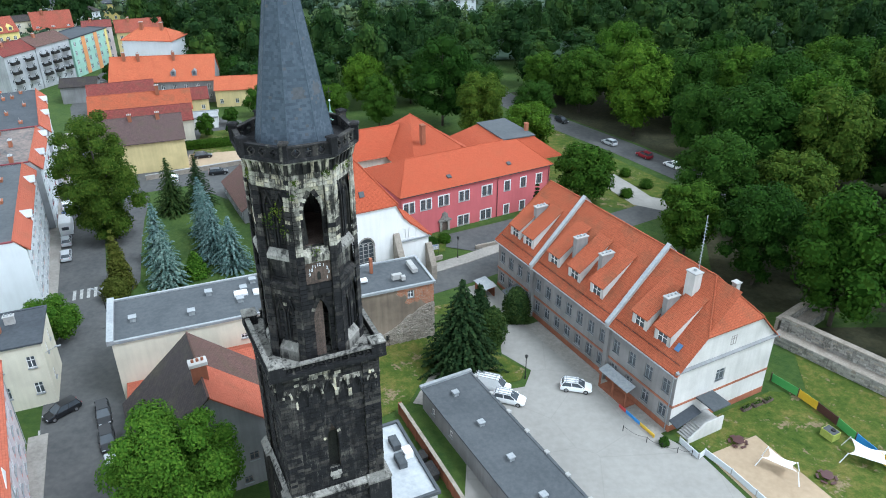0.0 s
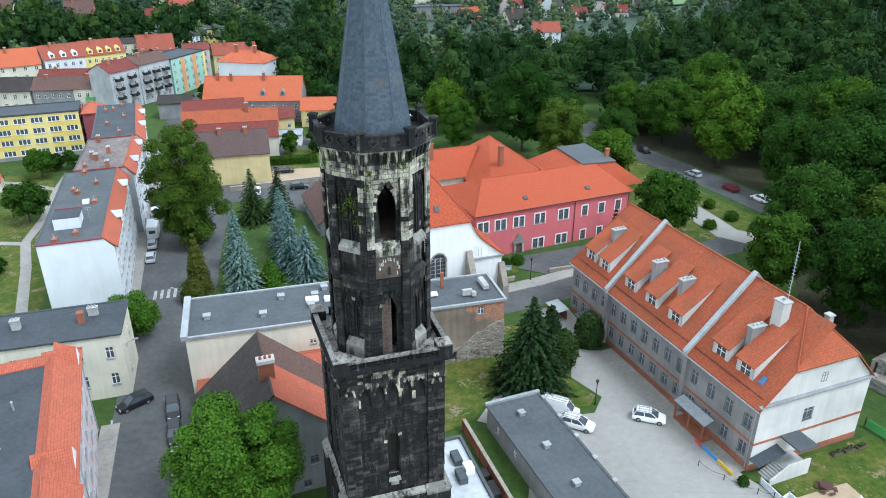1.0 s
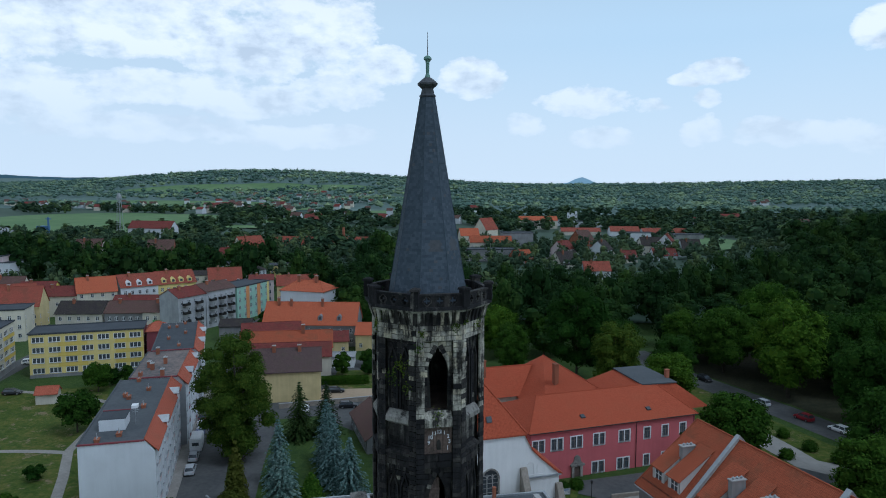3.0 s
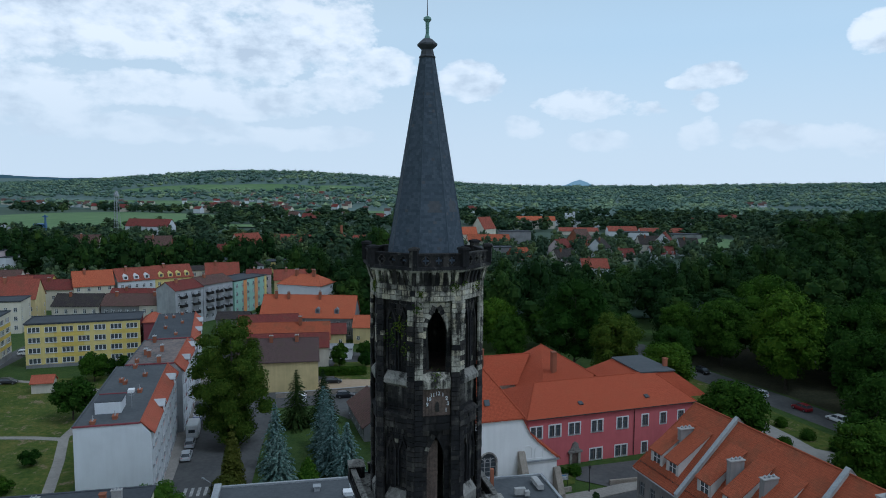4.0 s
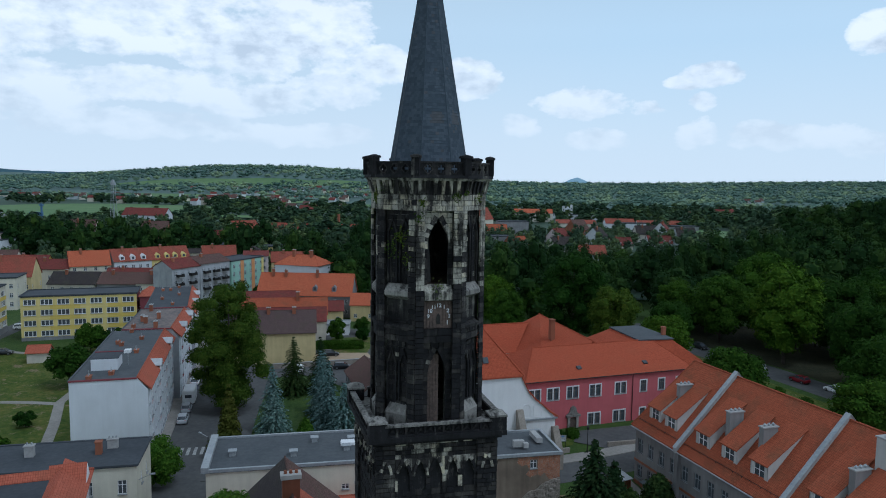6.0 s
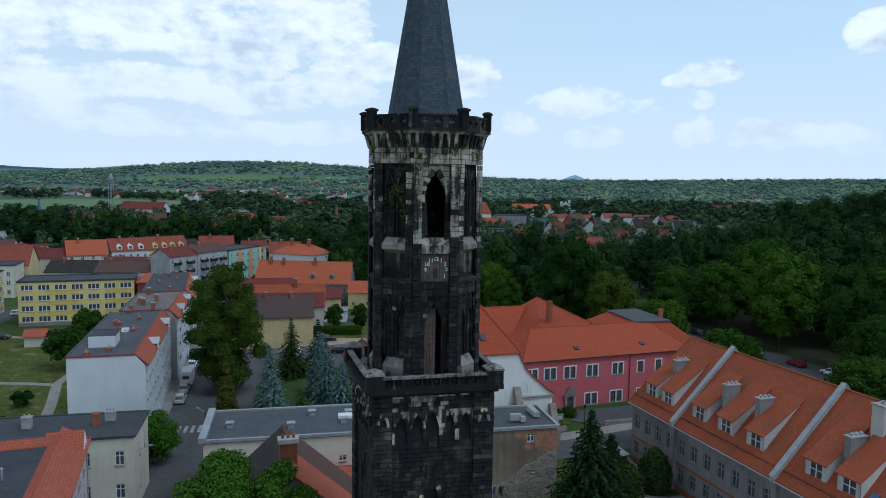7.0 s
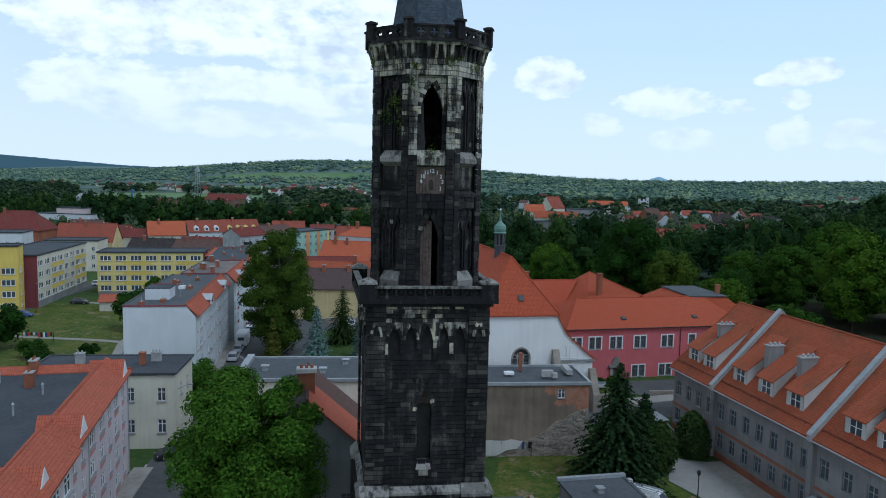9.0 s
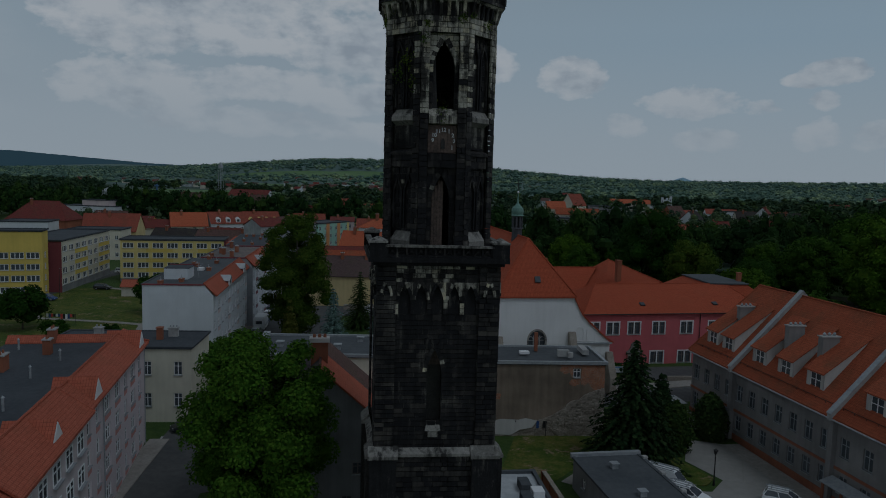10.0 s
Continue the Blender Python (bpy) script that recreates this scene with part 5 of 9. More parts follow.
    part("turret_core", M().frust(0.45, b + 1.35, 0.45, b + 3.1, 8, tx, ty), "iron", lt)
    dome = M()
    prof = [(0.85, 3.1), (1.08, 3.25), (0.9, 3.4), (1.0, 3.9), (0.9, 4.4), (0.5, 4.75), (0.2, 5.1), (0.1, 5.9), (0.04, 6.8)]
    for (ra, za), (rb, zb) in zip(prof, prof[1:]):
        dome.frust(ra, b + za, rb, b + zb, 10, tx, ty, caps=False)
    part("onion_dome", dome, "copper", lt, smooth=True)
    part("ball", M().frust(0.05, b + 6.7, 0.2, b + 6.88, 8, tx, ty).frust(0.2, b + 6.88, 0.05, b + 7.1, 8, tx, ty), "dial_white", lt)
    part("cross", M().box(tx - 0.04, tx + 0.04, ty - 0.04, ty + 0.04, b + 7.0, b + 9.0).box(tx - 0.5, tx + 0.5, ty - 0.04, ty + 0.04, b + 8.2, b + 8.28), "iron", lt)
    for bx, hb in ((-0.6, 9.6), (5.2, 6.6), (-11.4, 9.0)):
        part("buttress", M().yz([(-2.3, -1), (0, -1), (0, hb), (-0.4, hb), (-2.3, hb - 3.4)], bx - 0.5, bx + 0.5), "rubble", th, "weathered rubble stone buttress")
    return th


church()


# ---- long flat-roofed house behind the tower ----
FLAT_YAW = 22.1
FLAT = pose(-40.9, 72.3, 0, 0, 0, FLAT_YAW)
fh = flat_house("annex_house", FLAT, 24.0, 10.3, 9.7, "cream", {"f": [(15.8, 6.4, 0.9, 0.7), (20.5, 6.4, 0.9, 0.7)]}, "long cream house with a flat grey felt roof")
part("end_parapet", M().box(-0.5, 0.35, -0.35, 10.6, 9.6, 10.25), "zinc", fh, "blue-grey sheet-metal end parapet")
for x, y in ((2.6, 4.4), (9.8, 3.2), (12.4, 7.4), (16.2, 4.0), (17.0, 6.8), (18.5, 8.6)):
    roof_vent(x, y, 9.75, FLAT, 0.9)
for x, y in ((16.5, 5.8), (19.0, 5.4)):
    sk = solid("roof_light", M().box(-0.9, 0.9, -0.5, 0.5, 0, 0.3).prism([(-0.85, -0.45, 0.3), (0.85, -0.45, 0.3), (0.85, 0.45, 0.42), (-0.85, 0.45, 0.42)], (0, 0, 0.06)), "white_frame", FLAT @ pose(x, y, 9.72), "white roof light on a flat felt roof", "roof light")
FL2 = FLAT @ pose(26.0, 0, 0)
f2 = flat_house("brick_annex", FL2, 16.7, 8.0, 9.1, {"f": "raw_wall", "r": "brick", "b": "raw_wall", "l": "raw_wall"}, {"f": [(13.2, 7.3, 0.9, 1.1)]}, "flat-roofed house with a patched plaster and brick wall")
for q in ([(10.9, 9.2), (11.2, 8.6), (11.0, 8.2), (11.7, 7.7), (12.3, 7.9), (12.68, 7.2), (12.68, 9.2)], [(12.7, 8.5), (13.72, 8.5), (13.72, 9.2), (12.7, 9.2)], [(13.74, 9.2), (13.74, 6.5), (14.2, 6.3), (14.6, 6.7), (15.2, 5.9), (15.9, 5.6), (16.68, 4.9), (16.68, 9.2)], [(12.2, 6.6), (12.8, 6.2), (13.6, 6.5), (13.7, 7.15), (12.6, 7.1)], [(2.2, 6.5), (2.9, 6.2), (3.4, 6.9), (3.1, 8.2), (2.5, 7.9)], [(3.0, 4.6), (3.8, 4.5), (3.9, 5.2), (3.3, 5.3)]):
    part("brick_patch", M().xz(q, -0.035, 0.0), "brick_bare", f2, "bare red brick patch")
top = lambda x: 1.3 + 4.6 * smooth01(6.0, 17.5, x) + 0.5 * noise.noise((x * 0.9, 0.3, 0.0))
part("rubble_foot", M().xz([(2.0, -0.5), (16.7, -0.5)] + [(16.7 - 0.35 * i, top(16.7 - 0.35 * i)) for i in range(43)], -0.22, 0.0), "rubble", f2, "rubble remains of an older wall")
rr9 = random.Random(91)
rub = M()
for i in range(40):
    x, z = 2.0 + i * 0.365, -0.3
    while z < top(x) - 0.1:
        h_, w_ = rr9.uniform(0.16, 0.36), rr9.uniform(0.3, 0.5)
        a, b, c = [rr9.uniform(-0.06, 0.06) for _ in range(3)]
        rub.prism([(x + a, -0.2, z + b), (x + w_ + b, -0.2, z + c), (x + w_ + c, -0.2, z + h_ + a), (x + b, -0.2, z + h_ + b)], (0, -rr9.uniform(0.04, 0.22), 0))
        z += h_ + 0.02
part("rubble_stones", rub, "rubble", f2, "rough rubble stones")["kind"] = "stuff"
part("white_patch", M().xz([(2.0, 0.3), (5.2, 0.2), (6.4, 0.9), (7.8, 1.1), (8.4, 2.0), (7.0, 2.3), (6.1, 2.1), (4.0, 2.2), (2.6, 1.9), (2.0, 2.0)], -0.46, -0.42), "gable_white", f2, "flaking whitewash")
part("chimney", M().box(1.2, 1.9, 0.4, 1.1, 9.2, 13.0), "concrete", f2, "slim rendered chimney")
part("chimney", M().box(8.9, 9.3, 5.4, 5.9, 9.2, 11.6), "brick", f2)
part("roof_box", M().box(11.2, 12.6, 2.0, 2.6, 9.4, 10.2).box(12.4, 13.0, 1.5, 2.1, 9.4, 10.0), "concrete", f2)
part("roof_box", M().box(14.6, 15.4, 3.0, 6.0, 9.4, 10.0), "concrete", f2)
part("roof_light", M().box(6.6, 7.8, 3.0, 3.9, 9.4, 9.7), "white_frame", f2)


# ---- the gabled house beside the tower ----
HOUSE = pose(-31.1, 53.7, 0, 0, 0, 27.0)


def gabled():
    W, D, ze, zr = 16.0, 12.6, 6.5, 13.6
    th = thing("gabled_house", HOUSE, "old gabled house with dark and orange tiled slopes", "house")
    walls_part(th, W, D, -1, ze, "grey_wall", {"f": [(11.6, 3.6, 1.0, 1.1), (10.6, 0.6, 0.9, 0.9)]}, wkw=dict(frame="dark_frame"))
    part("gable", M().xz([(0, ze), (W, ze), (W / 2, zr)], 0, 0.25), "grey_wall", th, "grey rendered gable")
    part("gable", M().xz([(0, ze), (W, ze), (W / 2, zr)], D - 0.25, D), "grey_wall", th)
    k = (zr - ze) / (W / 2)
    ov = 0.4
    sl = lambda y0, y1, s: M().xz([(W / 2, zr), (W / 2, zr + 0.2), ((W + ov) if s else -ov, ze - ov * k + 0.2), ((W + ov) if s else -ov, ze - ov * k)], y0, y1)
    part("roof_slope", sl(-0.3, D + 0.3, 0), "tile_dark", th, "dark weathered tiles")
    part("roof_slope", sl(-0.3, 6.6, 1), "tile_red", th, "renewed orange tiles")
    part("roof_slope", sl(6.6, D + 0.3, 1), "tile_brown", th, "faded brown tiles")
    part("ridge_tiles", ridge_caps([(W / 2, -0.3, zr + 0.2), (W / 2, D + 0.3, zr + 0.2)]), "tile_brown", th)
    ch = part("chimney", M().box(W / 2 - 0.9, W / 2 + 0.7, 3.4, 4.3, zr - 1.4, zr + 1.7), "brick", th, "broad brick chimney with a pale cap")
    part("chimney_cap", M().box(W / 2 - 1.05, W / 2 + 0.85, 3.25, 4.45, zr + 1.7, zr + 2.1), "gable_white", ch)
    for i in range(3):
        part("chimney_pot", M().frust(0.16, zr + 2.1, 0.14, zr + 2.4, 8, W / 2 - 0.6 + i * 0.5, 3.85), "brick", ch)


gabled()
gable_house("lean_to", FLAT @ pose(13.0, -6.0, 0), 13.0, 5.8, 5.4, 6.9, "cream2", {}, "tile_red", "low shed roofed in orange tiles before the annex", chim=((4.0, 3.0, 5.5, 8.4, 0.6), (7.0, 2.4, 5.5, 8.8, 0.6)))
gable_house("lean_to", FLAT @ pose(1.0, -5.4, 0), 8.0, 5.0, 3.4, 4.8, "cream2", {}, "tile_red", "low gate house with an orange hipped roof", hip=(2.5, 2.5))


# ---- cream house, apartment house, apartment row ----
CREAM = pose(-66.6, 65.9, 0, 0, 0, 23.0)
ch_ = flat_house("cream_house", CREAM, 18.0, 8.9, 9.5, "cream", {"f": grid_windows(18, 5, (2.0, 6.0), 1.0, 1.7), "r": [(3.0, 6.0, 0.9, 1.6), (6.2, 6.0, 0.9, 1.6), (3.0, 2.0, 0.9, 1.6)]}, "cream two-storey house with a flat dark roof", roof="felt_dark", edge="felt_dark", rise=0.12)
chimney(ch_, 13.0, 4.2, 9.4, 11.0, 0.7, 0.7, "brick", 0)
chimney(ch_, 14.2, 6.0, 9.4, 10.6, 1.2, 0.6, "concrete", 3)
chimney(ch_, 5.2, 4.8, 9.4, 10.8, 1.0, 0.8, "concrete", 2)
part("street_lamp", M().tube((18.0, 1.0, 7.2), (19.4, 1.0, 7.8), 0.04).box(19.2, 19.9, 0.9, 1.1, 7.75, 7.9), "zinc", ch_, "wall lamp on a bent arm")


def apartment_house():
    """The long house with a red tiled street slope, its front to the street."""
    Lx, D = 62.0, 13.0
    at = pose(-50.6 + 0.508 * Lx, 65.4 - 0.861 * Lx, 0, 0, 0, math.degrees(math.atan2(0.861, -0.508)))
    th = thing("apartment_house", at, "pale four-storey apartment house with a red tiled street slope", "apartment house")
    ze, zr = 11.6, 13.1
    fr = []
    for z in (0.9, 3.7, 6.5, 9.2):
        x = Lx - 2.0
        for w in (1.2, 2.1, 1.2, 2.1, 2.1, 1.2, 2.1, 1.2, 2.1, 2.1, 1.2, 2.1, 1.2, 2.1, 1.2):
            fr.append((x - w / 2, z, w, 1.5))
            x -= w + 1.75
    walls_part(th, Lx, D, -1, ze, {"f": "lilac", "r": "block_white", "b": "pinkish", "l": "lilac"}, {"f": fr, "r": [(4.0, z, 1.2, 1.5) for z in (3.7, 6.5, 9.2)]}, reveal=0.18)
    for x, z, w, h in fr:
        part("spandrel", M().box(x - w / 2 - 0.05, x + w / 2 + 0.05, -0.03, 0.0, z - 0.62, z - 0.1), "salmon", th, "salmon panel below the window")
    s = 2.2
    r = M()
    r.yz([(-0.5, ze - 0.1), (s, zr), (s, zr + 0.18), (-0.5, ze + 0.1)], 0, Lx + 0.4)
    r.yz([(s, zr), (s + 0.9, zr - 0.7), (s + 0.9, zr - 0.55), (s, zr + 0.18)], 0, Lx - 2.2)
    part("roof", r, "tile_red", th)
    n = M().prism([(Lx + 0.4, -0.5, ze + 0.05), (Lx + 0.4, D, ze + 0.05), (Lx - 2.6, D, zr + 0.1), (Lx - 2.6, s, zr + 0.1)], (0, 0, 0.14))
    n.prism([(Lx - 2.6, s, zr + 0.1), (Lx - 2.6, D, zr + 0.1), (Lx - 3.4, D, zr - 0.6), (Lx - 3.4, s, zr - 0.6)], (0, 0, 0.12))
    part("end_roof", n, "tile_red", th)
    part("gable", M().yz([(0, ze), (D, ze), (D, zr - 0.6), (s + 0.9, zr - 0.6), (s, zr)], -0.02, 0.25), "lilac", th)
    part("flat_roof", M().box(0, Lx - 2.8, s + 0.5, D, zr - 0.9, zr - 0.55), "felt_dark", th, "flat blue-grey felt roof")
    part("ridge_tiles", ridge_caps([(0, s, zr + 0.2), (Lx - 2.6, s, zr + 0.2), (Lx + 0.4, -0.5, ze + 0.2)]), "tile_red", th)
    for x in (Lx - 2.2, Lx - 20.5, Lx - 31.5, Lx - 44):
        d = part("dormer", M().xz([(x - 1.25, ze + 0.25), (x + 1.25, ze + 0.25), (x, zr + 0.3)], -0.25, 0.0), "white_frame", th, "small white triangular dormer gable")
        part("dormer_roof", M().prism([(x - 1.3, -0.2, ze + 0.25), (x, -0.2, zr + 0.35), (x, -0.2, zr + 0.5), (x - 1.45, -0.2, ze + 0.25)], (0, 3.5, 0)).prism([(x + 1.3, -0.2, ze + 0.25), (x + 1.45, -0.2, ze + 0.25), (x, -0.2, zr + 0.5), (x, -0.2, zr + 0.35)], (0, 3.5, 0)), "tile_red", d)
    # projecting gabled bay
    bx0, bx1 = Lx - 40.0, Lx - 24.6
    b = part("bay", M().box(bx0, bx1, -0.3, 0.0, -1, ze), "lilac", th, "projecting bay")
    part("bay_roof", M().yz([(-0.85, ze - 0.05), (s - 0.2, zr + 0.5), (s - 0.2, zr + 0.7), (-0.85, ze + 0.15)], bx0 - 0.3, bx1 + 0.3), "tile_red", b)
    part("ridge_tiles", ridge_caps([(bx1 + 0.3, -0.85, ze + 0.1), (bx1 + 0.3, s - 0.2, zr + 0.7), (bx0, s - 0.2, zr + 0.7)]), "tile_red", b)
    for z in (0.9, 3.7, 6.5, 9.2):
        for i in range(5):
            place_window(b, pose(bx0 + 1.9 + i * 2.9, -0.36, z), 1.7, 1.5)
    for x, y, w in ((Lx - 8, 7.5, 0.9), (Lx - 14, 9.5, 1.4), (Lx - 3.0, 8.5, 1.2), (Lx - 24, 8, 1.2)):
        chimney(th, x, y, zr - 0.7, zr + 0.9, w, 0.7, "brick", 2)
    for i, (x, y) in enumerate(((Lx - 11, 5.5), (Lx - 17, 6.2), (Lx - 20, 10.5), (Lx - 26, 5.2), (Lx - 6, 10.8))):
        part("roof_pipe", M().frust(0.1, zr - 0.6, 0.1, zr + 0.5, 8, x, y).frust(0.16, zr + 0.5, 0.02, zr + 0.68, 8, x, y), "zinc", th)
    part("downpipe", M().tube((Lx - 0.3, -0.12, 0), (Lx - 0.3, -0.12, ze), 0.06), "zinc", th)
    part("downpipe", M().tube((Lx - 18.5, -0.12, 0), (Lx - 18.5, -0.12, ze), 0.06), "zinc", th)
    return th


apartment_house()


def row_block(x0, Lx, D, shift, ze, zr, flat, turn, doors, chims, label, side="block_white", near=False):
    """One house of the apartment row along the street."""
    yaw = math.degrees(math.atan2(0.903, -0.43))
    at = pose(-60.9, 92.2, 0, 0, 0, yaw) @ pose(x0, shift, 0, 0, 0, turn)
    th = thing("apartment_block", at, label, "apartment house", "apartment row along the street")
    fr = []
    floors = [0.9 + i * 2.85 for i in range(4)]
    n = int((Lx - 2) / 2.9)
    for z in floors:
        for i in range(n):
            w = (1.3, 1.9, 1.0)[i % 3]
            fr.append((1.6 + i * (Lx - 3.2) / max(1, n - 1), z, w, 1.45))
    walls_part(th, Lx, D, -1, ze, {"f": "block_white", "b": "block_white", "r": "block_white", "l": side}, {"f": fr, "b": grid_windows(Lx, n, floors, 1.4, 1.45)}, reveal=0.18, wkw=dict(t=0.1))
    for i in range(1, n, 3):
        x = 1.6 + i * (Lx - 3.2) / max(1, n - 1)
        for z in floors:
            part("spandrel", M().box(x - 1.0, x + 1.0, -0.04, 0.0, z - 0.75, z - 0.08), "pinkish" if flat == "felt" else "maroon_wall", th, "coloured panel below the window")
    s = 1.4
    part("roof", M().yz([(-0.5, ze - 0.15), (s, zr), (s, zr + 0.18), (-0.5, ze + 0.05)], 0, Lx), "tile_red", th, "red tiled street slope")
    part("flat_roof", M().box(0, Lx, s, D, zr - 0.3, zr), flat, th)
    for x0_, x1_, m in ((-0.02, 0.2, side), (Lx - 0.2, Lx + 0.02, "block_white")):
        part("gable", M().yz([(0, ze), (D, ze), (D, zr), (s, zr)], x0_, x1_), m, th)
    part("roof_edge", M().box(-0.1, Lx, D - 0.1, D + 0.15, zr - 0.1, zr + 0.12), "felt", th)
    part("verge", M().box(-0.14, 0.16, s, D, zr - 0.12, zr + 0.1), "maroon_wall", th, "dull red sheet along the gable")
    part("ridge_tiles", ridge_caps([(0, -0.5, ze + 0.1), (0, s, zr + 0.2), (Lx, s, zr + 0.2)]), "tile_red", th)
    for x in doors:
        d = part("dormer", M().xz([(x - 1.1, ze - 0.1), (x + 1.1, ze - 0.1), (x + 1.1, ze + 0.8), (x, ze + 1.5), (x - 1.1, ze + 0.8)], -0.6, -0.4), "white_frame", th, "white gabled dormer on the eaves")
        hood = [(-1.25, 0.75), (0.0, 1.62), (1.25, 0.75)]
        part("dormer_roof", M().xz([(x + a, ze + b) for a, b in hood] + [(x + a * 0.94, ze + b - 0.1) for a, b in hood[::-1]], -0.7, 1.1), "roof_pale", d, "pale sheet-metal hood")
        part("pane", M().box(x - 0.45, x + 0.45, -0.64, -0.602, ze + 0.2, ze + 1.0), "glass", d)
    for x, y, h in chims:
        ch = part("chimney", M().box(x - 0.55, x + 0.55, y - 0.32, y + 0.32, zr - 0.1, zr + h), "brick", th, "low red-brown chimney block")
        part("chimney_cap", M().box(x - 0.62, x + 0.62, y - 0.4, y + 0.4, zr + h, zr + h + 0.1), "brick" if h < 0.8 else "concrete", ch)
        for i in range(2):
            part("chimney_pot", M().frust(0.1, zr + h + 0.1, 0.08, zr + h + 0.3, 8, x - 0.25 + 0.5 * i, y), "zinc", ch)
        if h < 0.5:
            part("vent_pipe", M().tube((x + 0.9, y + 0.2, zr - 0.02), (x + 0.9, y + 0.2, zr + 1.0), 0.05, n=6), "zinc", ch)
    if near:
        p = part("penthouse", M().box(5.4, 9.6, 4.9, 8.6, zr, zr + 1.7), "block_white", th, "white stair-head on the flat roof")
        part("penthouse_roof", M().box(5.5, 9.7, 4.8, 8.7, zr + 1.7, zr + 1.82), "felt_dark", p)
        part("verge", M().box(9.55, 9.75, 4.75, 8.75, zr + 1.7, zr + 1.95), "maroon_wall", p)
        part("hatch", M().box(16.0, 17.3, 4.7, 5.7, zr, zr + 0.5), "white_frame", th, "white roof hatch")
        part("aerial", M().tube((8.0, 3.8, zr), (8.0, 3.8, zr + 2.4), 0.03, n=5).box(7.98, 8.02, 3.2, 4.4, zr + 2.2, zr + 2.24).box(7.98, 8.02, 3.4, 4.2, zr + 1.9, zr + 1.94), "zinc", th, "thin roof aerial")
    return th


row_block(0.0, 34.7, 10.45, 0.0, 12.2, 13.9, "felt", 0, (11.9, 27.9), ((2.8, 5.3, 0.45), (26.6, 4.4, 0.4), (23.4, 7.8, 0.5), (21.9, 7.0, 0.5), (1.0, 8.0, 0.4), (16.2, 3.8, 0.45), (33.0, 7.0, 0.5)), "near white apartment block with a red street slope", near=True)
row_block(34.9, 22.0, 10.2, -1.1, 12.2, 14.0, "felt_patch", -1.5, (8.0, 20.0), ((0.9, 4.3, 1.3), (6.0, 6.9, 1.3), (8.0, 7.8, 1.2), (10.6, 5.1, 1.3), (19.4, 7.9, 1.4), (1.6, 8.4, 0.6)), "middle white apartment block with a patched flat roof", side="pale_grey")
row_block(57.2, 32.0, 10.3, -2.4, 12.4, 14.2, "felt_dark", 2.6, (13.2, 25.4), ((3.6, 4.8, 0.4), (11.5, 7.5, 0.45), (17.5, 4.0, 0.4), (25.5, 6.4, 0.45), (25.0, 8.2, 0.45), (29.5, 4.6, 0.4)), "far white apartment block with a dark flat roof", side="pale_grey")


def panel_block(at, L, D, H, mats, label, cols, shade):
    """Painted four-storey flats with a flat roof."""
    floors = [0.9 + i * 2.75 for i in range(4)]
    th = flat_house("apartment_flats", at, L, D, H, mats, {"f": grid_windows(L, cols, floors, 2.9, 1.5, 2.1), "r": grid_windows(D, 2, floors, 1.2, 1.5, 3.0)}, label, "felt_dark", "felt_dark", category="apartment house", group="painted blocks of flats", wkw=dict(t=0.13, transom=0))
    if shade:
        for i in range(1, 4, 2):
            x0, x1 = L * i / 4 - L * 0.005, L * (i + 1) / 4
            for z in floors[:3]:
                part("painted_panel", M().box(x0, x1, -0.03, 0.0, z + 1.6, z + 2.65), shade, th, "deeper yellow painted panel")
        part("plinth", M().box(-0.02, L + 0.02, -0.06, 0.0, -1, 0.7), "grey_wall", th)
    return th


panel_block(pose(-140.2, 158.9, 0.2, 0, 0, 29.0), 27.7, 11.0, 11.5, {"f": "pale_yellow", "r": "maroon_wall"}, "pale yellow four-storey flats with a flat roof", 7, "yellow")
th = gable_house("link_house", pose(-115.4, 173.0, 0.2, 0, 0, 29.0), 5.0, 9.0, 10.5, 12.4, "maroon_wall", {}, "tile_red", "dark red stair house with a red tiled roof", hip=(2.0, 2.0))
panel_block(pose(-138.7, 137.8, 1.0, 0, 0, 115), 34.0, 13.0, 12.0, {"f": "cream", "l": "maroon_wall"}, "cream flats with a dark red end wall", 8, "yellow")
panel_block(pose(-148.5, 122.7, 0.2, 0, 0, 35), 14.0, 5.5, 15.8, {"f": "yellow", "r": "yellow"}, "deep yellow five-storey flats", 4, "")

# ---- barn, orange houses and the town behind ----
gable_house("barn", pose(-77.0, 149.6, 0, 0, 0, 21.0), 19.0, 14.0, 7.3, 11.2, "barn_yellow", {}, "tile_barn", "long yellow barn with a grey-brown tiled roof", chim=((8, 6, 10, 12.2, 0.8), (14.0, 6, 10, 12.2, 0.8)))
gable_house("shed_house", pose(-82.5, 166.0, 0, 0, 0, 20), 21, 8, 6.6, 9.4, "cream2", {}, "tile_maroon", "low house with a pink-edged dark red roof")
gable_house("shed_house", pose(-90.0, 176.0, 0, 0, 0, 20), 25, 12, 6.0, 9.6, "cream2", {}, "tile_school", "long house with a faded brick-red roof", chim=((17, 5, 9, 11.5, 0.9),))
gable_house("shed_house", pose(-95.6, 188.8, 0, 0, 0, 24), 17, 11, 6.2, 9.4, "cream2", {}, "tile_maroon", "low house with a dark red sheet roof")
tn = gable_house("tenement", pose(-97.1, 206.1, 0, 0, 0, 8.6), 29.5, 12, 7.0, 12.9, {"f": "grey_wall", "l": "maroon_wall", "r": "grey_wall", "b": "grey_wall"}, {"f": grid_windows(29.5, 9, (1.2, 4.3), 1.0, 1.4)}, "tile_orange", "grey house with a tall bright orange roof", chim=((4, 5, 12, 14.4, 0.8), (8, 5, 11.6, 14, 0.8), (18, 5, 11.6, 14.2, 0.8)))
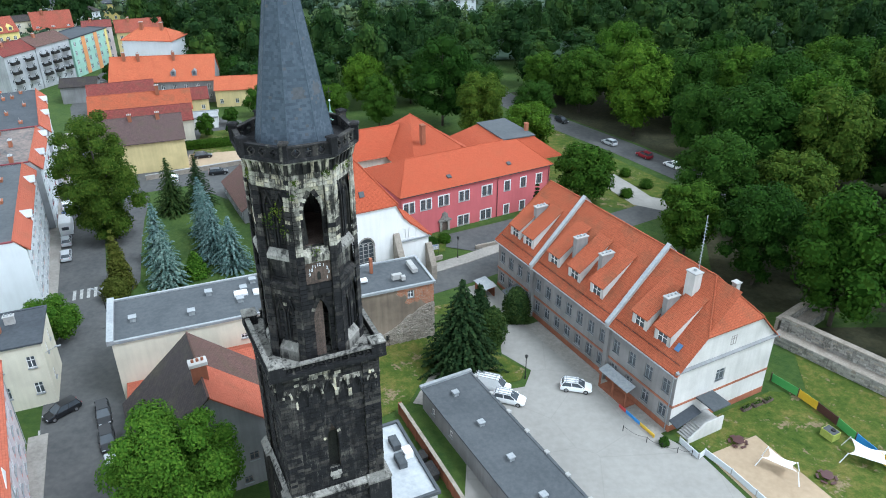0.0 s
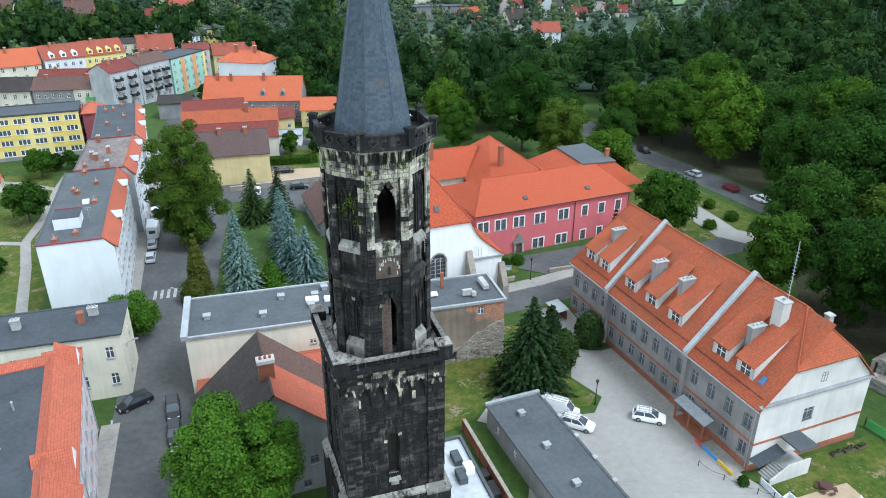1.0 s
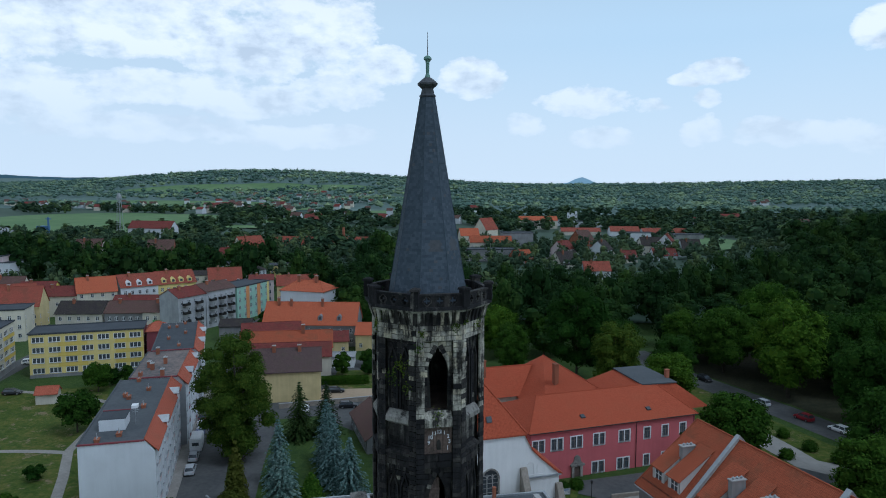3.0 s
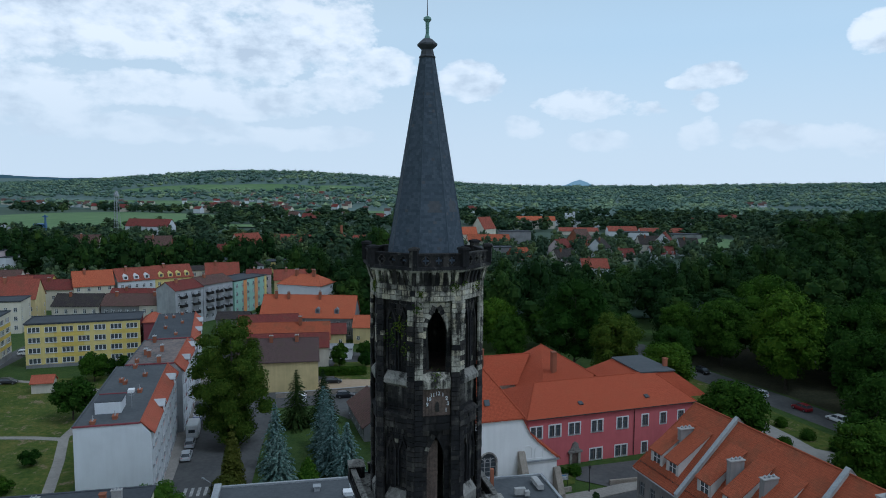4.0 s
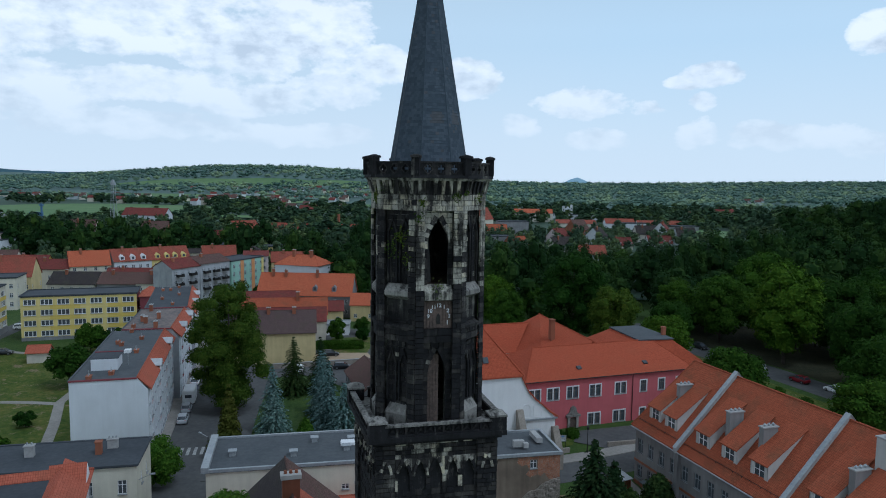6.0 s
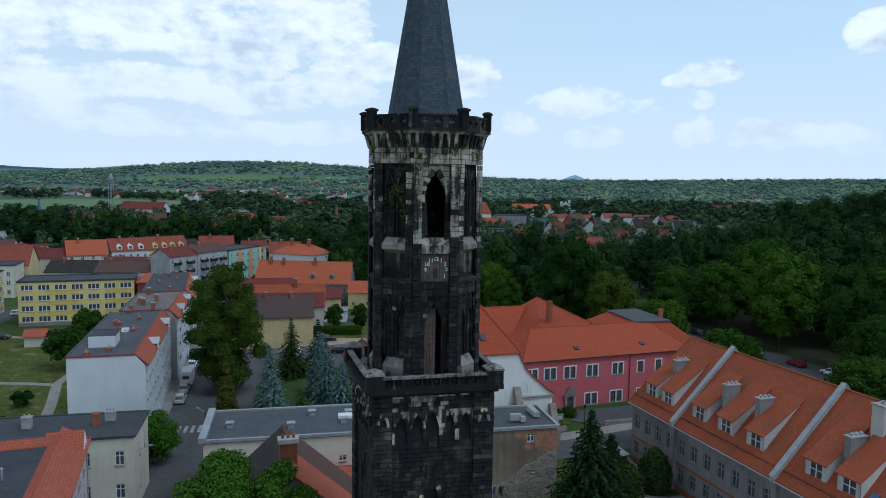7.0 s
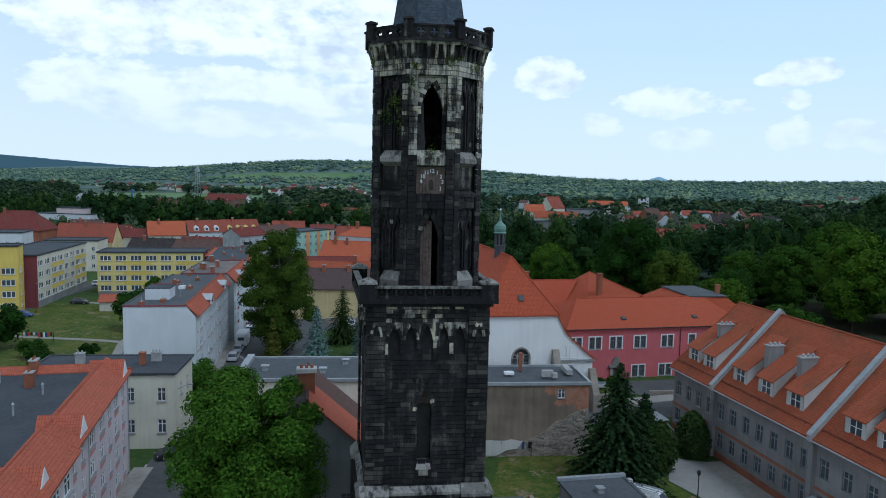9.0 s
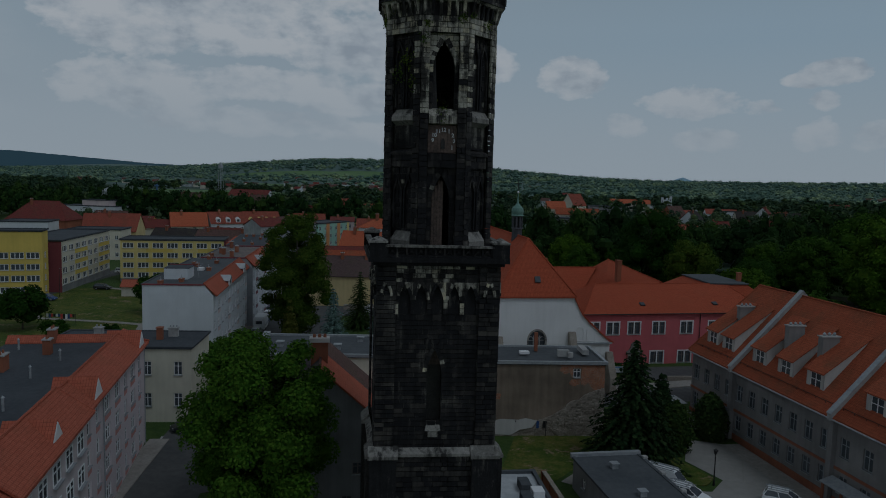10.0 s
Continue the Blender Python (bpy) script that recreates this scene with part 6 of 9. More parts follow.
for x in (18.0, 24.0):
    d = part("dormer", M().xz([(x - 0.7, 8.0), (x + 0.7, 8.0), (x + 0.7, 9.3), (x, 9.9), (x - 0.7, 9.3)], 0.8, 3.2), "grey_wall", tn, "small grey roof dormer")
    part("pane", M().box(x - 0.4, x + 0.4, 0.76, 0.8, 8.3, 9.3), "glass", d)
gable_house("cottage", pose(-74.6, 197.6, 0, 0, 0, 20), 8, 8, 4.2, 6.4, "barn_yellow", {"f": grid_windows(8, 2, (1.2,), 1.0, 1.2)}, "tile_maroon", "small yellow cottage with a dark red roof")
gable_house("cottage", pose(-66.4, 205.0, 0, 0, 0, 10), 12, 8, 5.2, 8.0, "barn_yellow", {"f": grid_windows(12, 3, (1.2,), 1.0, 1.2)}, "tile_orange", "yellow cottage with an orange roof")
flat_house("garage", pose(-69.5, 184.0, 0, 0, 0, 14), 9, 6, 3.0, "white_frame", {}, "white flat-roofed garage beside a hedge", "zinc")
gable_house("white_house", pose(-106.5, 241.5, 0, 0, 0, -6), 17, 12, 12.0, 15.2, "block_white", {}, "tile_orange", "large white house with a low orange roof", hip=(4, 4), chim=((5, 5, 14, 17, 1.0), (12, 5, 14, 17, 1.0)))
flat_house("back_house", pose(-104.0, 226.0, 0, 0, 0, 4), 18, 9, 6.5, "yellow", {"f": grid_windows(18, 5, (3.6,), 1.0, 1.2)}, "yellow house with a flat grey roof", "felt")
gable_house("garage_house", pose(-113.0, 208.0, 0, 0, 0, 18), 10, 8, 5.0, 6.6, "grey_wall", {}, "tile_dark", "grey gabled store house beside the parking")
gable_house("low_house", pose(-46.8, 141.0, 0, 0, 0, -62), 17, 8, 3.0, 5.8, "grey_wall", {"f": grid_windows(17, 5, (0.9,), 0.9, 1.2)}, "tile_brown", "low grey house with a brown roof")


# ---- the tower ----
TOWER = pose(-11.1, 51.0, 0, 0, 0, 24)
OCT_X = 0.02          # the octagon stands a little off the square shaft's middle
R8 = 4.2
A8 = R8 * math.cos(math.pi / 8)
rng = random.Random(7)


def arch_half(z, hw, zs, za):
    """Half width of a pointed opening at height z: springs at zs, apex at za."""
    if z < zs:
        return hw
    if z > za:
        return 0.0
    t = (z - zs) / (za - zs)
    return hw * (1 - t ** 1.7)


def arch_pts(cx, hw, z0, zs, za, n=7):
    right = [(cx + arch_half(zs + (za - zs) * i / n, hw, zs, za), zs + (za - zs) * i / n) for i in range(n)]
    left = [(2 * cx - x, z) for x, z in right[::-1]]
    return [(cx - hw, z0), (cx + hw, z0)] + right + [(cx, za)] + left


class Courses:
    """Cut stone blocks laid in courses, sorted into pale and black ones."""

    def __init__(self):
        self.dark, self.pale, self.grey, self.single = M(), M(), M(), []

    def lay(self, m, x0, x1, z0, z1, y=0.0, hole=None, pale=None, hc=0.38, wb=(0.5, 0.95), proud=0.05, pick=None, worn=0.05):
        z = z0
        while z < z1 - 0.08:
            h = min(hc * rng.uniform(0.85, 1.15), z1 - z)
            if z1 - z - h < 0.12:
                h = z1 - z
            spans = [(x0, x1)]
            if hole:
                c, w = hole(z + h / 2)
                if w > 0:
                    spans = [(x0, c - w), (c + w, x1)]
            for a, b in spans:
                x = a
                while x < b - 0.05:
                    w = rng.uniform(*wb)
                    if b - x - w < 0.28:
                        w = b - x
                    p = rng.uniform(0.015, proud)
                    g = 0.02
                    block = (x + g, x + w - g, y - p, y + 0.12, z + g, z + h - g)
                    wp = m @ Vector((x + w / 2, 0, z + h / 2))
                    lite = pale is not None and 0.45 * rng.random() + 0.55 * (0.5 + 0.85 * noise.noise(wp * 0.7)) < pale(x + w / 2, z + h / 2)
                    if pick and pick(x + w / 2, z + h / 2) and len(self.single) < 290:
                        self.single.append((block, m, lite))
                    else:
                        (self.pale if lite else self.grey if rng.random() < worn else self.dark).add(M().box(*block), m)
                    x += w
            z += h


def voussoirs(cs, m, cx, hw, zs, za, y, t=0.34, n=6, pale=0.5, keep=True):
    """A ring of wedge stones over a pointed opening."""
    for s in (-1, 1):
        pts = []
        for i in range(n + 1):
            z = zs + (za - zs) * i / n
            pts.append(Vector((arch_half(z, hw, zs, za), z)))
        for i in range(n):
            a, b = pts[i], pts[i + 1]
            d = (b - a).normalized()
            nr = Vector((d.y, -d.x)) * t
            q = [a, b, b + nr * (1.25 if i == n - 1 else 1), a + nr]
            tgt = cs.pale if rng.random() < pale else cs.dark
            sub = M().xz([(cx + s * v.x, v.y) for v in q], y - 0.07, y + 0.1)
            tgt.add(sub, m)


def tower():
    tw = thing("tower", TOWER, "black weathered sandstone church tower with a slate spire", "tower")
    cs = Courses()
    mort = M()
    # --- square shaft ---
    sides = [pose(0, 0, 0, 0, 0, 90 * i) for i in range(4)]
    sides[3] = pose(-4.3, -4.3, 0, 0, 0, 2.7) @ pose(4.3, 4.3, 0) @ sides[3]     # the west side runs a little askew
    H0, H1 = 12.0, 25.2
    for i, s in enumerate(sides):
        front = i == 0
        fine = i in (0, 3)
        hc = 0.33 if fine else 0.6
        wb = (0.38, 0.85) if fine else (0.9, 1.5)
        # plinth below the ledge
        cs.lay(s @ pose(0, -4.5, 0), -4.55, 4.55, -0.5, 11.6, 0, None, lambda x, z: 0.02 + 0.12 * (z > 10.6), hc * 1.1, wb, worn=0.4)
        # corner piers
        for a, b in ((-4.3, -2.95), (2.85, 4.3)):
            cs.lay(s @ pose(0, -4.3, 0), a, b, H0, H1, 0, None, lambda x, z: 0.02 + 0.12 * (z > 23.5), hc, wb, worn=0.55 if a < 0 else 0.3)
        # field between the piers, with the window
        hole = (lambda z: (-0.15, arch_half(z, 0.52, 17.6, 19.2) if 13.9 < z < 19.2 else 0)) if fine else None
        cs.lay(s @ pose(0, -4.08, 0), -2.95, 2.85, H0, 21.7, 0, hole, lambda x, z: 0.01, hc, wb)
        # frieze of five blind arches
        cx5 = [-2.35 + 1.15 * k for k in range(5)]
        for k, c in enumerate(cx5):
            cs.dark.add(M().box(c - 0.5, c + 0.5, -4.07, -4.03, 21.7, 23.95), s)
            voussoirs(cs, s @ pose(0, 0, 0), c, 0.40, 22.75, 23.8, -4.28, 0.2, 4, 0.55)
        for k in range(6):
            c = -2.925 + 1.15 * k
            cs.lay(s @ pose(0, -4.2, 0), c - 0.16, c + 0.16, 21.7, 22.8, 0, None, lambda x, z: 0.35, 0.4, (0.3, 0.4))
        cs.lay(s @ pose(0, -4.12, 0), -2.95, 2.85, 23.95, H1, 0, None, lambda x, z: 0.46, 0.3, wb)
        for c in cx5:
            for q in (-1, 1):
                cur = [(c + q * arch_half(22.75 + 1.05 * j / 6, 0.4, 22.75, 23.8), 22.75 + 1.05 * j / 6) for j in range(7)]
                (cs.pale if rng.random() < 0.4 else cs.grey).add(M().xz(cur + [(c, 23.97), (c + q * 0.574, 23.97), (c + q * 0.574, 22.75)], -4.22, -4.02), s)
        for c in (-3.62, 3.58):
            voussoirs(cs, s, c, 0.28, 23.0, 23.9, -4.38, 0.18, 4, 0.6)
        mort.add(M().wall(-4.2, 4.2, -0.6, H1, [(-0.65, 0.4, 13.9, 19.3)] if fine else (), 0.7, -4.04), s)
        if fine:
            voussoirs(cs, s, -0.15, 0.52, 17.6, 19.2, -4.12, 0.3, 6, 0.15)
            sp = M()
            for q in (-1, 1):
                pts = [(-0.15 + q * arch_half(17.6 + 1.6 * j / 6, 0.52, 17.6, 19.2), 17.6 + 1.6 * j / 6) for j in range(7)]
                sp.xz(pts + [(-0.15 + q * 0.6, 19.35), (-0.15 + q * 0.6, 17.6)], -4.02, -3.6)
            mort.add(sp, s)
            for q in (-1, 1):
                cs.dark.add(M().xz([(-0.15 + q * 0.1, 19.4), (-0.15 + q * 0.42, 19.25), (-0.15 + q * 0.75, 19.95), (-0.15 + q * 0.5, 20.05)], -4.2, -4.0), s)
    part("mortar_core", mort, "mortar", tw)
    fw = part("window", M().xz(arch_pts(-0.15, 0.5, 13.95, 17.6, 19.15), -3.5, -3.44), "iron", tw, "dark boarded lancet window")
    part("board", M().xz(arch_pts(-0.15, 0.46, 18.0, 18.0, 19.05), -3.62, -3.5), "old_wood", fw)
    part("window_sill", M().prism([(-0.7, -4.3, 13.35), (0.4, -4.3, 13.35), (0.3, -4.0, 13.95), (-0.6, -4.0, 13.95)], (0, 0.3, 0)).box(-0.5, 0.2, -4.26, -4.05, 12.9, 13.35), "worn_stone", fw, "pale sloping stone sill")
    for i, s in enumerate(sides):
        l = M().add(M().yz([(-4.64, 11.6), (-4.64, 11.8), (-4.25, 12.15), (-4.25, 11.6)], -4.6, 4.6), s)
        for a in (-3.65, 3.6):
            l.add(M().yz([(-4.92, 11.5), (-4.92, 11.72), (-4.32, 12.3), (-4.32, 11.5)], a - 1.05, a + 1.05), s)
        part("ledge", l, "worn_stone", tw, "weathered sloping stone ledge")
        b = M()
        for a in (-3.65, 3.6):
            b.box(a - 0.95, a + 0.95, -4.85, -4.5, -0.5, 11.5)
        part("buttress_base", M().add(b, s), "black_stone", tw)
    # --- gallery ---
    part("gallery_slab", M().xy([(-4.55, -4.55), (4.55, -4.55), (4.55, 4.55), (-5.0, 4.55)], 25.15, 25.4).xy([(-4.86, -4.85), (4.85, -4.85), (4.85, 4.85), (-5.32, 4.85)], 25.4, 25.75), "black_stone", tw, "dark stone gallery slab")
    part("gallery_floor", M().xy([(-4.4, -4.4), (4.4, -4.4), (4.4, 4.4), (-4.85, 4.4)], 25.75, 25.8), "worn_stone", tw, "grey stone gallery floor")
    for i, s in enumerate(sides):
        cells = 11
        p = M().box(-3.7, 3.7, -4.56, -4.48, 25.76, 26.46)          # dark back of the tracery
        p.box(-3.7, 3.7, -4.74, -4.46, 25.76, 25.9)
        st = 7.2 / cells
        for k in range(cells + 1):
            c = -3.6 + st * k
            p.box(c - 0.06, c + 0.06, -4.76, -4.5, 25.9, 26.44)
        for k in range(cells):
            c = -3.6 + st * (k + 0.5)
            for q in (-1, 1):
                p.xz([(c - q * 0.25 - 0.05, 25.9), (c - q * 0.25 + 0.05, 25.9), (c + q * 0.25 + 0.05, 26.44), (c + q * 0.25 - 0.05, 26.44)][::q], -4.68, -4.55)
            p.add(M().frust(0.09, -0.06, 0.09, 0.06, 6), pose(c, -4.66, 26.17, 90))
        par = part("parapet", M().add(p, s), "black_stone", tw, "black stone parapet with crossed tracery")
        part("coping", M().add(M().box(-3.75, 3.75, -4.82, -4.42, 26.44, 26.6), s), "worn_stone", par)
    for sx in (-1, 1):
        for sy in (-1, 1):
            px, py = sx * 4.22 - (0.47 if (sx, sy) == (-1, 1) else 0.0), sy * 4.22
            po = part("corner_post", M().box(px - 0.6, px + 0.6, py - 0.6, py + 0.6, 25.7, 26.72), "black_stone", tw)
            part("post_cap", M().frust(0.92, 26.72, 0.9, 26.84, 4, px, py, math.pi / 4).frust(0.84, 26.84, 0.16, 27.12, 4, px, py, math.pi / 4), "worn_stone", po, "pale worn stone cap")
    # --- octagon ---
    side8 = R8 * 2 * math.sin(math.pi / 8)
    hs = side8 / 2
    core = M()
    O = pose(OCT_X, 0, 0)
    pw = 1.0
    for i in range(8):
        s = O @ pose(0, 0, 0, 0, 0, 45 * i)
        front, open_face = i == 0, i == 0
        fine = i in (0, 7, 1, 6)
        hc, wb = (0.36, (0.3, 0.6)) if fine else (0.6, (0.5, 0.9))
        share = (1.0, 0.8, 0.6, 0.5, 0.5, 0.5, 0.5, 0.55)[i]
        low = lambda x, z: (0.16 if x > 0 and i == 0 else 0.05) if z < 35 else min(1.0, 0.30 + max(0, z - 35.6) * 0.27) * (share if not (i == 7 and x < 0) else 0.25)
        pick = (lambda x, z: True) if front else ((lambda x, z: z > 38.5) if i == 7 else None)
        # piers at the corners
        for a, b in ((-hs, -pw), (pw, hs)):
            cs.lay(s @ pose(0, -A8, 0), a, b, 25.8, 41.0, 0, None, low, hc, wb, 0.06, pick, 0.3)
        cs.lay(s @ pose(0, -A8, 0), -hs, hs, 41.0, 42.1, 0, None, lambda x, z: 1.0 if i in (0, 1, 2) else 0.75, 0.37, (0.45, 0.8), 0.05, pick)
        # fields, set back
        yb = -A8 + 0.38
        if open_face:
            hole_u = lambda z: (0.0, arch_half(z, 0.72, 38.9, 40.5) if 35.9 < z < 40.5 else 0)
            hole_l = lambda z: (0.0, arch_half(z, 0.62, 29.8, 31.4) if z < 31.4 else 0)
        else:
            hole_u = hole_l = None
        cs.lay(s @ pose(0, yb, 0), -pw, pw, 35.9, 41.0, 0, hole_u, lambda x, z: 0.75 if (front and z > 38.5) else 0.12, hc, wb)
        cs.lay(s @ pose(0, yb, 0), -pw, pw, 25.8, 31.9, 0, hole_l, lambda x, z: 0.06, hc, wb)
        if not open_face or not front:
            cs.lay(s @ pose(0, yb + 0.1, 0), -pw, pw, 32.9, 35.1, 0, None, lambda x, z: 0.08, hc, wb)
        cs.lay(s @ pose(0, -A8 + 0.12, 0), -pw, pw, 31.9, 32.9, 0, None, lambda x, z: 0.05, 0.5, (0.8, 1.1))
        core.add(M().wall(-hs + 0.05, hs - 0.05, 25.7, 42.2, [(-0.8, 0.8, 35.9, 40.6), (-0.66, 0.66, 25.9, 31.5)] if open_face else (), 0.5, yb + 0.06), s)
        if open_face:
            for hw, z1, zs, za in ((0.72, 40.6, 38.9, 40.5), (0.62, 31.5, 29.8, 31.4)):
                voussoirs(cs, s, 0, hw, zs, za, yb, 0.3, 6, 0.6 if (z1 > 35 and front) else 0.1)
                for q in (-1, 1):
                    pts = [(q * arch_half(zs + (za - zs) * j / 6, hw, zs, za), zs + (za - zs) * j / 6) for j in range(7)]
                    core.add(M().xz(pts + [(q * (hw + 0.1), za + 0.1), (q * (hw + 0.1), zs)], yb + 0.04, yb + 0.5), s)
        else:
            # blind tracery: slim mullions and pointed heads
            trs = []
            for z0, z1 in ((36.0, 40.4), (27.6, 31.2)):
                tr = M()
                trs.append(tr)
                for c in (-0.5, 0.5):
                    tr.box(c - 0.42, c - 0.30, yb - 0.2, yb + 0.05, z0, z1 - 0.9).box(c + 0.30, c + 0.42, yb - 0.2, yb + 0.05, z0, z1 - 0.9)
                    for q in (-1, 1):
                        tr.xz([(c + q * 0.42, z1 - 0.9), (c + q * 0.3, z1 - 0.9), (c, z1 - 0.15), (c, z1 + 0.15)], yb - 0.2, yb + 0.05)
            trs.append(M().xz([(-0.75, 33.2), (0.75, 33.2), (0.75, 33.35), (-0.75, 33.35)], yb - 0.1, yb + 0.1))
            for tr in trs:
                part("blind_tracery", M().add(tr, s), "black_stone", tw)
        # sills
        sill = M().yz([(-A8 - 0.05, 35.1 if i else 34.9), (-A8 - 0.05, 35.4), (yb + 0.05, 35.95), (yb + 0.05, 34.8)], -pw + 0.03, pw - 0.03)
        part("sill", M().add(sill, s), "pale_stone" if i == 0 else "worn_stone", tw, "pale sloping stone sill")
        if not open_face:
            sl2 = M().prism([(-pw + 0.1, -A8 - 0.05, 26.75), (pw - 0.1, -A8 - 0.05, 26.75), (0.7, yb, 27.45), (-0.7, yb, 27.45)], (0, 0.12, 0)).box(-pw + 0.1, pw - 0.1, -A8 - 0.02, yb, 25.8, 26.75)
            part("foot_sill", M().add(sl2, s), "worn_stone", tw, "pale broken sill stone")
            part("sill", M().add(M().yz([(-A8 - 0.02, 32.75), (-A8 - 0.02, 32.95), (yb + 0.1, 33.2), (yb + 0.1, 32.75)], -pw, pw), s), "black_stone", tw)
        # corbels and cornice
        n = 6
        for k in range(n + 1):
            c = -hs + side8 * k / n
            if k == n:
                continue
            co = M().yz([(-A8, 42.1), (-A8 - 0.1, 42.15), (-A8 - 0.36, 43.05), (-A8, 43.05)], c + 0.08, c + 0.30)
            (cs.pale if rng.random() < 0.7 else cs.dark).add(co, s)
        core.add(M().box(-hs, hs, -A8 - 0.03, -A8 + 0.4, 42.1, 43.1), s)
    part("octagon_core", core, "mortar", tw)
    part("blocks", cs.dark, "black_stone", tw, "black weathered stone blocks")["kind"] = "stuff"
    part("grey_blocks", cs.grey, "grey_stone", tw, "grey worn stone blocks")["kind"] = "stuff"
    part("pale_blocks", cs.pale, "pale_stone", tw, "pale patches of cleaner stone blocks")["kind"] = "stuff"
    part("belfry_floor", M().frust(3.5, 35.6, 3.5, 35.8, 8, OCT_X, 0, math.pi / 8), "old_wood", tw)
    part("belfry_ceiling", M().frust(3.5, 41.8, 3.5, 42.0, 8, OCT_X, 0, math.pi / 8), "old_wood", tw)
    ct = math.cos(math.pi / 8)
    part("cornice", M().frust((A8 + 0.34) / ct, 43.02, (A8 + 0.44) / ct, 43.2, 8, OCT_X, 0, math.pi / 8), "pale_stone", tw, "pale moulded stone cornice under a black edge")
    part("cornice", M().frust((A8 + 0.53) / ct, 43.2, (A8 + 0.48) / ct, 43.42, 8, OCT_X, 0, math.pi / 8), "black_stone", tw, "black moulded edge of the cornice")
    hp = (A8 + 0.34) * math.tan(math.pi / 8)
    yo = -(A8 + 0.34)
    for i in range(8):
        s = O @ pose(0, 0, 0, 0, 0, 45 * i)
        holes = []
        for k in (-1, 0, 1):
            c = k * hp * 0.52
            holes += [(c - 0.07, c + 0.07, 43.58, 44.08), (c - 0.24, c + 0.24, 43.75, 43.91)]
        w = M().wall(-hp, hp, 43.4, 44.2, holes, 0.26, yo)
        w.add(M().wall(-hp, hp, 43.4, 44.2, [(-h[1], -h[0], h[2], h[3]) for h in holes], 0.0, -yo - 0.26), pose(0, 0, 0, 0, 0, 180))
        w.box(-hp, hp, yo, yo + 0.26, 44.2, 44.202)
        par = part("parapet", M().add(w, s), "black_stone", tw, "black parapet pierced by crosses")
        part("coping", M().add(M().box(-hp, hp, yo - 0.06, yo + 0.32, 44.2, 44.32), s), "black_stone", par)
        for k in (-1, 0, 1):
            c, q, n_ = k * hp * 0.52, M(), 36
            for b_ in range(n_):
                u = 2 * math.pi * b_ / n_
                ro = 0.19 + 0.1 * abs(math.cos(2 * u)) ** 0.7
                for rad, yy in ((ro + 0.04, yo - 0.03), (ro, yo - 0.03), (ro, yo + 0.06), (ro + 0.04, yo + 0.06)):
                    q.v.append((c + rad * math.cos(u), yy, 43.83 + rad * math.sin(u)))
                for e_ in range(4):
                    a_, d_ = b_ * 4, ((b_ + 1) % n_) * 4
                    q.f.append((a_ + e_, d_ + e_, d_ + (e_ + 1) % 4, a_ + (e_ + 1) % 4))
                    q.m.append(0)
            part("trefoil", M().add(q, s), "grey_stone", par, "worn grey rim of a trefoil opening")
        a = math.pi / 8 + i * math.pi / 4
        rp = (A8 + 0.28) / ct
        px, py = OCT_X + rp * math.cos(a), rp * math.sin(a)
        po = part("corner_post", M().frust(0.38, 43.4, 0.38, 44.55, 4, px, py, a + math.pi / 4), "black_stone", tw)
        part("post_cap", M().frust(0.5, 44.55, 0.46, 44.7, 4, px, py, a + math.pi / 4).frust(0.46, 44.7, 0.1, 44.8, 4, px, py, a + math.pi / 4), "black_stone", po)
    # --- clock, louvres and door on the front ---
    F = O @ pose(0, -A8, 0)
    yb = 0.38
    bd = []
    rr = random.Random(3)
    for k in range(9):
        x = -pw + 2 * pw * k / 9
        bd.append(M().box(x + 0.01, x + 2 * pw / 9 - 0.01, yb - 0.14 + rr.uniform(0, 0.02), yb - 0.06, 32.9 + rr.uniform(0, 0.12), 34.8))
    dial = part("clock_dial", M().add(M().box(-pw, pw, yb - 0.06, yb - 0.02, 32.9, 34.8), F), "old_wood", tw, "weathered wooden clock board with white numerals")
    for b in bd:
        part("plank", M().add(b, F), "old_wood", dial)
    part("spindle_hole", M().add(M().xz(arch_pts(0.05, 0.14, 33.2, 33.7, 33.95), yb - 0.17, yb - 0.13), F), "iron", dial)
    for k, txt in enumerate(("12", "1", "2", "3")):
        numeral(dial, F, txt, radians(90 - 30 * k), yb)
    for k, txt in enumerate(("11", "10", "9")):
        numeral(dial, F, txt, radians(120 + 30 * k), yb)
    part("hand_stub", M().add(M().box(0.66, 0.71, yb - 0.18, yb - 0.15, 33.15, 33.45), F), "dial_white", dial)
    door = M()
    for k in range(6):
        x = -0.6 + 1.2 * k / 6
        top = 29.7 + 1.4 * (1 - (abs(x + 0.1) / 0.62) ** 1.6)
        if k < 4:
            door.box(x + 0.01, x + 0.19, yb + 0.25, yb + 0.32, 25.9, top)
    for z in (28.6, 30.1):
        door.box(-0.6, 0.2, yb + 0.2, yb + 0.26, z, z + 0.14)
    part("door", M().add(door, F), "old_wood", tw, "half open plank door of grey wood")
    part("louvre", M().add(M().prism([(-0.7, yb + 0.5, 36.0), (-0.35, yb + 0.6, 36.0), (-0.55, yb + 0.6, 39.6), (-0.7, yb + 0.5, 39.6)], (0, 0.05, 0)), F), "iron", tw)
    # --- spire ---
    za, zb, ra, rb = 43.4, 57.9, 2.95, 0.52
    part("spire_core", M().frust(ra - 0.06, za, rb - 0.06, zb, 8, OCT_X, 0, math.pi / 8), "slate_old", tw)
    sl, old = M(), M()
    r2 = random.Random(11)
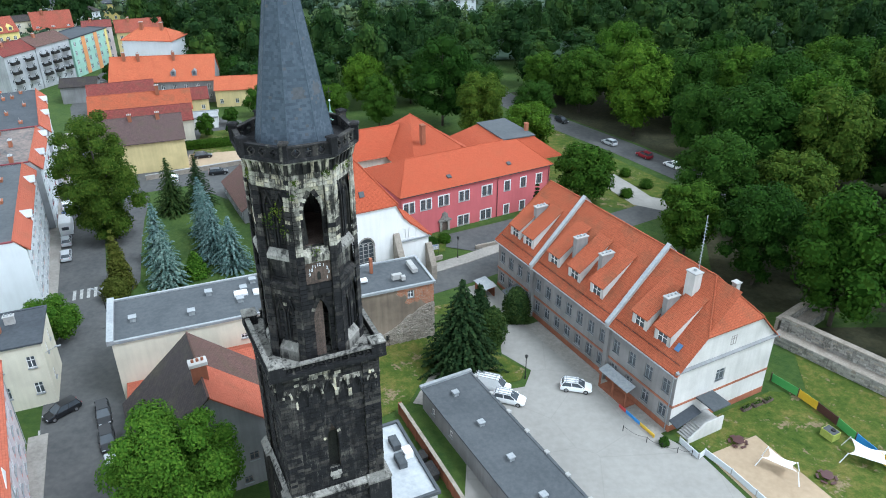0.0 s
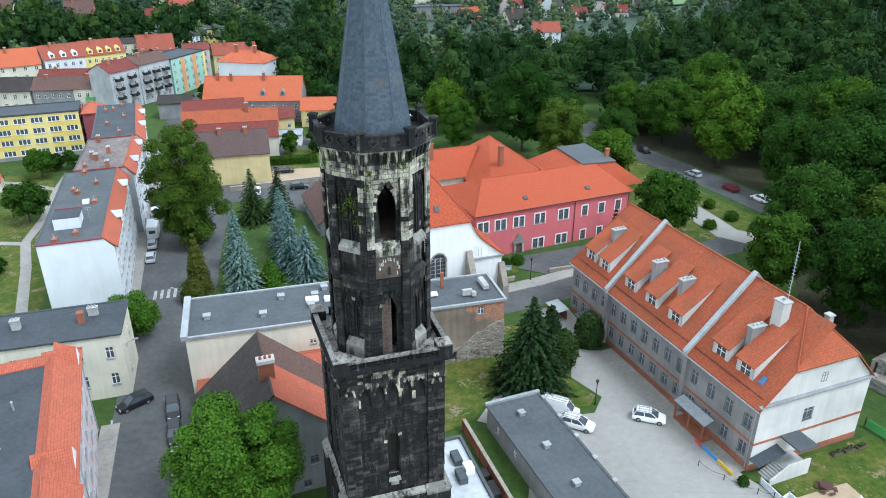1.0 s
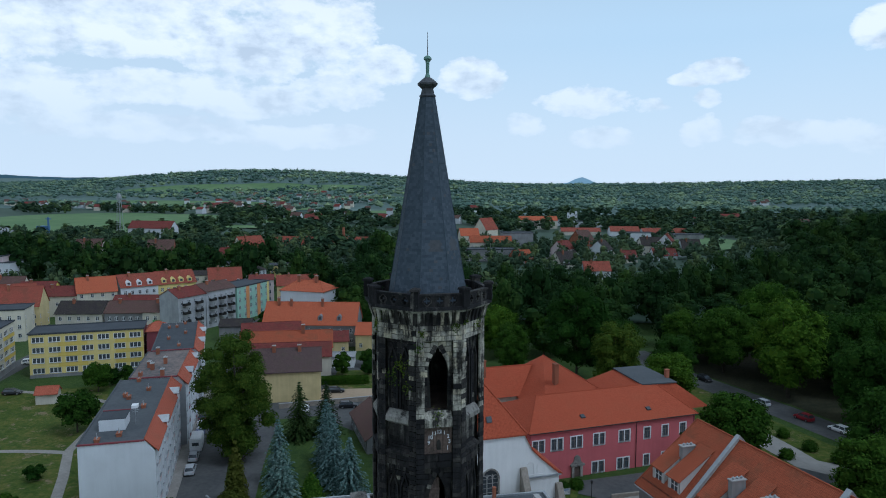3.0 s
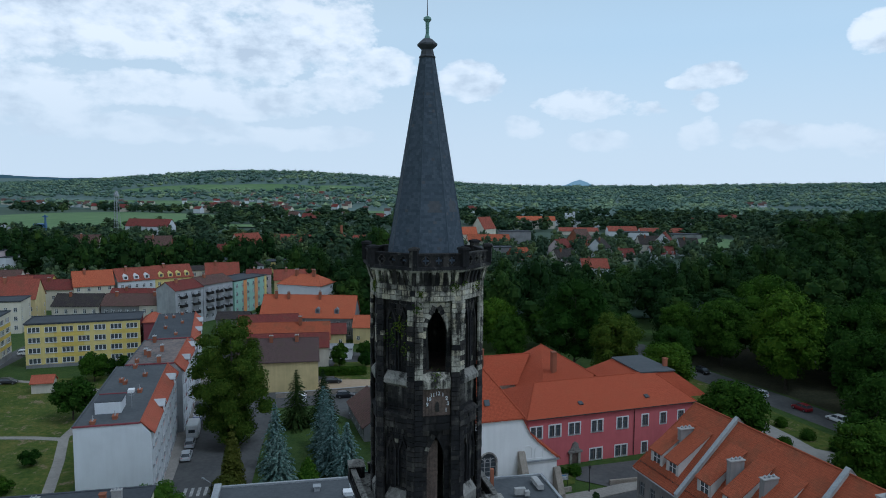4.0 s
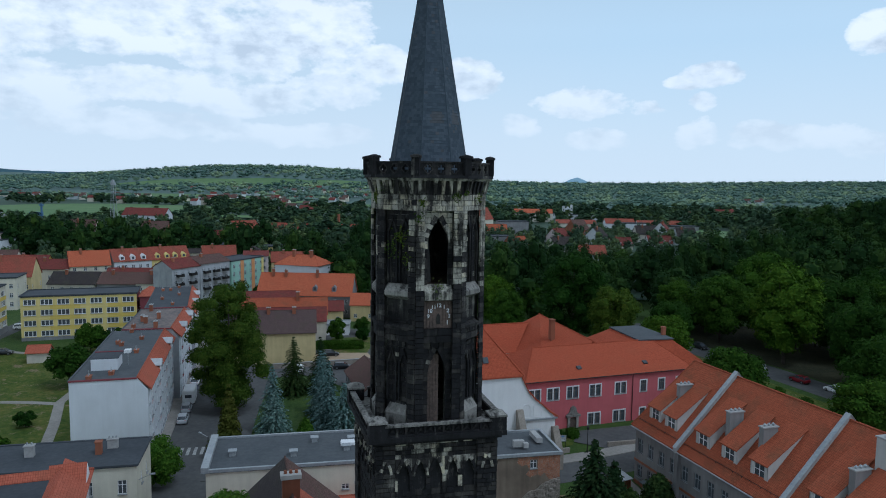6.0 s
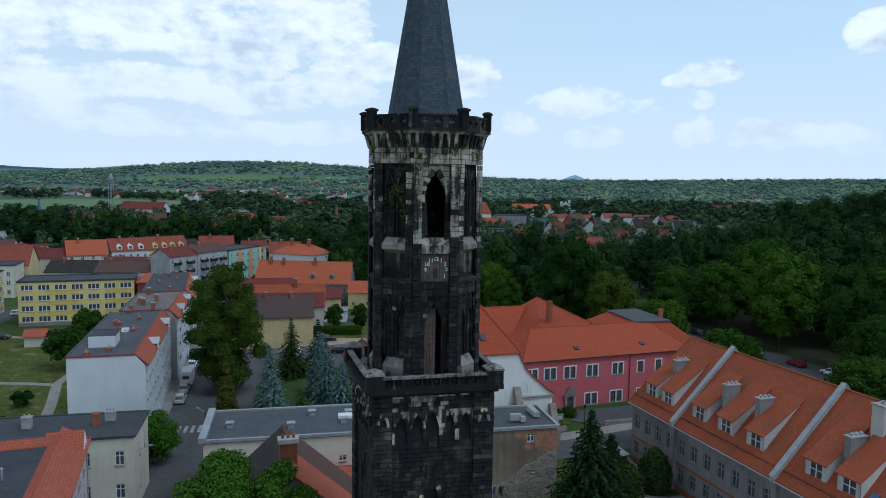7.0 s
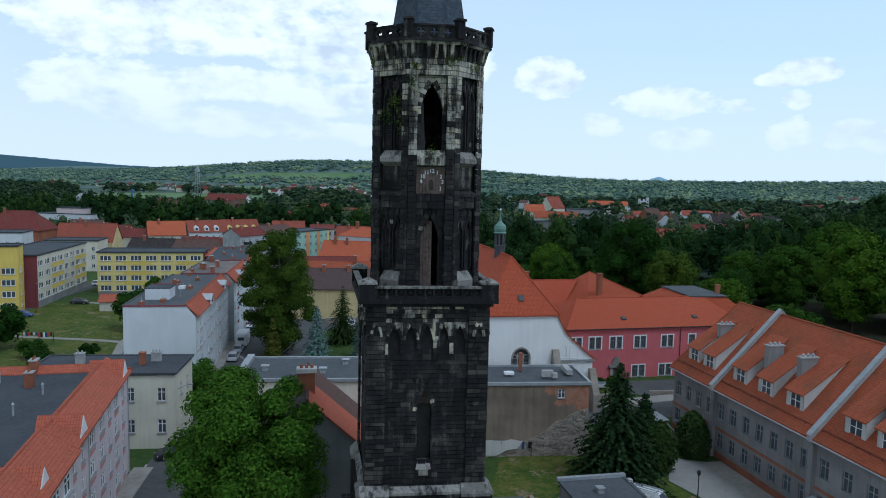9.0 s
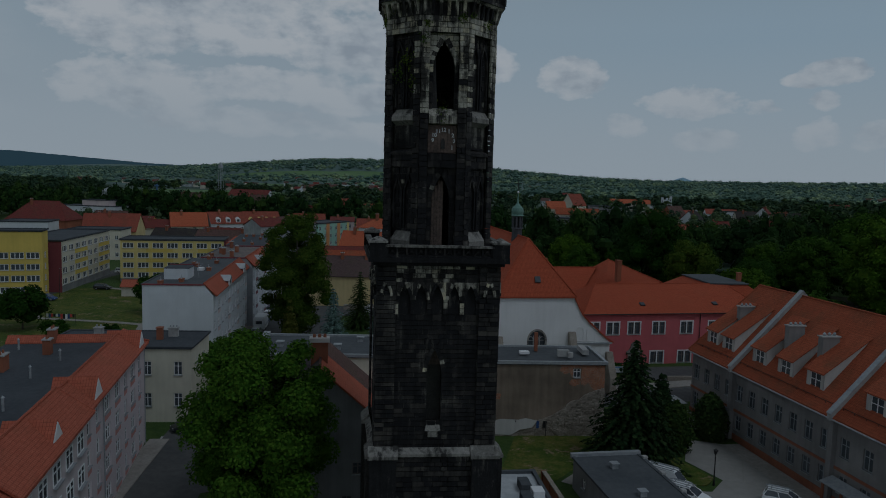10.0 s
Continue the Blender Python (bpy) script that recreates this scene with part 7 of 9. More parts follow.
    for i in range(8):
        a0, a1 = math.pi / 8 + i * math.pi / 4, math.pi / 8 + (i + 1) * math.pi / 4
        z, row = za, 0
        while z < zb - 0.05:
            h = 0.2
            z1 = min(z + h * 1.35, zb)
            rr0, rr1 = ra + (rb - ra) * (z - za) / (zb - za), ra + (rb - ra) * (z1 - za) / (zb - za)
            p0, q0 = Vector((rr0 * math.cos(a0), rr0 * math.sin(a0), z)), Vector((rr0 * math.cos(a1), rr0 * math.sin(a1), z))
            p1, q1 = Vector((rr1 * math.cos(a0), rr1 * math.sin(a0), z1)), Vector((rr1 * math.cos(a1), rr1 * math.sin(a1), z1))
            wid = (q0 - p0).length
            n = max(1, round(wid / 0.24))
            nr = Vector((math.cos((a0 + a1) / 2), math.sin((a0 + a1) / 2), 0.16))
            off = (row % 2) * 0.5
            k = -off
            while k < n:
                u0, u1 = max(0.0, k / n), min(1.0, (k + 1) / n)
                k += 1
                if u1 - u0 < 0.02:
                    continue
                lift = r2.uniform(0.018, 0.034)
                tgt = old if (r2.random() < 0.02 or (i in (5, 6) and 47.0 < z < 47.7 and 0.25 < u0 < 0.75)) else sl
                b0, b1, t1, t0 = p0.lerp(q0, u0) + nr * lift, p0.lerp(q0, u1) + nr * lift, p1.lerp(q1, u1) + nr * 0.004, p1.lerp(q1, u0) + nr * 0.004
                g0, g1 = p0.lerp(q0, u0), p0.lerp(q0, u1)
                j = len(tgt.v)
                tgt.v += [tuple(Vector((OCT_X, 0, 0)) + v) for v in (b0, b1, t1, t0, g0, g1)]
                tgt.f += [(j, j + 1, j + 2, j + 3), (j + 4, j + 5, j + 1, j)]
                tgt.m += [0, 0]
            z += h
            row += 1
    part("slates", sl, "slate", tw, "grey-blue roofing slates")["kind"] = "stuff"
    part("old_slates", old, "slate_old", tw, "darker patched slates")["kind"] = "stuff"
    for i in range(8):
        a = math.pi / 8 + i * math.pi / 4
        part("spire_hip", M().tube((OCT_X + (ra + 0.02) * math.cos(a), (ra + 0.02) * math.sin(a), za), (OCT_X + (rb + 0.02) * math.cos(a), (rb + 0.02) * math.sin(a), zb), 0.035, 0.03, 5), "slate", tw)
    fin = M()
    prof = [(0.56, 57.9), (0.62, 58.0), (0.5, 58.12), (0.42, 58.5), (0.72, 58.78), (0.74, 58.9), (0.34, 59.25), (0.22, 59.3)]
    for (r0, z0), (r1, z1) in zip(prof, prof[1:]):
        fin.frust(r0, z0, r1, z1, 8, OCT_X, 0, math.pi / 8)
    finial = part("finial", fin, "slate_old", tw, "dark moulded spire finial")
    st = M()
    prof = [(0.22, 59.3), (0.12, 59.6), (0.14, 60.4), (0.22, 60.5), (0.30, 60.6), (0.26, 60.75), (0.08, 60.85)]
    for (r0, z0), (r1, z1) in zip(prof, prof[1:]):
        st.frust(r0, z0, r1, z1, 8, OCT_X, 0)
    part("copper_stem", st, "copper", finial, "green copper stem")
    part("lightning_rod", M().tube((OCT_X, 0, 60.8), (OCT_X, 0, 62.5), 0.035, 0.012), "iron", finial)
    cr_ = M().tube((OCT_X + 2.0, 2.0, 47.2), (OCT_X + 2.35, 2.35, 47.3), 0.03).tube((OCT_X + 2.35, 2.35, 46.6), (OCT_X + 2.35, 2.35, 48.4), 0.03)
    part("weather_sensor", cr_, "zinc", tw)
    # --- single blocks of the front ---
    cache = {}
    for (x0, x1, y0, y1, z0, z1), m, lite in cs.single:
        key = (round(x1 - x0, 1), round(z1 - z0, 2), round(y1 - y0, 2), lite)
        w, h, d = x1 - x0, z1 - z0, y1 - y0
        me = M().box(-w / 2, w / 2, 0, d, 0, h)
        if key not in cache:
            cache[key] = (me.data("stone_block", ["pale_stone" if lite else "black_stone"]), w, h)
        data, cw, chh = cache[key]
        part("stone_block", data, "", tw, at=m @ pose((x0 + x1) / 2, y0, z0) @ Matrix.Diagonal((w / cw, 1, h / chh, 1)))
    # ferns and moss that grow from the joints
    r3 = random.Random(5)
    for face, x, z, n, sp in ((7, 0.4, 39.2, 90, 0.55), (7, -0.3, 38.4, 60, 0.5), (0, -1.2, 41.6, 40, 0.25), (0, 1.2, 42.0, 40, 0.3), (1, -0.4, 43.3, 40, 0.4), (7, -1.0, 42.6, 30, 0.3), (1, 0.5, 41.9, 30, 0.4), (0, 0.0, 35.9, 30, 0.5), (6, 1.3, 42.0, 70, 0.6), (0, -1.45, 40.6, 30, 0.3), (1, -1.3, 42.4, 40, 0.35), (7, 0.9, 37.6, 40, 0.5)):
        g = M()
        s = O @ pose(0, 0, 0, 0, 0, 45 * face) @ pose(x, -A8 - 0.02, z)
        for _ in range(n):
            c = Vector((r3.gauss(0, sp * 0.5), -abs(r3.gauss(0, 0.08)), r3.gauss(0, sp * 0.6)))
            d = Vector((r3.uniform(-1, 1), r3.uniform(-1.2, 0), r3.uniform(-1, 0.4))).normalized() * r3.uniform(0.08, 0.2)
            e = d.cross(Vector((0, 1, 0.3))).normalized() * 0.05
            g.poly([tuple(s @ (c - e)), tuple(s @ (c + d * 0.5 - e * 1.4)), tuple(s @ (c + d)), tuple(s @ (c + d * 0.5 + e * 1.4))])
        ob = part("fern", g, "moss", tw, "green fern in the masonry")
        ob["kind"] = "stuff"
    return tw


def numeral(dial, F, txt, ang, yb):
    """One white numeral of the clock, in the built-in font."""
    cu = bpy.data.curves.new("numeral", "FONT")
    cu.body = txt
    cu.size = 0.37
    cu.align_x, cu.align_y = "CENTER", "CENTER"
    cu.extrude = 0.012
    cu.offset = 0.008
    tmp = bpy.data.objects.new("numeral_tmp", cu)
    scene.collection.objects.link(tmp)
    dg = bpy.context.evaluated_depsgraph_get()
    me = bpy.data.meshes.new_from_object(tmp.evaluated_get(dg))
    bpy.data.objects.remove(tmp)
    bpy.data.curves.remove(cu)
    me.materials.clear()
    me.materials.append(MAT["dial_white"])
    ob = part("numeral", me, "", dial, at=F @ pose(0.08 + 0.74 * math.cos(ang), yb - 0.17, 33.75 + 0.74 * math.sin(ang), 90))
    return ob


tower()


# ---- plants ----
def quads_mesh(name, v, mats, extra=None):
    """A mesh of loose four-cornered leaves from an (n, 4, 3) array, with an M joined on as second material."""
    v = np.asarray(v, dtype=np.float32).reshape(-1, 3)
    nq = len(v) // 4
    ev = np.array(extra.v, dtype=np.float32).reshape(-1, 3) if extra else np.zeros((0, 3), np.float32)
    ef = extra.f if extra else []
    me = bpy.data.meshes.new(name)
    me.vertices.add(len(v) + len(ev))
    me.vertices.foreach_set("co", np.concatenate([v, ev]).ravel())
    idx = list(range(len(v)))
    start = list(range(0, len(v), 4))
    tot = [4] * nq
    for f in ef:
        start.append(len(idx))
        tot.append(len(f))
        idx += [len(v) + i for i in f]
    me.loops.add(len(idx))
    me.loops.foreach_set("vertex_index", idx)
    me.polygons.add(len(start))
    me.polygons.foreach_set("loop_start", start)
    me.polygons.foreach_set("loop_total", tot)
    for m in mats:
        me.materials.append(MAT[m])
    if len(mats) > 1:
        me.polygons.foreach_set("material_index", [0] * nq + [1] * len(ef))
    me.update(calc_edges=True)
    return me


def unit(a):
    return a / np.maximum(np.linalg.norm(a, axis=-1, keepdims=True), 1e-9)


def leaf_quads(rs, c, n, s):
    """Small pointed leaves at c, facing n, of half length s."""
    t = unit(np.cross(n, rs.normal(size=c.shape)))
    b = np.cross(n, t)
    s = s[:, None]
    q = np.stack([c - t * s, c - b * s * 0.62 + n * s * 0.15, c + t * s - n * s * 0.25, c + b * s * 0.62 + n * s * 0.15], axis=1)
    return q


def crown_quads(rs, lobes, n, size, inner=0.22, flat=0.85, res=(6, 4)):
    """Leaves over a heap of rounded lobes (x, y, z, r)."""
    lob = np.array(lobes, dtype=float)
    w = lob[:, 3] ** 2
    out = []
    k = rs.choice(len(lob), size=int(n * 2.2), p=w / w.sum())
    d = unit(rs.normal(size=(len(k), 3)))
    d[:, 2] = np.where(d[:, 2] < -0.55, -d[:, 2], d[:, 2])
    f = rs.uniform(0.84, 1.08, len(k))
    f[: int(len(k) * inner)] *= 0.74
    # broken outline: waves over each lobe
    ph = np.sin(d[:, 0] * 7 + k) * np.cos(d[:, 1] * 6 + k * 2.0) * np.sin(d[:, 2] * 6 + k * 0.7)
    f *= 1 + 0.10 * ph
    p = lob[k, :3] + d * (lob[k, 3] * f)[:, None] * np.array([1, 1, flat])
    keep = np.ones(len(p), bool)
    for x, y, z, r in lob:
        dd = (p - np.array([x, y, z])) / np.array([1, 1, flat])
        keep &= np.linalg.norm(dd, axis=1) > r * 0.70
    p, d, f = p[keep][:n], d[keep][:n], f[keep][:n]
    nr = unit(d + rs.normal(size=d.shape) * 0.45 + np.array([0, 0, 0.5]))
    s = size * rs.uniform(0.6, 1.25, len(p))
    return np.concatenate([leaf_quads(rs, p, nr, s), lobe_quads(rs, lob, flat, *res)])


def lobe_quads(rs, lob, flat, nu=8, nv=5, k=0.73):
    """The shaded inside of each lobe, in uneven facets."""
    out = []
    for x, y, z, r in lob:
        th = np.linspace(0, 2 * math.pi, nu + 1)
        ph = np.linspace(-1.2, 1.45, nv + 1)
        jit = rs.uniform(0.86, 1.05, (nu + 1, nv + 1)) * k * r
        jit[-1] = jit[0]
        g = np.stack([x + np.cos(th)[:, None] * np.cos(ph)[None] * jit, y + np.sin(th)[:, None] * np.cos(ph)[None] * jit, z + flat * np.sin(ph)[None] * jit * np.ones((nu + 1, 1))], axis=-1)
        q = np.stack([g[:-1, :-1], g[1:, :-1], g[1:, 1:], g[:-1, 1:]], axis=2)
        out.append(q.reshape(-1, 4, 3))
    return np.concatenate(out)


def make_lobes(rs, R, H, z0, n, rmin=0.30, rmax=0.46, ragged=0.0):
    """Lobe centres inside an egg of radius R between z0 and H."""
    zc, hz = (z0 + H) / 2, (H - z0) / 2
    lobes = [(0, 0, zc, min(R, hz) * (0.72 if ragged == 0 else 0.58))]
    for i in range(n):
        t = (i + 0.5) / n
        z = -0.85 + 1.7 * t
        rad = math.sqrt(max(0.05, 1 - abs(z) ** 2.2)) * R
        a = i * 2.39996 + rs.uniform(-0.4, 0.4)
        r = R * rs.uniform(rmin, rmax)
        q = max(0.0, rad * (1 - rs.uniform(0, ragged) + 0.12 * ragged) - r * 0.8)
        lobes.append((q * math.cos(a), q * math.sin(a), zc + z * hz * (1 - r / (hz * 2.2)), r))
    return lobes


def limbs(rs, H, R, z0, r0):
    g = M()
    g.tube((0, 0, -0.6), (0.1, 0.05, z0 + (H - z0) * 0.35), r0, r0 * 0.6, 8)
    g.tube((0.1, 0.05, z0 + (H - z0) * 0.35), (0, 0.1, H * 0.86), r0 * 0.6, r0 * 0.15, 6)
    for i in range(7):
        a = i * 2.4 + rs.uniform(-0.3, 0.3)
        zb = z0 * 0.9 + (H - z0) * 0.09 * i
        L = R * rs.uniform(0.55, 0.8)
        m_ = (L * 0.5 * math.cos(a), L * 0.5 * math.sin(a), zb + L * 0.45)
        g.tube((0.05, 0.03, zb), m_, r0 * 0.33, r0 * 0.22, 5)
        g.tube(m_, (L * math.cos(a + 0.2), L * math.sin(a + 0.2), zb + L * 0.85), r0 * 0.22, r0 * 0.06, 5)
    return g


def tree(name, at, H, R, z0, leaves, size, seed, mat, label, nl=16, r0=0.35, group="", rr=(0.30, 0.46)):
    rs = np.random.RandomState(seed)
    th = thing(name, at, label, "tree", group)
    part("trunk", limbs(rs, H, R, z0, r0), "bark", th)
    part("crown", quads_mesh("crown", crown_quads(rs, make_lobes(rs, R, H, z0, nl, *rr), int(leaves * 0.8), size), [mat]), "", th)
    return th


def spruce_quads(rs, H, R, z0, n_lv, size, droop=0.35):
    c, nn, ss = [], [], []
    for i in range(n_lv):
        t = i / n_lv
        z = z0 + (H - z0) * t
        rad = R * (1 - t) ** 0.9 + 0.12
        nb = max(5, int(13 * (1 - t) + 5))
        a0 = rs.uniform(0, 6.28)
        for j in range(nb):
            a = a0 + 6.283 * j / nb + rs.uniform(-0.15, 0.15)
            L = rad * rs.uniform(0.6, 1.16)
            k = max(3, int(L / (size * 0.55)))
            for m in range(k):
                u = (m + 0.6) / k
                r = L * u
                zz = z - droop * r * (0.5 + 0.5 * u) + rs.normal() * 0.05
                side = rs.normal() * size * 0.45 * (1.3 - u)
                c.append((r * math.cos(a) - side * math.sin(a), r * math.sin(a) + side * math.cos(a), zz))
                nn.append((math.cos(a) * 0.45 + rs.normal() * 0.3, math.sin(a) * 0.45 + rs.normal() * 0.3, 0.9))
                ss.append(size * rs.uniform(0.7, 1.2))
    return leaf_quads(rs, np.array(c), unit(np.array(nn)), np.array(ss))


def spruce(name, at, H, R, seed, mat, label, size=0.3, n_lv=34, z0=0.5, group="spruces on the lawn"):
    rs = np.random.RandomState(seed)
    th = thing(name, at, label, "tree", group)
    part("trunk", M().tube((0, 0, -0.6), (0, 0, H * 0.97), 0.2, 0.02, 8), "bark", th)
    part("crown", quads_mesh("crown", spruce_quads(rs, H, R, z0, n_lv, size), [mat]), "", th)
    return th


def on_ground(x, y, turn=0.0, dz=0.0):
    return pose(x, y, gz(x, y) + dz, 0, 0, turn)


# single trees
tree("chestnut_tree", on_ground(-25.0, 49.2), 19.2, 6.5, 1.4, 52000, 0.155, 1, "leaf_bright", "large round green chestnut tree beside the street", 52, 0.4, rr=(0.17, 0.36, 0.42))
tree("lime_tree", on_ground(-62.2, 119.5), 25.4, 8.0, -1.0, 38000, 0.2, 2, "leaf_tall", "tall dense lime tree beside the street", 46, 0.5, rr=(0.17, 0.36, 0.55))
tree("shrub_tree", on_ground(-57.0, 86.5), 7.2, 4.2, 0.4, 9000, 0.18, 3, "leaf_bright", "bright green bushy tree behind the cream house", 12, 0.15)
tree("road_tree", on_ground(28.8, 134.6), 12.6, 6.0, 0.5, 9000, 0.3, 4, "leaf_lime", "round tree beside the main road", 16, 0.3)
tree("court_tree", on_ground(-100.9, 126.2), 8.6, 4.5, 1.2, 3500, 0.3, 5, "leaf", "round tree on the court lawn", 12, 0.2)
tree("court_tree", on_ground(-112, 103), 8.4, 5.0, 1.2, 4000, 0.3, 6, "leaf", "round tree on the court lawn", 12, 0.2)
tree("court_tree", on_ground(-115.3, 152.2), 7.2, 3.4, 1.0, 2800, 0.3, 8, "leaf", "slim tree on the court lawn", 10, 0.2)
for i, (x, y, h, r) in enumerate(((-101, 100, 3.6, 2.6), (-95, 96, 3.2, 2.4), (-92, 104, 2.8, 1.8), (-115.6, 158.0, 4.6, 2.4), (-112.2, 159.8, 5.2, 2.2), (-121, 157.8, 3.0, 1.6), (-88, 93, 2.6, 2.0))):
    tree("shrub", on_ground(x, y), h, r, 0.1, 1600, 0.22, 20 + i, "leaf", "rounded green shrub on the court lawn", 8, 0.08, "shrubs of the court")
spruce("fir_tree", on_ground(2.6, 80.4), 14.2, 6.8, 31, "needle", "large dark green fir on the school lawn", 0.30, 46, 0.3, "")
for i, (x, y, h, r, m) in enumerate(((-45.9, 103.0, 10.0, 3.9, "blue_needle"), (-49.6, 110.2, 12.0, 3.3, "blue_needle"), (-36.2, 108.0, 10.4, 3.9, "blue_needle"), (-40.1, 111.6, 13.0, 3.2, "blue_needle"), (-42.4, 115.8, 13.4, 3.1, "blue_needle"), (-45.0, 121.0, 12.4, 3.2, "blue_needle"), (-54.6, 131.8, 12.0, 4.1, "needle"), (-50.1, 134.8, 11.6, 3.5, "needle"))):
    spruce("spruce", on_ground(x, y, i * 40), h, r * 1.08, 40 + i, m, "blue-grey spruce on the lawn" if m == "blue_needle" else "dark green spruce on the lawn", 0.24, 25)


def dense_bush(name, x, y, H, R, mat, seed, label, leaves=2600, size=0.2, cone=False):
    rs = np.random.RandomState(seed)
    z = np.linspace(0.05, 0.95, 9)
    lobes = []
    for i, t in enumerate(z):
        rr = R * (math.sin(math.pi * min(1, t * 0.9 + 0.16)) ** 0.6 if not cone else (1.05 - t) ** 0.75)
        for k in range(3):
            a = i * 1.3 + k * 2.1
            lobes.append((rr * 0.3 * math.cos(a), rr * 0.3 * math.sin(a), H * t, max(0.3, rr * 0.8)))
    th = thing(name, on_ground(x, y), label, "bush")
    part("stem", M().tube((0, 0, -0.3), (0, 0, H * 0.6), 0.1, 0.04, 6), "bark", th)
    part("crown", quads_mesh("crown", crown_quads(rs, lobes, leaves, size), [mat]), "", th)
    return th


dense_bush("thuja", -53.2, 101.8, 11.0, 2.1, "thuja", 61, "yellow-green conical thuja beside the street", 3200, 0.22, True)
dense_bush("thuja", -52.6, 98.2, 4.0, 2.2, "thuja", 62, "low brownish thuja hedge", 2200, 0.2)
dense_bush("thuja", 5.4, 88.4, 8.6, 2.6, "needle", 63, "dark green columnar thuja on the school lawn", 3600, 0.22, True)
dense_bush("thuja", 7.2, 86.4, 6.2, 2.1, "needle", 64, "rounded green thuja on the school lawn", 3200, 0.2)
dense_bush("thuja", 11.2, 92.2, 6.0, 2.1, "needle", 65, "dark rounded thuja before the school", 3200, 0.2)
dense_bush("young_spruce", -42.0, 105.6, 4.8, 2.2, "leaf_bright", 66, "small bright green spruce on the lawn", 2000, 0.2, True)
dense_bush("creeper_tree", 18.2, 127.2, 7.0, 1.2, "needle", 67, "slim dark conifer before the pink house", 1500, 0.2, True)
hedge_rs = np.random.RandomState(81)
hd = thing("garden_hedge", on_ground(-58.5, 170.2, 17), "clipped green hedge of the back garden", "hedge")
part("crown", quads_mesh("crown", crown_quads(hedge_rs, [(-6.0 + 0.9 * i, 0.0, z, 0.95) for i in range(14) for z in (0.6, 1.5)], 5200, 0.17), ["leaf"]), "", hd)
for i, (x, y, h, r) in enumerate(((-61.5, 178.0, 6.5, 2.4), (-55.0, 180.0, 4.0, 1.8), (-57.6, 188.0, 5.0, 2.2), (-112.0, 240.0, 4.5, 2.4), (-109.0, 246.0, 5.5, 2.6), (-110.5, 234.5, 2.6, 1.6), (-52.0, 196.0, 9.0, 4.2), (-57.0, 214.0, 10.0, 4.4), (-66.0, 224.0, 11.0, 4.8), (-74.0, 232.0, 9.0, 4.0))):
    tree("garden_tree", on_ground(x, y), h, r, 0.3, 2600, 0.26, 120 + i, "leaf", "leafy green tree of the back gardens", 12, 0.12, "trees of the back gardens")
dense_bush("hedge", -2.0, 115.0, 1.4, 1.3, "leaf", 68, "clipped hedge before the pink house", 1200, 0.16)
dense_bush("hedge", 0.2, 116.6, 1.4, 1.2, "leaf", 69, "clipped hedge before the pink house", 1200, 0.16)
dense_bush("hedge", 26.6, 65.0, 1.1, 0.6, "leaf", 70, "small green bush at the school corner", 700, 0.14)
for i, (x, y, h, r) in enumerate(((38.2, 136.8, 1.5, 1.5), (43.5, 141.5, 1.8, 1.5), (40.5, 148.0, 1.8, 1.3), (47.0, 136.0, 2.0, 1.6))):
    dense_bush("shrub", x, y, h, r, "leaf", 71 + i, "small shrub on the verge", 700, 0.16)

# ---- woods ----
MAIN = [(16, 215), (25, 194), (44, 166), (54, 149), (66, 130), (90, 95), (120, 60)]


def road_side(x, y):
    """Signed distance to the main road: plus on its far side."""
    best, sgn = 1e9, 1
    for (ax, ay), (bx, by) in zip(MAIN, MAIN[1:]):
        dx, dy = bx - ax, by - ay
        t = max(0, min(1, ((x - ax) * dx + (y - ay) * dy) / (dx * dx + dy * dy)))
        d = math.hypot(x - ax - t * dx, y - ay - t * dy)
        if d < best:
            best, sgn = d, 1 if (dx * (y - ay) - dy * (x - ax)) > 0 else -1
    return best * sgn


def scatter(seed, x0, x1, y0, y1, gap, ok, tries):
    r = random.Random(seed)
    pts, cells = [], {}
    for _ in range(tries):
        x, y = r.uniform(x0, x1), r.uniform(y0, y1)
        if not ok(x, y):
            continue
        c = (int(x // gap), int(y // gap))
        if any((px - x) ** 2 + (py - y) ** 2 < gap * gap for i in (-1, 0, 1) for j in (-1, 0, 1) for px, py in cells.get((c[0] + i, c[1] + j), ())):
            continue
        cells.setdefault(c, []).append((x, y))
        pts.append((x, y))
    return pts


def near_wood(x, y):
    if x > 0.70 * y + 26 or y > 205:
        return False
    d = road_side(x, y)
    if d > 6.4:
        return x > 20
    if d < -7.5:      # this side of the main road: garden trees by the town wall
        return (x > 41 and 97 < y < 108 + (x - 24) * 0.55 and x < 110 and y < 128) or (x - 51.0) * 0.78 + (y - 87.4) * 0.63 > 7.0 and x > 52 and y > 70 and y < 124 or (y > 160 and -30 < x < 24 and (y > 176 or x > 8))
    return False


kinds = []
for k in range(6):
    rs = np.random.RandomState(300 + k)
    H, R = (16.5, 7.0) if k % 2 else (19, 8.0)
    H += k * 0.5
    tr = thing("wood_tree", pose(0, 0, -200), "broad green broadleaf tree of the wood", "tree", "trees of the wood")
    part("trunk", limbs(rs, H, R, 2.2, 0.32), "bark", tr)
    part("crown", quads_mesh("crown", crown_quads(rs, make_lobes(rs, R, H, 1.6, 30, 0.2, 0.4, 0.3), 8400, 0.28), [("leaf", "leaf_lime", "leaf", "leaf_olive", "leaf", "leaf_lime")[k]]), "", tr)
    kinds.append(tr)
pr = random.Random(77)
spots = scatter(5, -30, 170, 70, 205, 12.4, near_wood, 9000)
first = list(kinds)
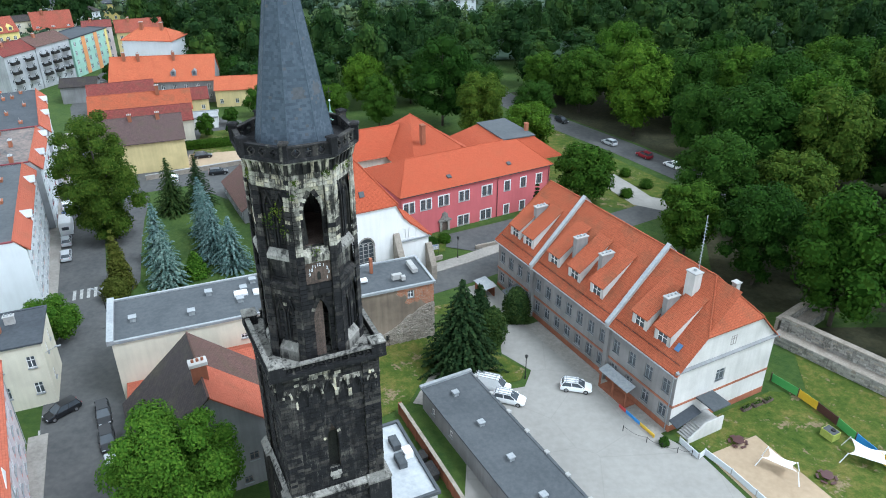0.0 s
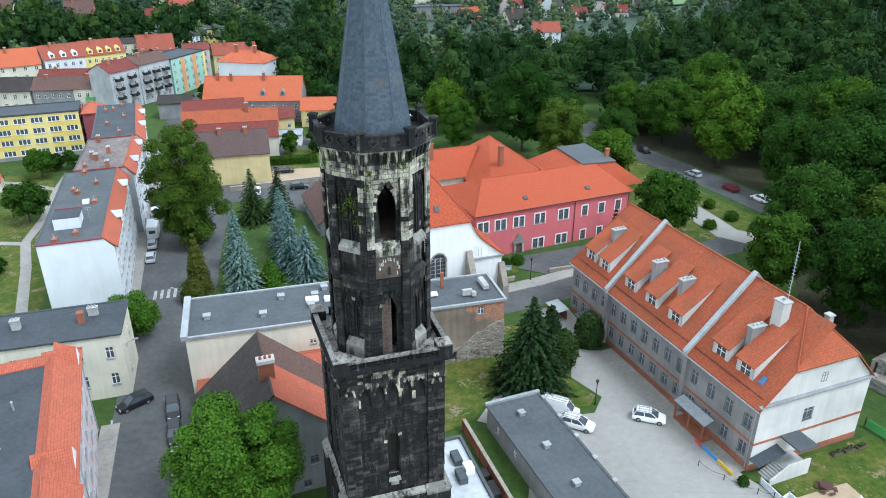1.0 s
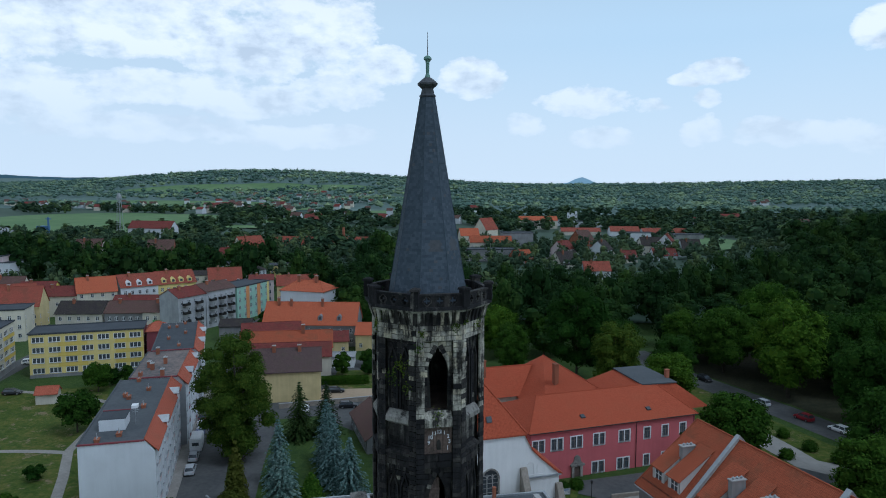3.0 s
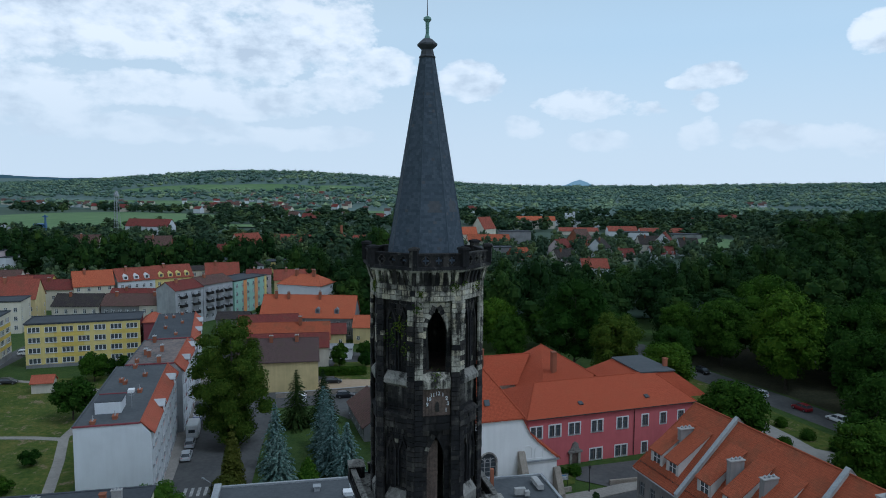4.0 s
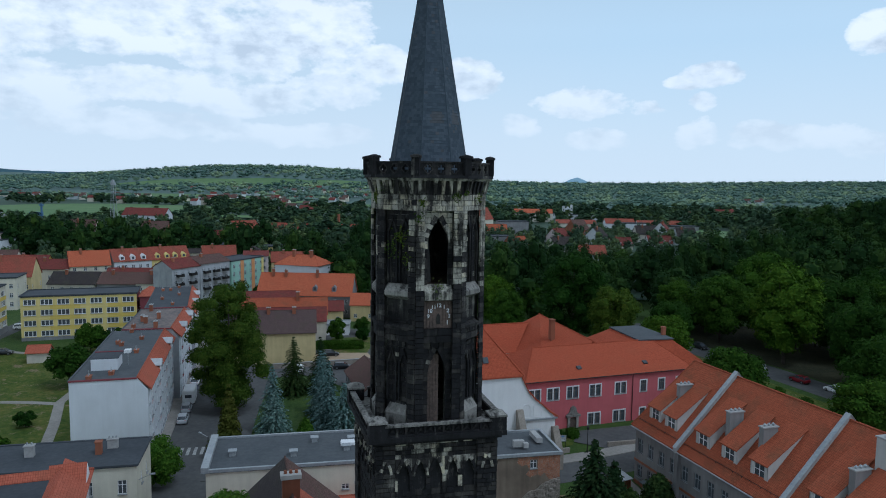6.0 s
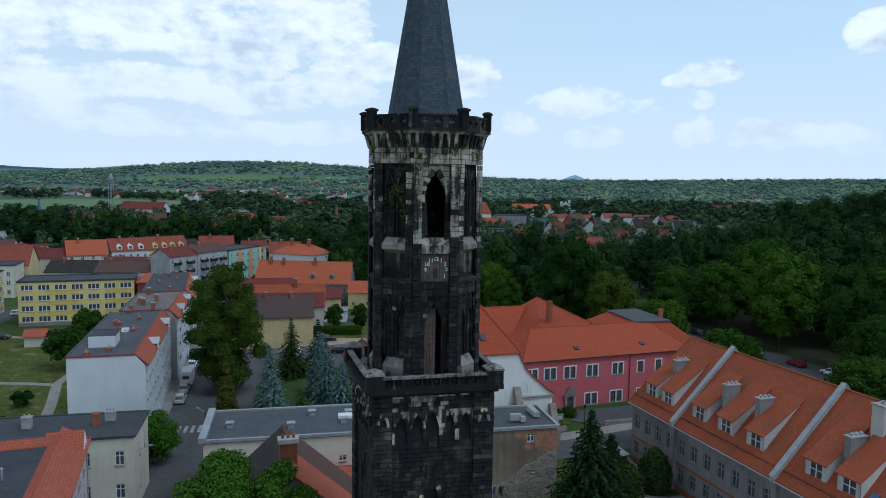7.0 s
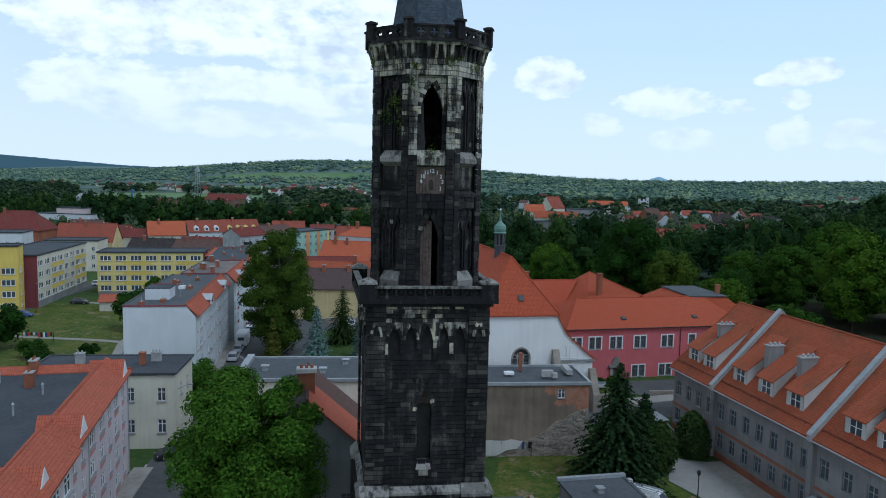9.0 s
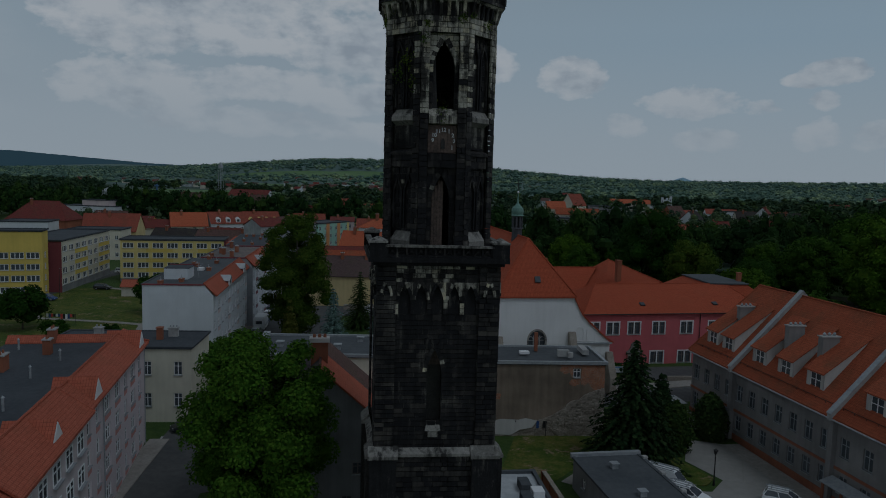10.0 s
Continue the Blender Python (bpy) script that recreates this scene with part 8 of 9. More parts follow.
for i, (x, y) in enumerate(spots):
    s = pr.uniform(0.8, 1.32) * (0.9 if road_side(x, y) < 0 else 1.0)
    m = on_ground(x, y, pr.uniform(0, 360), -0.3) @ Matrix.Diagonal((s, s, s * pr.uniform(0.9, 1.1), 1))
    if first:
        first.pop().matrix_basis = m
    else:
        k = kinds[i % 6]
        old = k.matrix_basis.copy()
        k.matrix_basis = pose(0, 0, 0)
        c = copy_thing(k, pose(0, 0, 0))
        c.matrix_basis = m
        k.matrix_basis = old


def woods(name, spots, seed, n, size, hr, rr, mat, label, nl=9, res=(6, 3), sink=0.5):
    """Many trees of the distance in one mesh."""
    rs = np.random.RandomState(seed)
    temps = []
    for k in range(6):
        lob = make_lobes(rs, 1.0, 2.3, 0.15, nl, 0.34, 0.5)
        temps.append(crown_quads(rs, lob, n, size, res=res))
    out = []
    for x, y in spots:
        t = temps[rs.randint(6)]
        a, s = rs.uniform(0, 6.28), rs.uniform(*rr)
        h = rs.uniform(*hr) / 2.3
        c, sn = math.cos(a), math.sin(a)
        q = t.reshape(-1, 3)
        v = np.stack([(q[:, 0] * c - q[:, 1] * sn) * s + x, (q[:, 0] * sn + q[:, 1] * c) * s + y, q[:, 2] * h + gz(x, y) - sink], axis=1)
        out.append(v.reshape(-1, 4, 3))
    ob = new(name, quads_mesh(name, np.concatenate(out), [mat]))
    return tagged(ob, label, "woods", kind="stuff")


def mid_wood(x, y):
    if x > 0.72 * y + 25 or x < -1.25 * y:
        return False
    if y < 205:
        return False
    if x > 0.16 * y + 8 - 0.1 * max(0, y - 380):
        return (y > 224 or road_side(x, y) > 9) and not open_field(x, y) and not hill(x, y, 90, 560, 1, 30, 95) > 0.35
    if -40 < x:
        return y < 285 and (x < 14 or y > 212 or road_side(x, y) > 9)
    if -120 < x <= -40:
        return y > (214 if x > -60 else 236 if x > -86 else 275)
    return y > 330


def clear_of_houses(x, y):
    return y > 252 and not any(math.hypot(x - hx, y - hy + 14) < 15 for hx, hy in ((13, 360), (25, 372), (40, 380), (62, 400), (30, 410), (55, 420), (2, 385), (-20, 380)))


def town_gap(x, y):
    """Where houses of the far town stand, more open."""
    return hill(x, y, 0, 480, 1, 110, 190) > 0.30 or hill(x, y, -215, 300, 1, 75, 60) > 0.35 or hill(x, y, -165, 370, 1, 60, 45) > 0.3


woods("near_woods", scatter(6, -130, 330, 205, 430, 11.6, lambda x, y: mid_wood(x, y) and (not town_gap(x, y) or y < 285), 16000), 9, 860, 0.07, (11, 25), (5.4, 8.8), "far_leaf", "dense broadleaf woods behind the town")
woods("park_trees", scatter(18, -420, -150, 300, 372, 10.5, lambda x, y: not open_field(x, y) and x > -1.25 * y and not any(math.hypot(x - hx, y - hy) < 17 for hx, hy in ((-263, 289), (-178, 338), (-152, 344), (-270, 354), (-229, 362), (-198, 384))), 3000), 19, 300, 0.1, (14, 23), (5.0, 7.5), "far_leaf", "tall park trees behind the tenements")
woods("town_trees", scatter(8, -560, 200, 230, 560, 10.5, lambda x, y: not open_field(x, y) and (town_gap(x, y) or (x < -120 and y > 374)) and x > -1.25 * y and clear_of_houses(x, y), 14000), 10, 80, 0.17, (7, 15), (3.4, 6.0), "hazy_valley_leaf", "trees between the houses of the town", 6, (5, 3))
woods("valley_woods", scatter(12, -1300, 800, 420, 1050, 15.5, lambda x, y: -1.3 * y < x < 0.75 * y + 25 and not open_field(x, y) and not town_gap(x, y) and (noise.noise((x * 0.011, y * 0.014, 3.0)) > 0.02 or x > 60), 20000), 13, 70, 0.24, (9, 18), (7.5, 11.0), "hazy_valley_leaf", "woods and hedgerows of the valley", 5, (5, 3))
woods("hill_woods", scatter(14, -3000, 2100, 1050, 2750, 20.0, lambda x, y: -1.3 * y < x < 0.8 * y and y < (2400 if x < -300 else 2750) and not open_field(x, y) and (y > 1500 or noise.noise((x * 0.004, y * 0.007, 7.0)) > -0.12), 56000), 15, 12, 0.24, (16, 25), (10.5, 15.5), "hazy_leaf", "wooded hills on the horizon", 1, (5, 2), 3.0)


# ---- vehicles ----
def loft(rings, k=0):
    g = M()
    n = len(rings[0])
    for r in rings:
        g.v += [tuple(p) for p in r]
    for i in range(len(rings) - 1):
        for j in range(n):
            a, b = i * n + j, i * n + (j + 1) % n
            g.f.append((a, b, b + n, a + n))
            g.m.append(k)
    g.f += [tuple(range(n - 1, -1, -1)), tuple(range((len(rings) - 1) * n, len(rings) * n))]
    g.m += [k, k]
    return g


def car(at, paint, label, L=4.3, H=1.5, W=1.78, van=False, rack=False, group="parked cars"):
    """A parked car, nose to +x."""
    th = thing("car", at, label, "car", group)
    s = L / 4.3
    ring = lambda x, hw, z0, z1: [(x, -hw * 0.92, z0), (x, hw * 0.92, z0), (x, hw, z0 + (z1 - z0) * 0.4), (x, hw * 0.93, z1 - 0.05), (x, hw * 0.8, z1), (x, -hw * 0.8, z1), (x, -hw * 0.93, z1 - 0.05), (x, -hw, z0 + (z1 - z0) * 0.4)]
    hw = W / 2
    nose = 0.72 if not van else 0.9
    body = loft([ring(-2.15 * s, hw * 0.86, 0.36, 0.78), ring(-2.05 * s, hw * 0.95, 0.26, 0.94), ring(-1.2 * s, hw, 0.2, 0.97), ring(0.6 * s, hw, 0.2, 0.96), ring(1.3 * s, hw, 0.2, 0.88), ring(1.95 * s, hw * 0.94, 0.24, nose), ring(2.15 * s, hw * 0.8, 0.36, nose - 0.14)])
    part("body", body, paint, th)
    cab = lambda x, hw_, z: [(x, -hw_, z), (x, hw_, z)]
    x0, x1, x2, x3 = (-2.02 * s, -1.7 * s, 0.25 * s, 1.15 * s) if not van else (-2.08 * s, -1.98 * s, 0.75 * s, 1.5 * s)
    g = M()
    b, t = hw * 0.9, hw * 0.72
    A = [(x0, -b, 0.9), (x3, -b, 0.9), (x3, b, 0.9), (x0, b, 0.9)]
    T = [(x1, -t, H - 0.06), (x2, -t, H - 0.06), (x2, t, H - 0.06), (x1, t, H - 0.06)]
    for i in range(4):
        j = (i + 1) % 4
        g.poly([A[i], A[j], T[j], T[i]])
    part("glasshouse", g, paint if van else "glass", th, "dark car glass" if not van else "")
    part("roof", M().prism([(p[0], p[1] * 1.02, p[2]) for p in T], (0, 0, 0.06)), paint, th)
    pil = M()
    for i in range(4):
        pil.tube(A[i], T[i], 0.045, 0.04, 5)
    for y in (-1, 1):
        m_ = ((x0 + x3) / 2 - 0.1, y * b, 0.9)
        pil.tube(m_, ((x1 + x2) / 2, y * t, H - 0.04), 0.045, 0.04, 5)
    part("pillars", pil, paint, th) if not van else part("windscreen", M().prism([(x3 - 0.02, -t, 0.98), (x3 - 0.02, t, 0.98), (x2 + 0.03, t * 0.95, H - 0.14), (x2 + 0.03, -t * 0.95, H - 0.14)], (0.03, 0, 0.02)), "glass", th)
    for sx in (1.35 * s, -1.3 * s):
        for sy in (-1, 1):
            w = part("wheel", M().add(M().frust(0.32, -0.1, 0.32, 0.1, 14), pose(sx, sy * (hw - 0.09), 0.32, 90)), "rubber", th)
            part("rim", M().add(M().frust(0.2, -0.11, 0.2, 0.11, 10), pose(sx, sy * (hw - 0.085), 0.32, 90)), "alloy", w)
    for sy in (-1, 1):
        part("headlight", M().box(1.98 * s, 2.1 * s, sy * hw * 0.62 - 0.17, sy * hw * 0.62 + 0.17, nose - 0.22, nose - 0.06), "headlight", th)
        part("tail_light", M().box(-2.13 * s, -2.04 * s, sy * hw * 0.68 - 0.14, sy * hw * 0.68 + 0.14, 0.7, 0.86), "lamp_red", th)
        part("mirror", M().box(x3 - 0.35, x3 - 0.2, sy * (hw + 0.02) - 0.08, sy * (hw + 0.02) + 0.08, 0.92, 1.04), paint, th)
    if rack:
        part("roof_rack", M().box(x1, x2, -t, -t + 0.05, H + 0.06, H + 0.12).box(x1, x2, t - 0.05, t, H + 0.06, H + 0.12).box(x1 + 0.3, x1 + 0.36, -t, t, H + 0.05, H + 0.11).box(x2 - 0.36, x2 - 0.3, -t, t, H + 0.05, H + 0.11).box(x1 - 0.2, x2 + 0.4, -0.3, -0.22, H + 0.12, H + 0.18).box(x1 - 0.2, x2 + 0.4, 0.2, 0.28, H + 0.12, H + 0.18), "zinc", th, "metal roof rack with a ladder")
    return th


def park(x, y, yaw, paint, label, dz=0.065, **kw):
    return car(pose(x, y, gz(x, y) + dz, 0, 0, yaw), paint, label, **kw)


park(17.7, 75.4, -11, "car_white", "white hatchback with a roof rack in the school yard", rack=True, L=4.15)
park(6.6, 75.6, -20, "car_white", "white van with a roof rack beside the low house", rack=True, L=4.8, H=1.95, van=True)
park(8.6, 73.0, -18, "car_white", "white hatchback with a ladder rack beside the low house", rack=True)
park(-48.4, 70.6, 232, "car_black", "black estate car turning into the side street", L=4.5, H=1.6)
park(-42.9, 70.0, -62, "car_black", "dark estate car parked at the kerb", L=4.6)
park(-40.5, 65.4, -62, "car_black", "dark saloon parked at the kerb", L=4.4)
park(-37.8, 60.6, -62, "car_silver", "silver car parked under the tree", L=4.3)
for (x, y), c, l in (((-67.3, 112.2), "car_silver", "grey hatchback parked along the row"), ((-69.9, 117.9), "car_silver", "pale estate car parked along the row"), ((-74.9, 128.8), "car_blue", "small blue car parked behind the caravan"), ((-77.3, 133.9), "car_white", "white car parked along the row"), ((-79.7, 138.6), "car_black", "dark car parked along the row")):
    park(x, y, 114, c, l)
th = thing("caravan", pose(-72.2, 123.1, 0.065, 0, 0, 114), "white motor caravan parked along the row", "caravan")
part("body", loft([[(x, -h, z0), (x, h, z0), (x, h, z1 - 0.2), (x, h * 0.85, z1), (x, -h * 0.85, z1), (x, -h, z1 - 0.2)] for x, h, z0, z1 in ((-3.0, 0.98, 0.5, 2.6), (-2.8, 1.1, 0.4, 2.85), (1.6, 1.1, 0.4, 2.9), (2.3, 1.08, 0.4, 2.5), (2.7, 0.95, 0.45, 1.3), (3.1, 0.85, 0.5, 1.1))]), "car_white", th)
part("rear_window", M().box(-3.05, -2.98, -0.6, 0.6, 1.5, 2.1), "glass", th)
part("stripe", M().box(-2.6, 1.4, -1.12, -1.1, 1.0, 1.3).box(-2.6, 1.4, 1.1, 1.12, 1.0, 1.3), "car_silver", th)
for sx in (-1.8, 1.9):
    for sy in (-1, 1):
        part("wheel", M().add(M().frust(0.34, -0.1, 0.34, 0.1, 12), pose(sx, sy * 1.0, 0.34, 90)), "rubber", th)
for (x, y), c, yaw in (((-60.1, 148.4), "car_white", 110), ((-51.3, 152.4), "car_black", 20), ((-58.0, 163.0), "car_black", 20), ((32.0, 186.5), "car_black", -60), ((41.2, 168.6), "car_silver", 122), ((47.6, 159.6), "car_red", 122), ((52.4, 153.2), "car_white", 122), ((-133.0, 128.0), "car_blue", 20), ((-130.0, 122.0), "car_silver", 20), ((-128.0, 114.0), "car_black", 20), ((-131, 118.5), "car_white", 20), ((-134.0, 146.0), "car_black", 20), ((-151.5, 172), "car_white", 40), ((-107.5, 222.0), "car_silver", 30), ((-106.5, 217.5), "car_silver", 30), ((-101.8, 219.0), "car_black", 100), ((-102.6, 209.5), "car_blue", 30), ((-109.6, 229.0), "car_black", 80)):
    park(x, y, yaw, c, {"car_white": "white car parked outdoors by the kerb", "car_black": "black car standing on the asphalt road", "car_red": "dark red car standing on the road", "car_silver": "silver car standing on the asphalt", "car_blue": "blue car parked outdoors by the kerb"}[c])

rw = thing("retaining_wall", pose(-66.4, 148.4, 0, 0, 0, 27.5), "low grey stone retaining wall along the yard road", "wall")
part("wall_core", M().box(0, 22.5, 0, 0.35, -0.5, 1.15), "rubble", rw)
part("coping", M().box(-0.05, 22.55, -0.06, 0.41, 1.15, 1.27), "concrete", rw)
patch("yard", [(-60, 154), (-46, 160.5), (-50, 168), (-62, 165)], "sand", "trodden gravel plot behind the wall", "yard", 0.1)


# ---- low house of the school yard, garages, walls ----
LOW = pose(-2.6, 71.7, 0, 0, 0, math.degrees(math.atan2(-0.88, 0.475)))
lh = flat_house("low_house", LOW, 42.0, 6.9, 3.3, "grey_wall", {"f": [(3.0, 1.2, 0.8, 1.0), (7.5, 1.2, 0.8, 1.0)]}, "long low grey house with a flat felt roof", "felt", "felt", rise=0.1)
part("end_parapet", M().box(-0.3, 0.15, -0.3, 7.2, 3.2, 3.65), "zinc", lh, "pale metal end parapet")
for i in range(10):
    part("parapet_block", M().box(1.0 + i * 3.9, 1.5 + i * 3.9, 6.9, 7.35, 3.2, 3.6), "concrete", lh)
for x in (3.2, 9.4, 15.8, 22.0):
    roof_vent(x, 3.0, 3.35, LOW, 0.75)
WHT = pose(-5.4, 64.4, 0, 0, 0, math.degrees(math.atan2(-9.5, 4.4)))
wf = flat_house("white_roofed_annex", WHT @ pose(0, -9.0, 0), 11.6, 9.0, 4.0, "gable_white", {}, "low annex with a white flat roof beside the tower", "roof_pale", "felt", rise=0.3)
for x, y in ((3.4, 7.4), (6.2, 7.0)):
    un = solid("air_unit", M().box(-0.9, 0.9, -0.45, 0.45, 0, 0.75).add(sum_boxes([(-0.8 + i * 0.4, -0.5 + i * 0.4, -0.48, -0.45, 0.1, 0.65) for i in range(4)])), "felt", WHT @ pose(x, y - 9.0, 4.05), "grey finned air unit on the white roof", "air unit", "air units on the white roof")
solid("roof_box", M().box(-0.6, 0.6, -0.5, 0.5, 0, 0.9), "white_frame", WHT @ pose(5.4, -0.9, 4.05), "white metal box on the white roof", "roof box")
BW = [(-5.4, 70.6), (-1.6, 62.9), (1.2, 57.2), (5.5, 48.0)]
bwall = thing("brick_wall", pose(0, 0, 0), "red brick garden wall with a stone coping", "wall")
for (ax, ay), (bx, by) in zip(BW, BW[1:]):
    L = math.hypot(bx - ax, by - ay)
    m = pose(ax, ay, 0, 0, 0, math.degrees(math.atan2(by - ay, bx - ax)))
    part("panel", M().add(M().box(0, L, -0.15, 0.15, -0.3, 1.7), m), "brick", bwall)
    part("coping", M().add(M().box(0, L, -0.22, 0.22, 1.7, 1.82), m), "rubble", bwall)
    for i in range(int(L / 2.6) + 1):
        part("pier", M().add(M().box(i * 2.6 - 0.22, i * 2.6 + 0.22, -0.24, 0.24, -0.3, 1.78), m), "brick", bwall)
for i, (x, y) in enumerate(((-2.5, 62.2), (-1.5, 60.4), (-1.1, 59.6))):
    b = thing("waste_bin", pose(x, y, 0, 0, 0, -64), "dark plastic waste bin by the brick wall", "waste bin", "bins by the wall")
    part("body", loft([[(-0.55, -0.4, 0.1), (0.55, -0.4, 0.1), (0.55, 0.4, 0.1), (-0.55, 0.4, 0.1)], [(-0.65, -0.5, 1.1), (0.65, -0.5, 1.1), (0.65, 0.5, 1.1), (-0.65, 0.5, 1.1)]]), "rubber", b)
    part("lid", M().prism([(-0.7, -0.55, 1.1), (0.7, -0.55, 1.1), (0.7, 0.55, 1.2), (-0.7, 0.55, 1.2)], (0, 0, 0.08)), "iron", b)
# washing line on the lawn
wl_ = thing("washing_line", pose(-9.6, 84.6, 0, 0, 0, 20), "washing line with dark and white laundry", "washing line")
for x in (-1.9, 1.9):
    part("post", M().tube((x, 0, 0), (x, 0, 2.0), 0.04).box(x - 0.03, x + 0.03, -0.6, 0.6, 1.95, 2.0), "iron", wl_)
cr3 = random.Random(4)
for k in range(9):
    x = -1.7 + k * 0.4
    part("laundry", M().box(x, x + 0.33, -0.01 + 0.3 * (k % 2), 0.01 + 0.3 * (k % 2), 1.95 - cr3.uniform(0.5, 0.95), 1.95), ("car_blue", "white_cloth", "rubber")[k % 3], wl_)

# ---- old town wall and the play area ----
tw2 = thing("town_wall", pose(0, 0, 0), "old grey rubble town wall with slits", "wall")
A, B, C = (49.6, 87.4), (66.0, 67.0), (57.6, 93.6)
for (p, q, h, t) in ((A, B, 3.6, 0.9), (A, C, 3.0, 0.9)):
    L = math.hypot(q[0] - p[0], q[1] - p[1])
    m = pose(p[0], p[1], 0, 0, 0, math.degrees(math.atan2(q[1] - p[1], q[0] - p[0])))
    holes = [(2.5 + 3.2 * i, 2.62 + 3.2 * i, 2.2, 3.0) for i in range(int(L / 3.2) - 1)]
    part("wall_core", M().add(M().wall(0, L, -0.4, h, holes, 0.4, 0.0).box(0, L, 0.4, t, -0.4, h - 0.02), m), "rubble", tw2)
    part("coping", M().add(M().box(-0.05, L, -0.06, t + 0.06, h, h + 0.16), m), "rubble", tw2)
    part("bank", M().add(M().box(0, L, -1.8, -0.02, -0.4, 1.7), m), "rubble", tw2, "broad stone foot of the wall")
    cs2 = Courses()
    cs2.lay(m @ pose(0, -0.02, 0), 0, L, 1.7, h, 0, None, lambda x, z: 0.0, 0.28, (0.3, 0.8), 0.06)
    cs2.lay(m @ pose(0, -1.82, 0), 0, L, 0.0, 1.7, 0, None, lambda x, z: 0.0, 0.3, (0.3, 0.8), 0.06)
    part("stones", cs2.dark, "town_wall", tw2, "rough grey stones")["kind"] = "stuff"
fence = [(44.4, 77.2), (46.6, 73.9), (47.9, 71.2), (49.0, 68.4), (49.9, 65.6), (50.9, 62.8), (51.7, 60.2)]
for i, (p, q) in enumerate(zip(fence, fence[1:])):
    c = ("paint_green", "paint_yellow", "paint_brown", "paint_green", "paint_blue", "paint_yellow")[i]
    L = math.hypot(q[0] - p[0], q[1] - p[1])
    f = thing("fence_panel", pose(p[0], p[1], 0, 0, 0, math.degrees(math.atan2(q[1] - p[1], q[0] - p[0]))), "painted %s wooden fence panel of the playground" % c[6:], "fence", "coloured playground fence")
    part("board", M().box(0.08, L - 0.08, -0.03, 0.03, 0.15, 1.35), c, f)
    part("post", M().box(-0.06, 0.06, -0.06, 0.06, -0.2, 1.5), "paint_brown", f)
wf2 = [(28.6, 65.4), (30.0, 62.6), (31.0, 63.4), (33.0, 60.2), (34.6, 57.0), (36.2, 53.8)]
for p, q in zip(wf2, wf2[1:]):
    L = math.hypot(q[0] - p[0], q[1] - p[1])
    f = thing("fence_panel", pose(p[0], p[1], 0, 0, 0, math.degrees(math.atan2(q[1] - p[1], q[0] - p[0]))), "low pale concrete fence panel beside the yard", "fence", "pale yard fence")
    part("board", M().box(0.05, L - 0.05, -0.05, 0.05, 0, 0.9), "block_white", f)
    part("post", M().box(-0.06, 0.06, -0.08, 0.08, -0.2, 1.0), "concrete", f)


MAT["hut_green"] = mottled("hut_green", (0.26, 0.30, 0.06), (0.36, 0.40, 0.09), 2.0, 0.6, 0.1)


def sail(x, y, yaw, w, d, seed):
    """A stretched white shade sail on poles."""
    th = thing("shade_sail", pose(x, y, 0, 0, 0, yaw), "white shade sail stretched between poles", "shade sail", "shade sails of the play area")
    c = [(-w, -d * 0.6, 1.5), (w, -d, 1.7), (w * 0.8, d, 1.3), (-w * 0.9, d, 1.9)]
    g = M()
    n = 8
    pt = lambda u, v: tuple((1 - u) * (1 - v) * Vector(c[0]) + u * (1 - v) * Vector(c[1]) + u * v * Vector(c[2]) + (1 - u) * v * Vector(c[3]) + Vector((0, 0, -0.5 * math.sin(math.pi * u) * math.sin(math.pi * v))))
    sh_ = lambda u, v: (0.5 + (u - 0.5) * (1 - 0.28 * math.sin(math.pi * v)), 0.5 + (v - 0.5) * (1 - 0.28 * math.sin(math.pi * u)))
    for i in range(n):
        for j in range(n):
            g.poly([pt(*sh_(a / n, b / n)) for a, b in ((i, j), (i + 1, j), (i + 1, j + 1), (i, j + 1))])
    part("cloth", g, "white_cloth", th)
    for p in c:
        part("pole", M().tube((p[0] * 1.3, p[1] * 1.3, 0), (p[0] * 1.02, p[1] * 1.02, p[2] + 0.1), 0.06), "white_cloth", th)
    return th


sail(38.7, 60.8, -35, 1.9, 1.0, 1)
sail(49.5, 61.9, -25, 2.3, 1.6, 2)
hut = thing("play_hut", pose(47.2, 66.4, 0, 0, 0, -62), "yellow-green play hut with a flat grey top", "play hut")
part("wall", M().box(-0.85, 0.85, -0.7, 0.7, 0, 1.1), "hut_green", hut)
part("roof", M().box(-0.75, 0.75, -0.6, 0.6, 1.1, 1.15), "felt", hut)
part("tyre", M().frust(0.3, 1.15, 0.26, 1.3, 12, 0.2, 0.1), "rubber", hut)
for x, y in ((35.6, 65.3), (43.6, 59.6)):
    t = thing("play_table", pose(x, y, 0, 0, 0, 20), "low purple-brown hexagonal play table with benches", "table", "play tables")
    part("tabletop", M().frust(0.75, 0.55, 0.75, 0.62, 6), "paint_brown", t)
    part("leg", M().frust(0.18, 0, 0.14, 0.55, 6), "paint_brown", t)
    for k in range(6):
        a = k * math.pi / 3 + 0.52
        part("bench", M().add(M().box(-0.35, 0.35, -0.14, 0.14, 0.28, 0.34), pose(1.0 * math.cos(a), 1.0 * math.sin(a), 0, 0, 0, math.degrees(a) + 90)), "paint_brown", t)
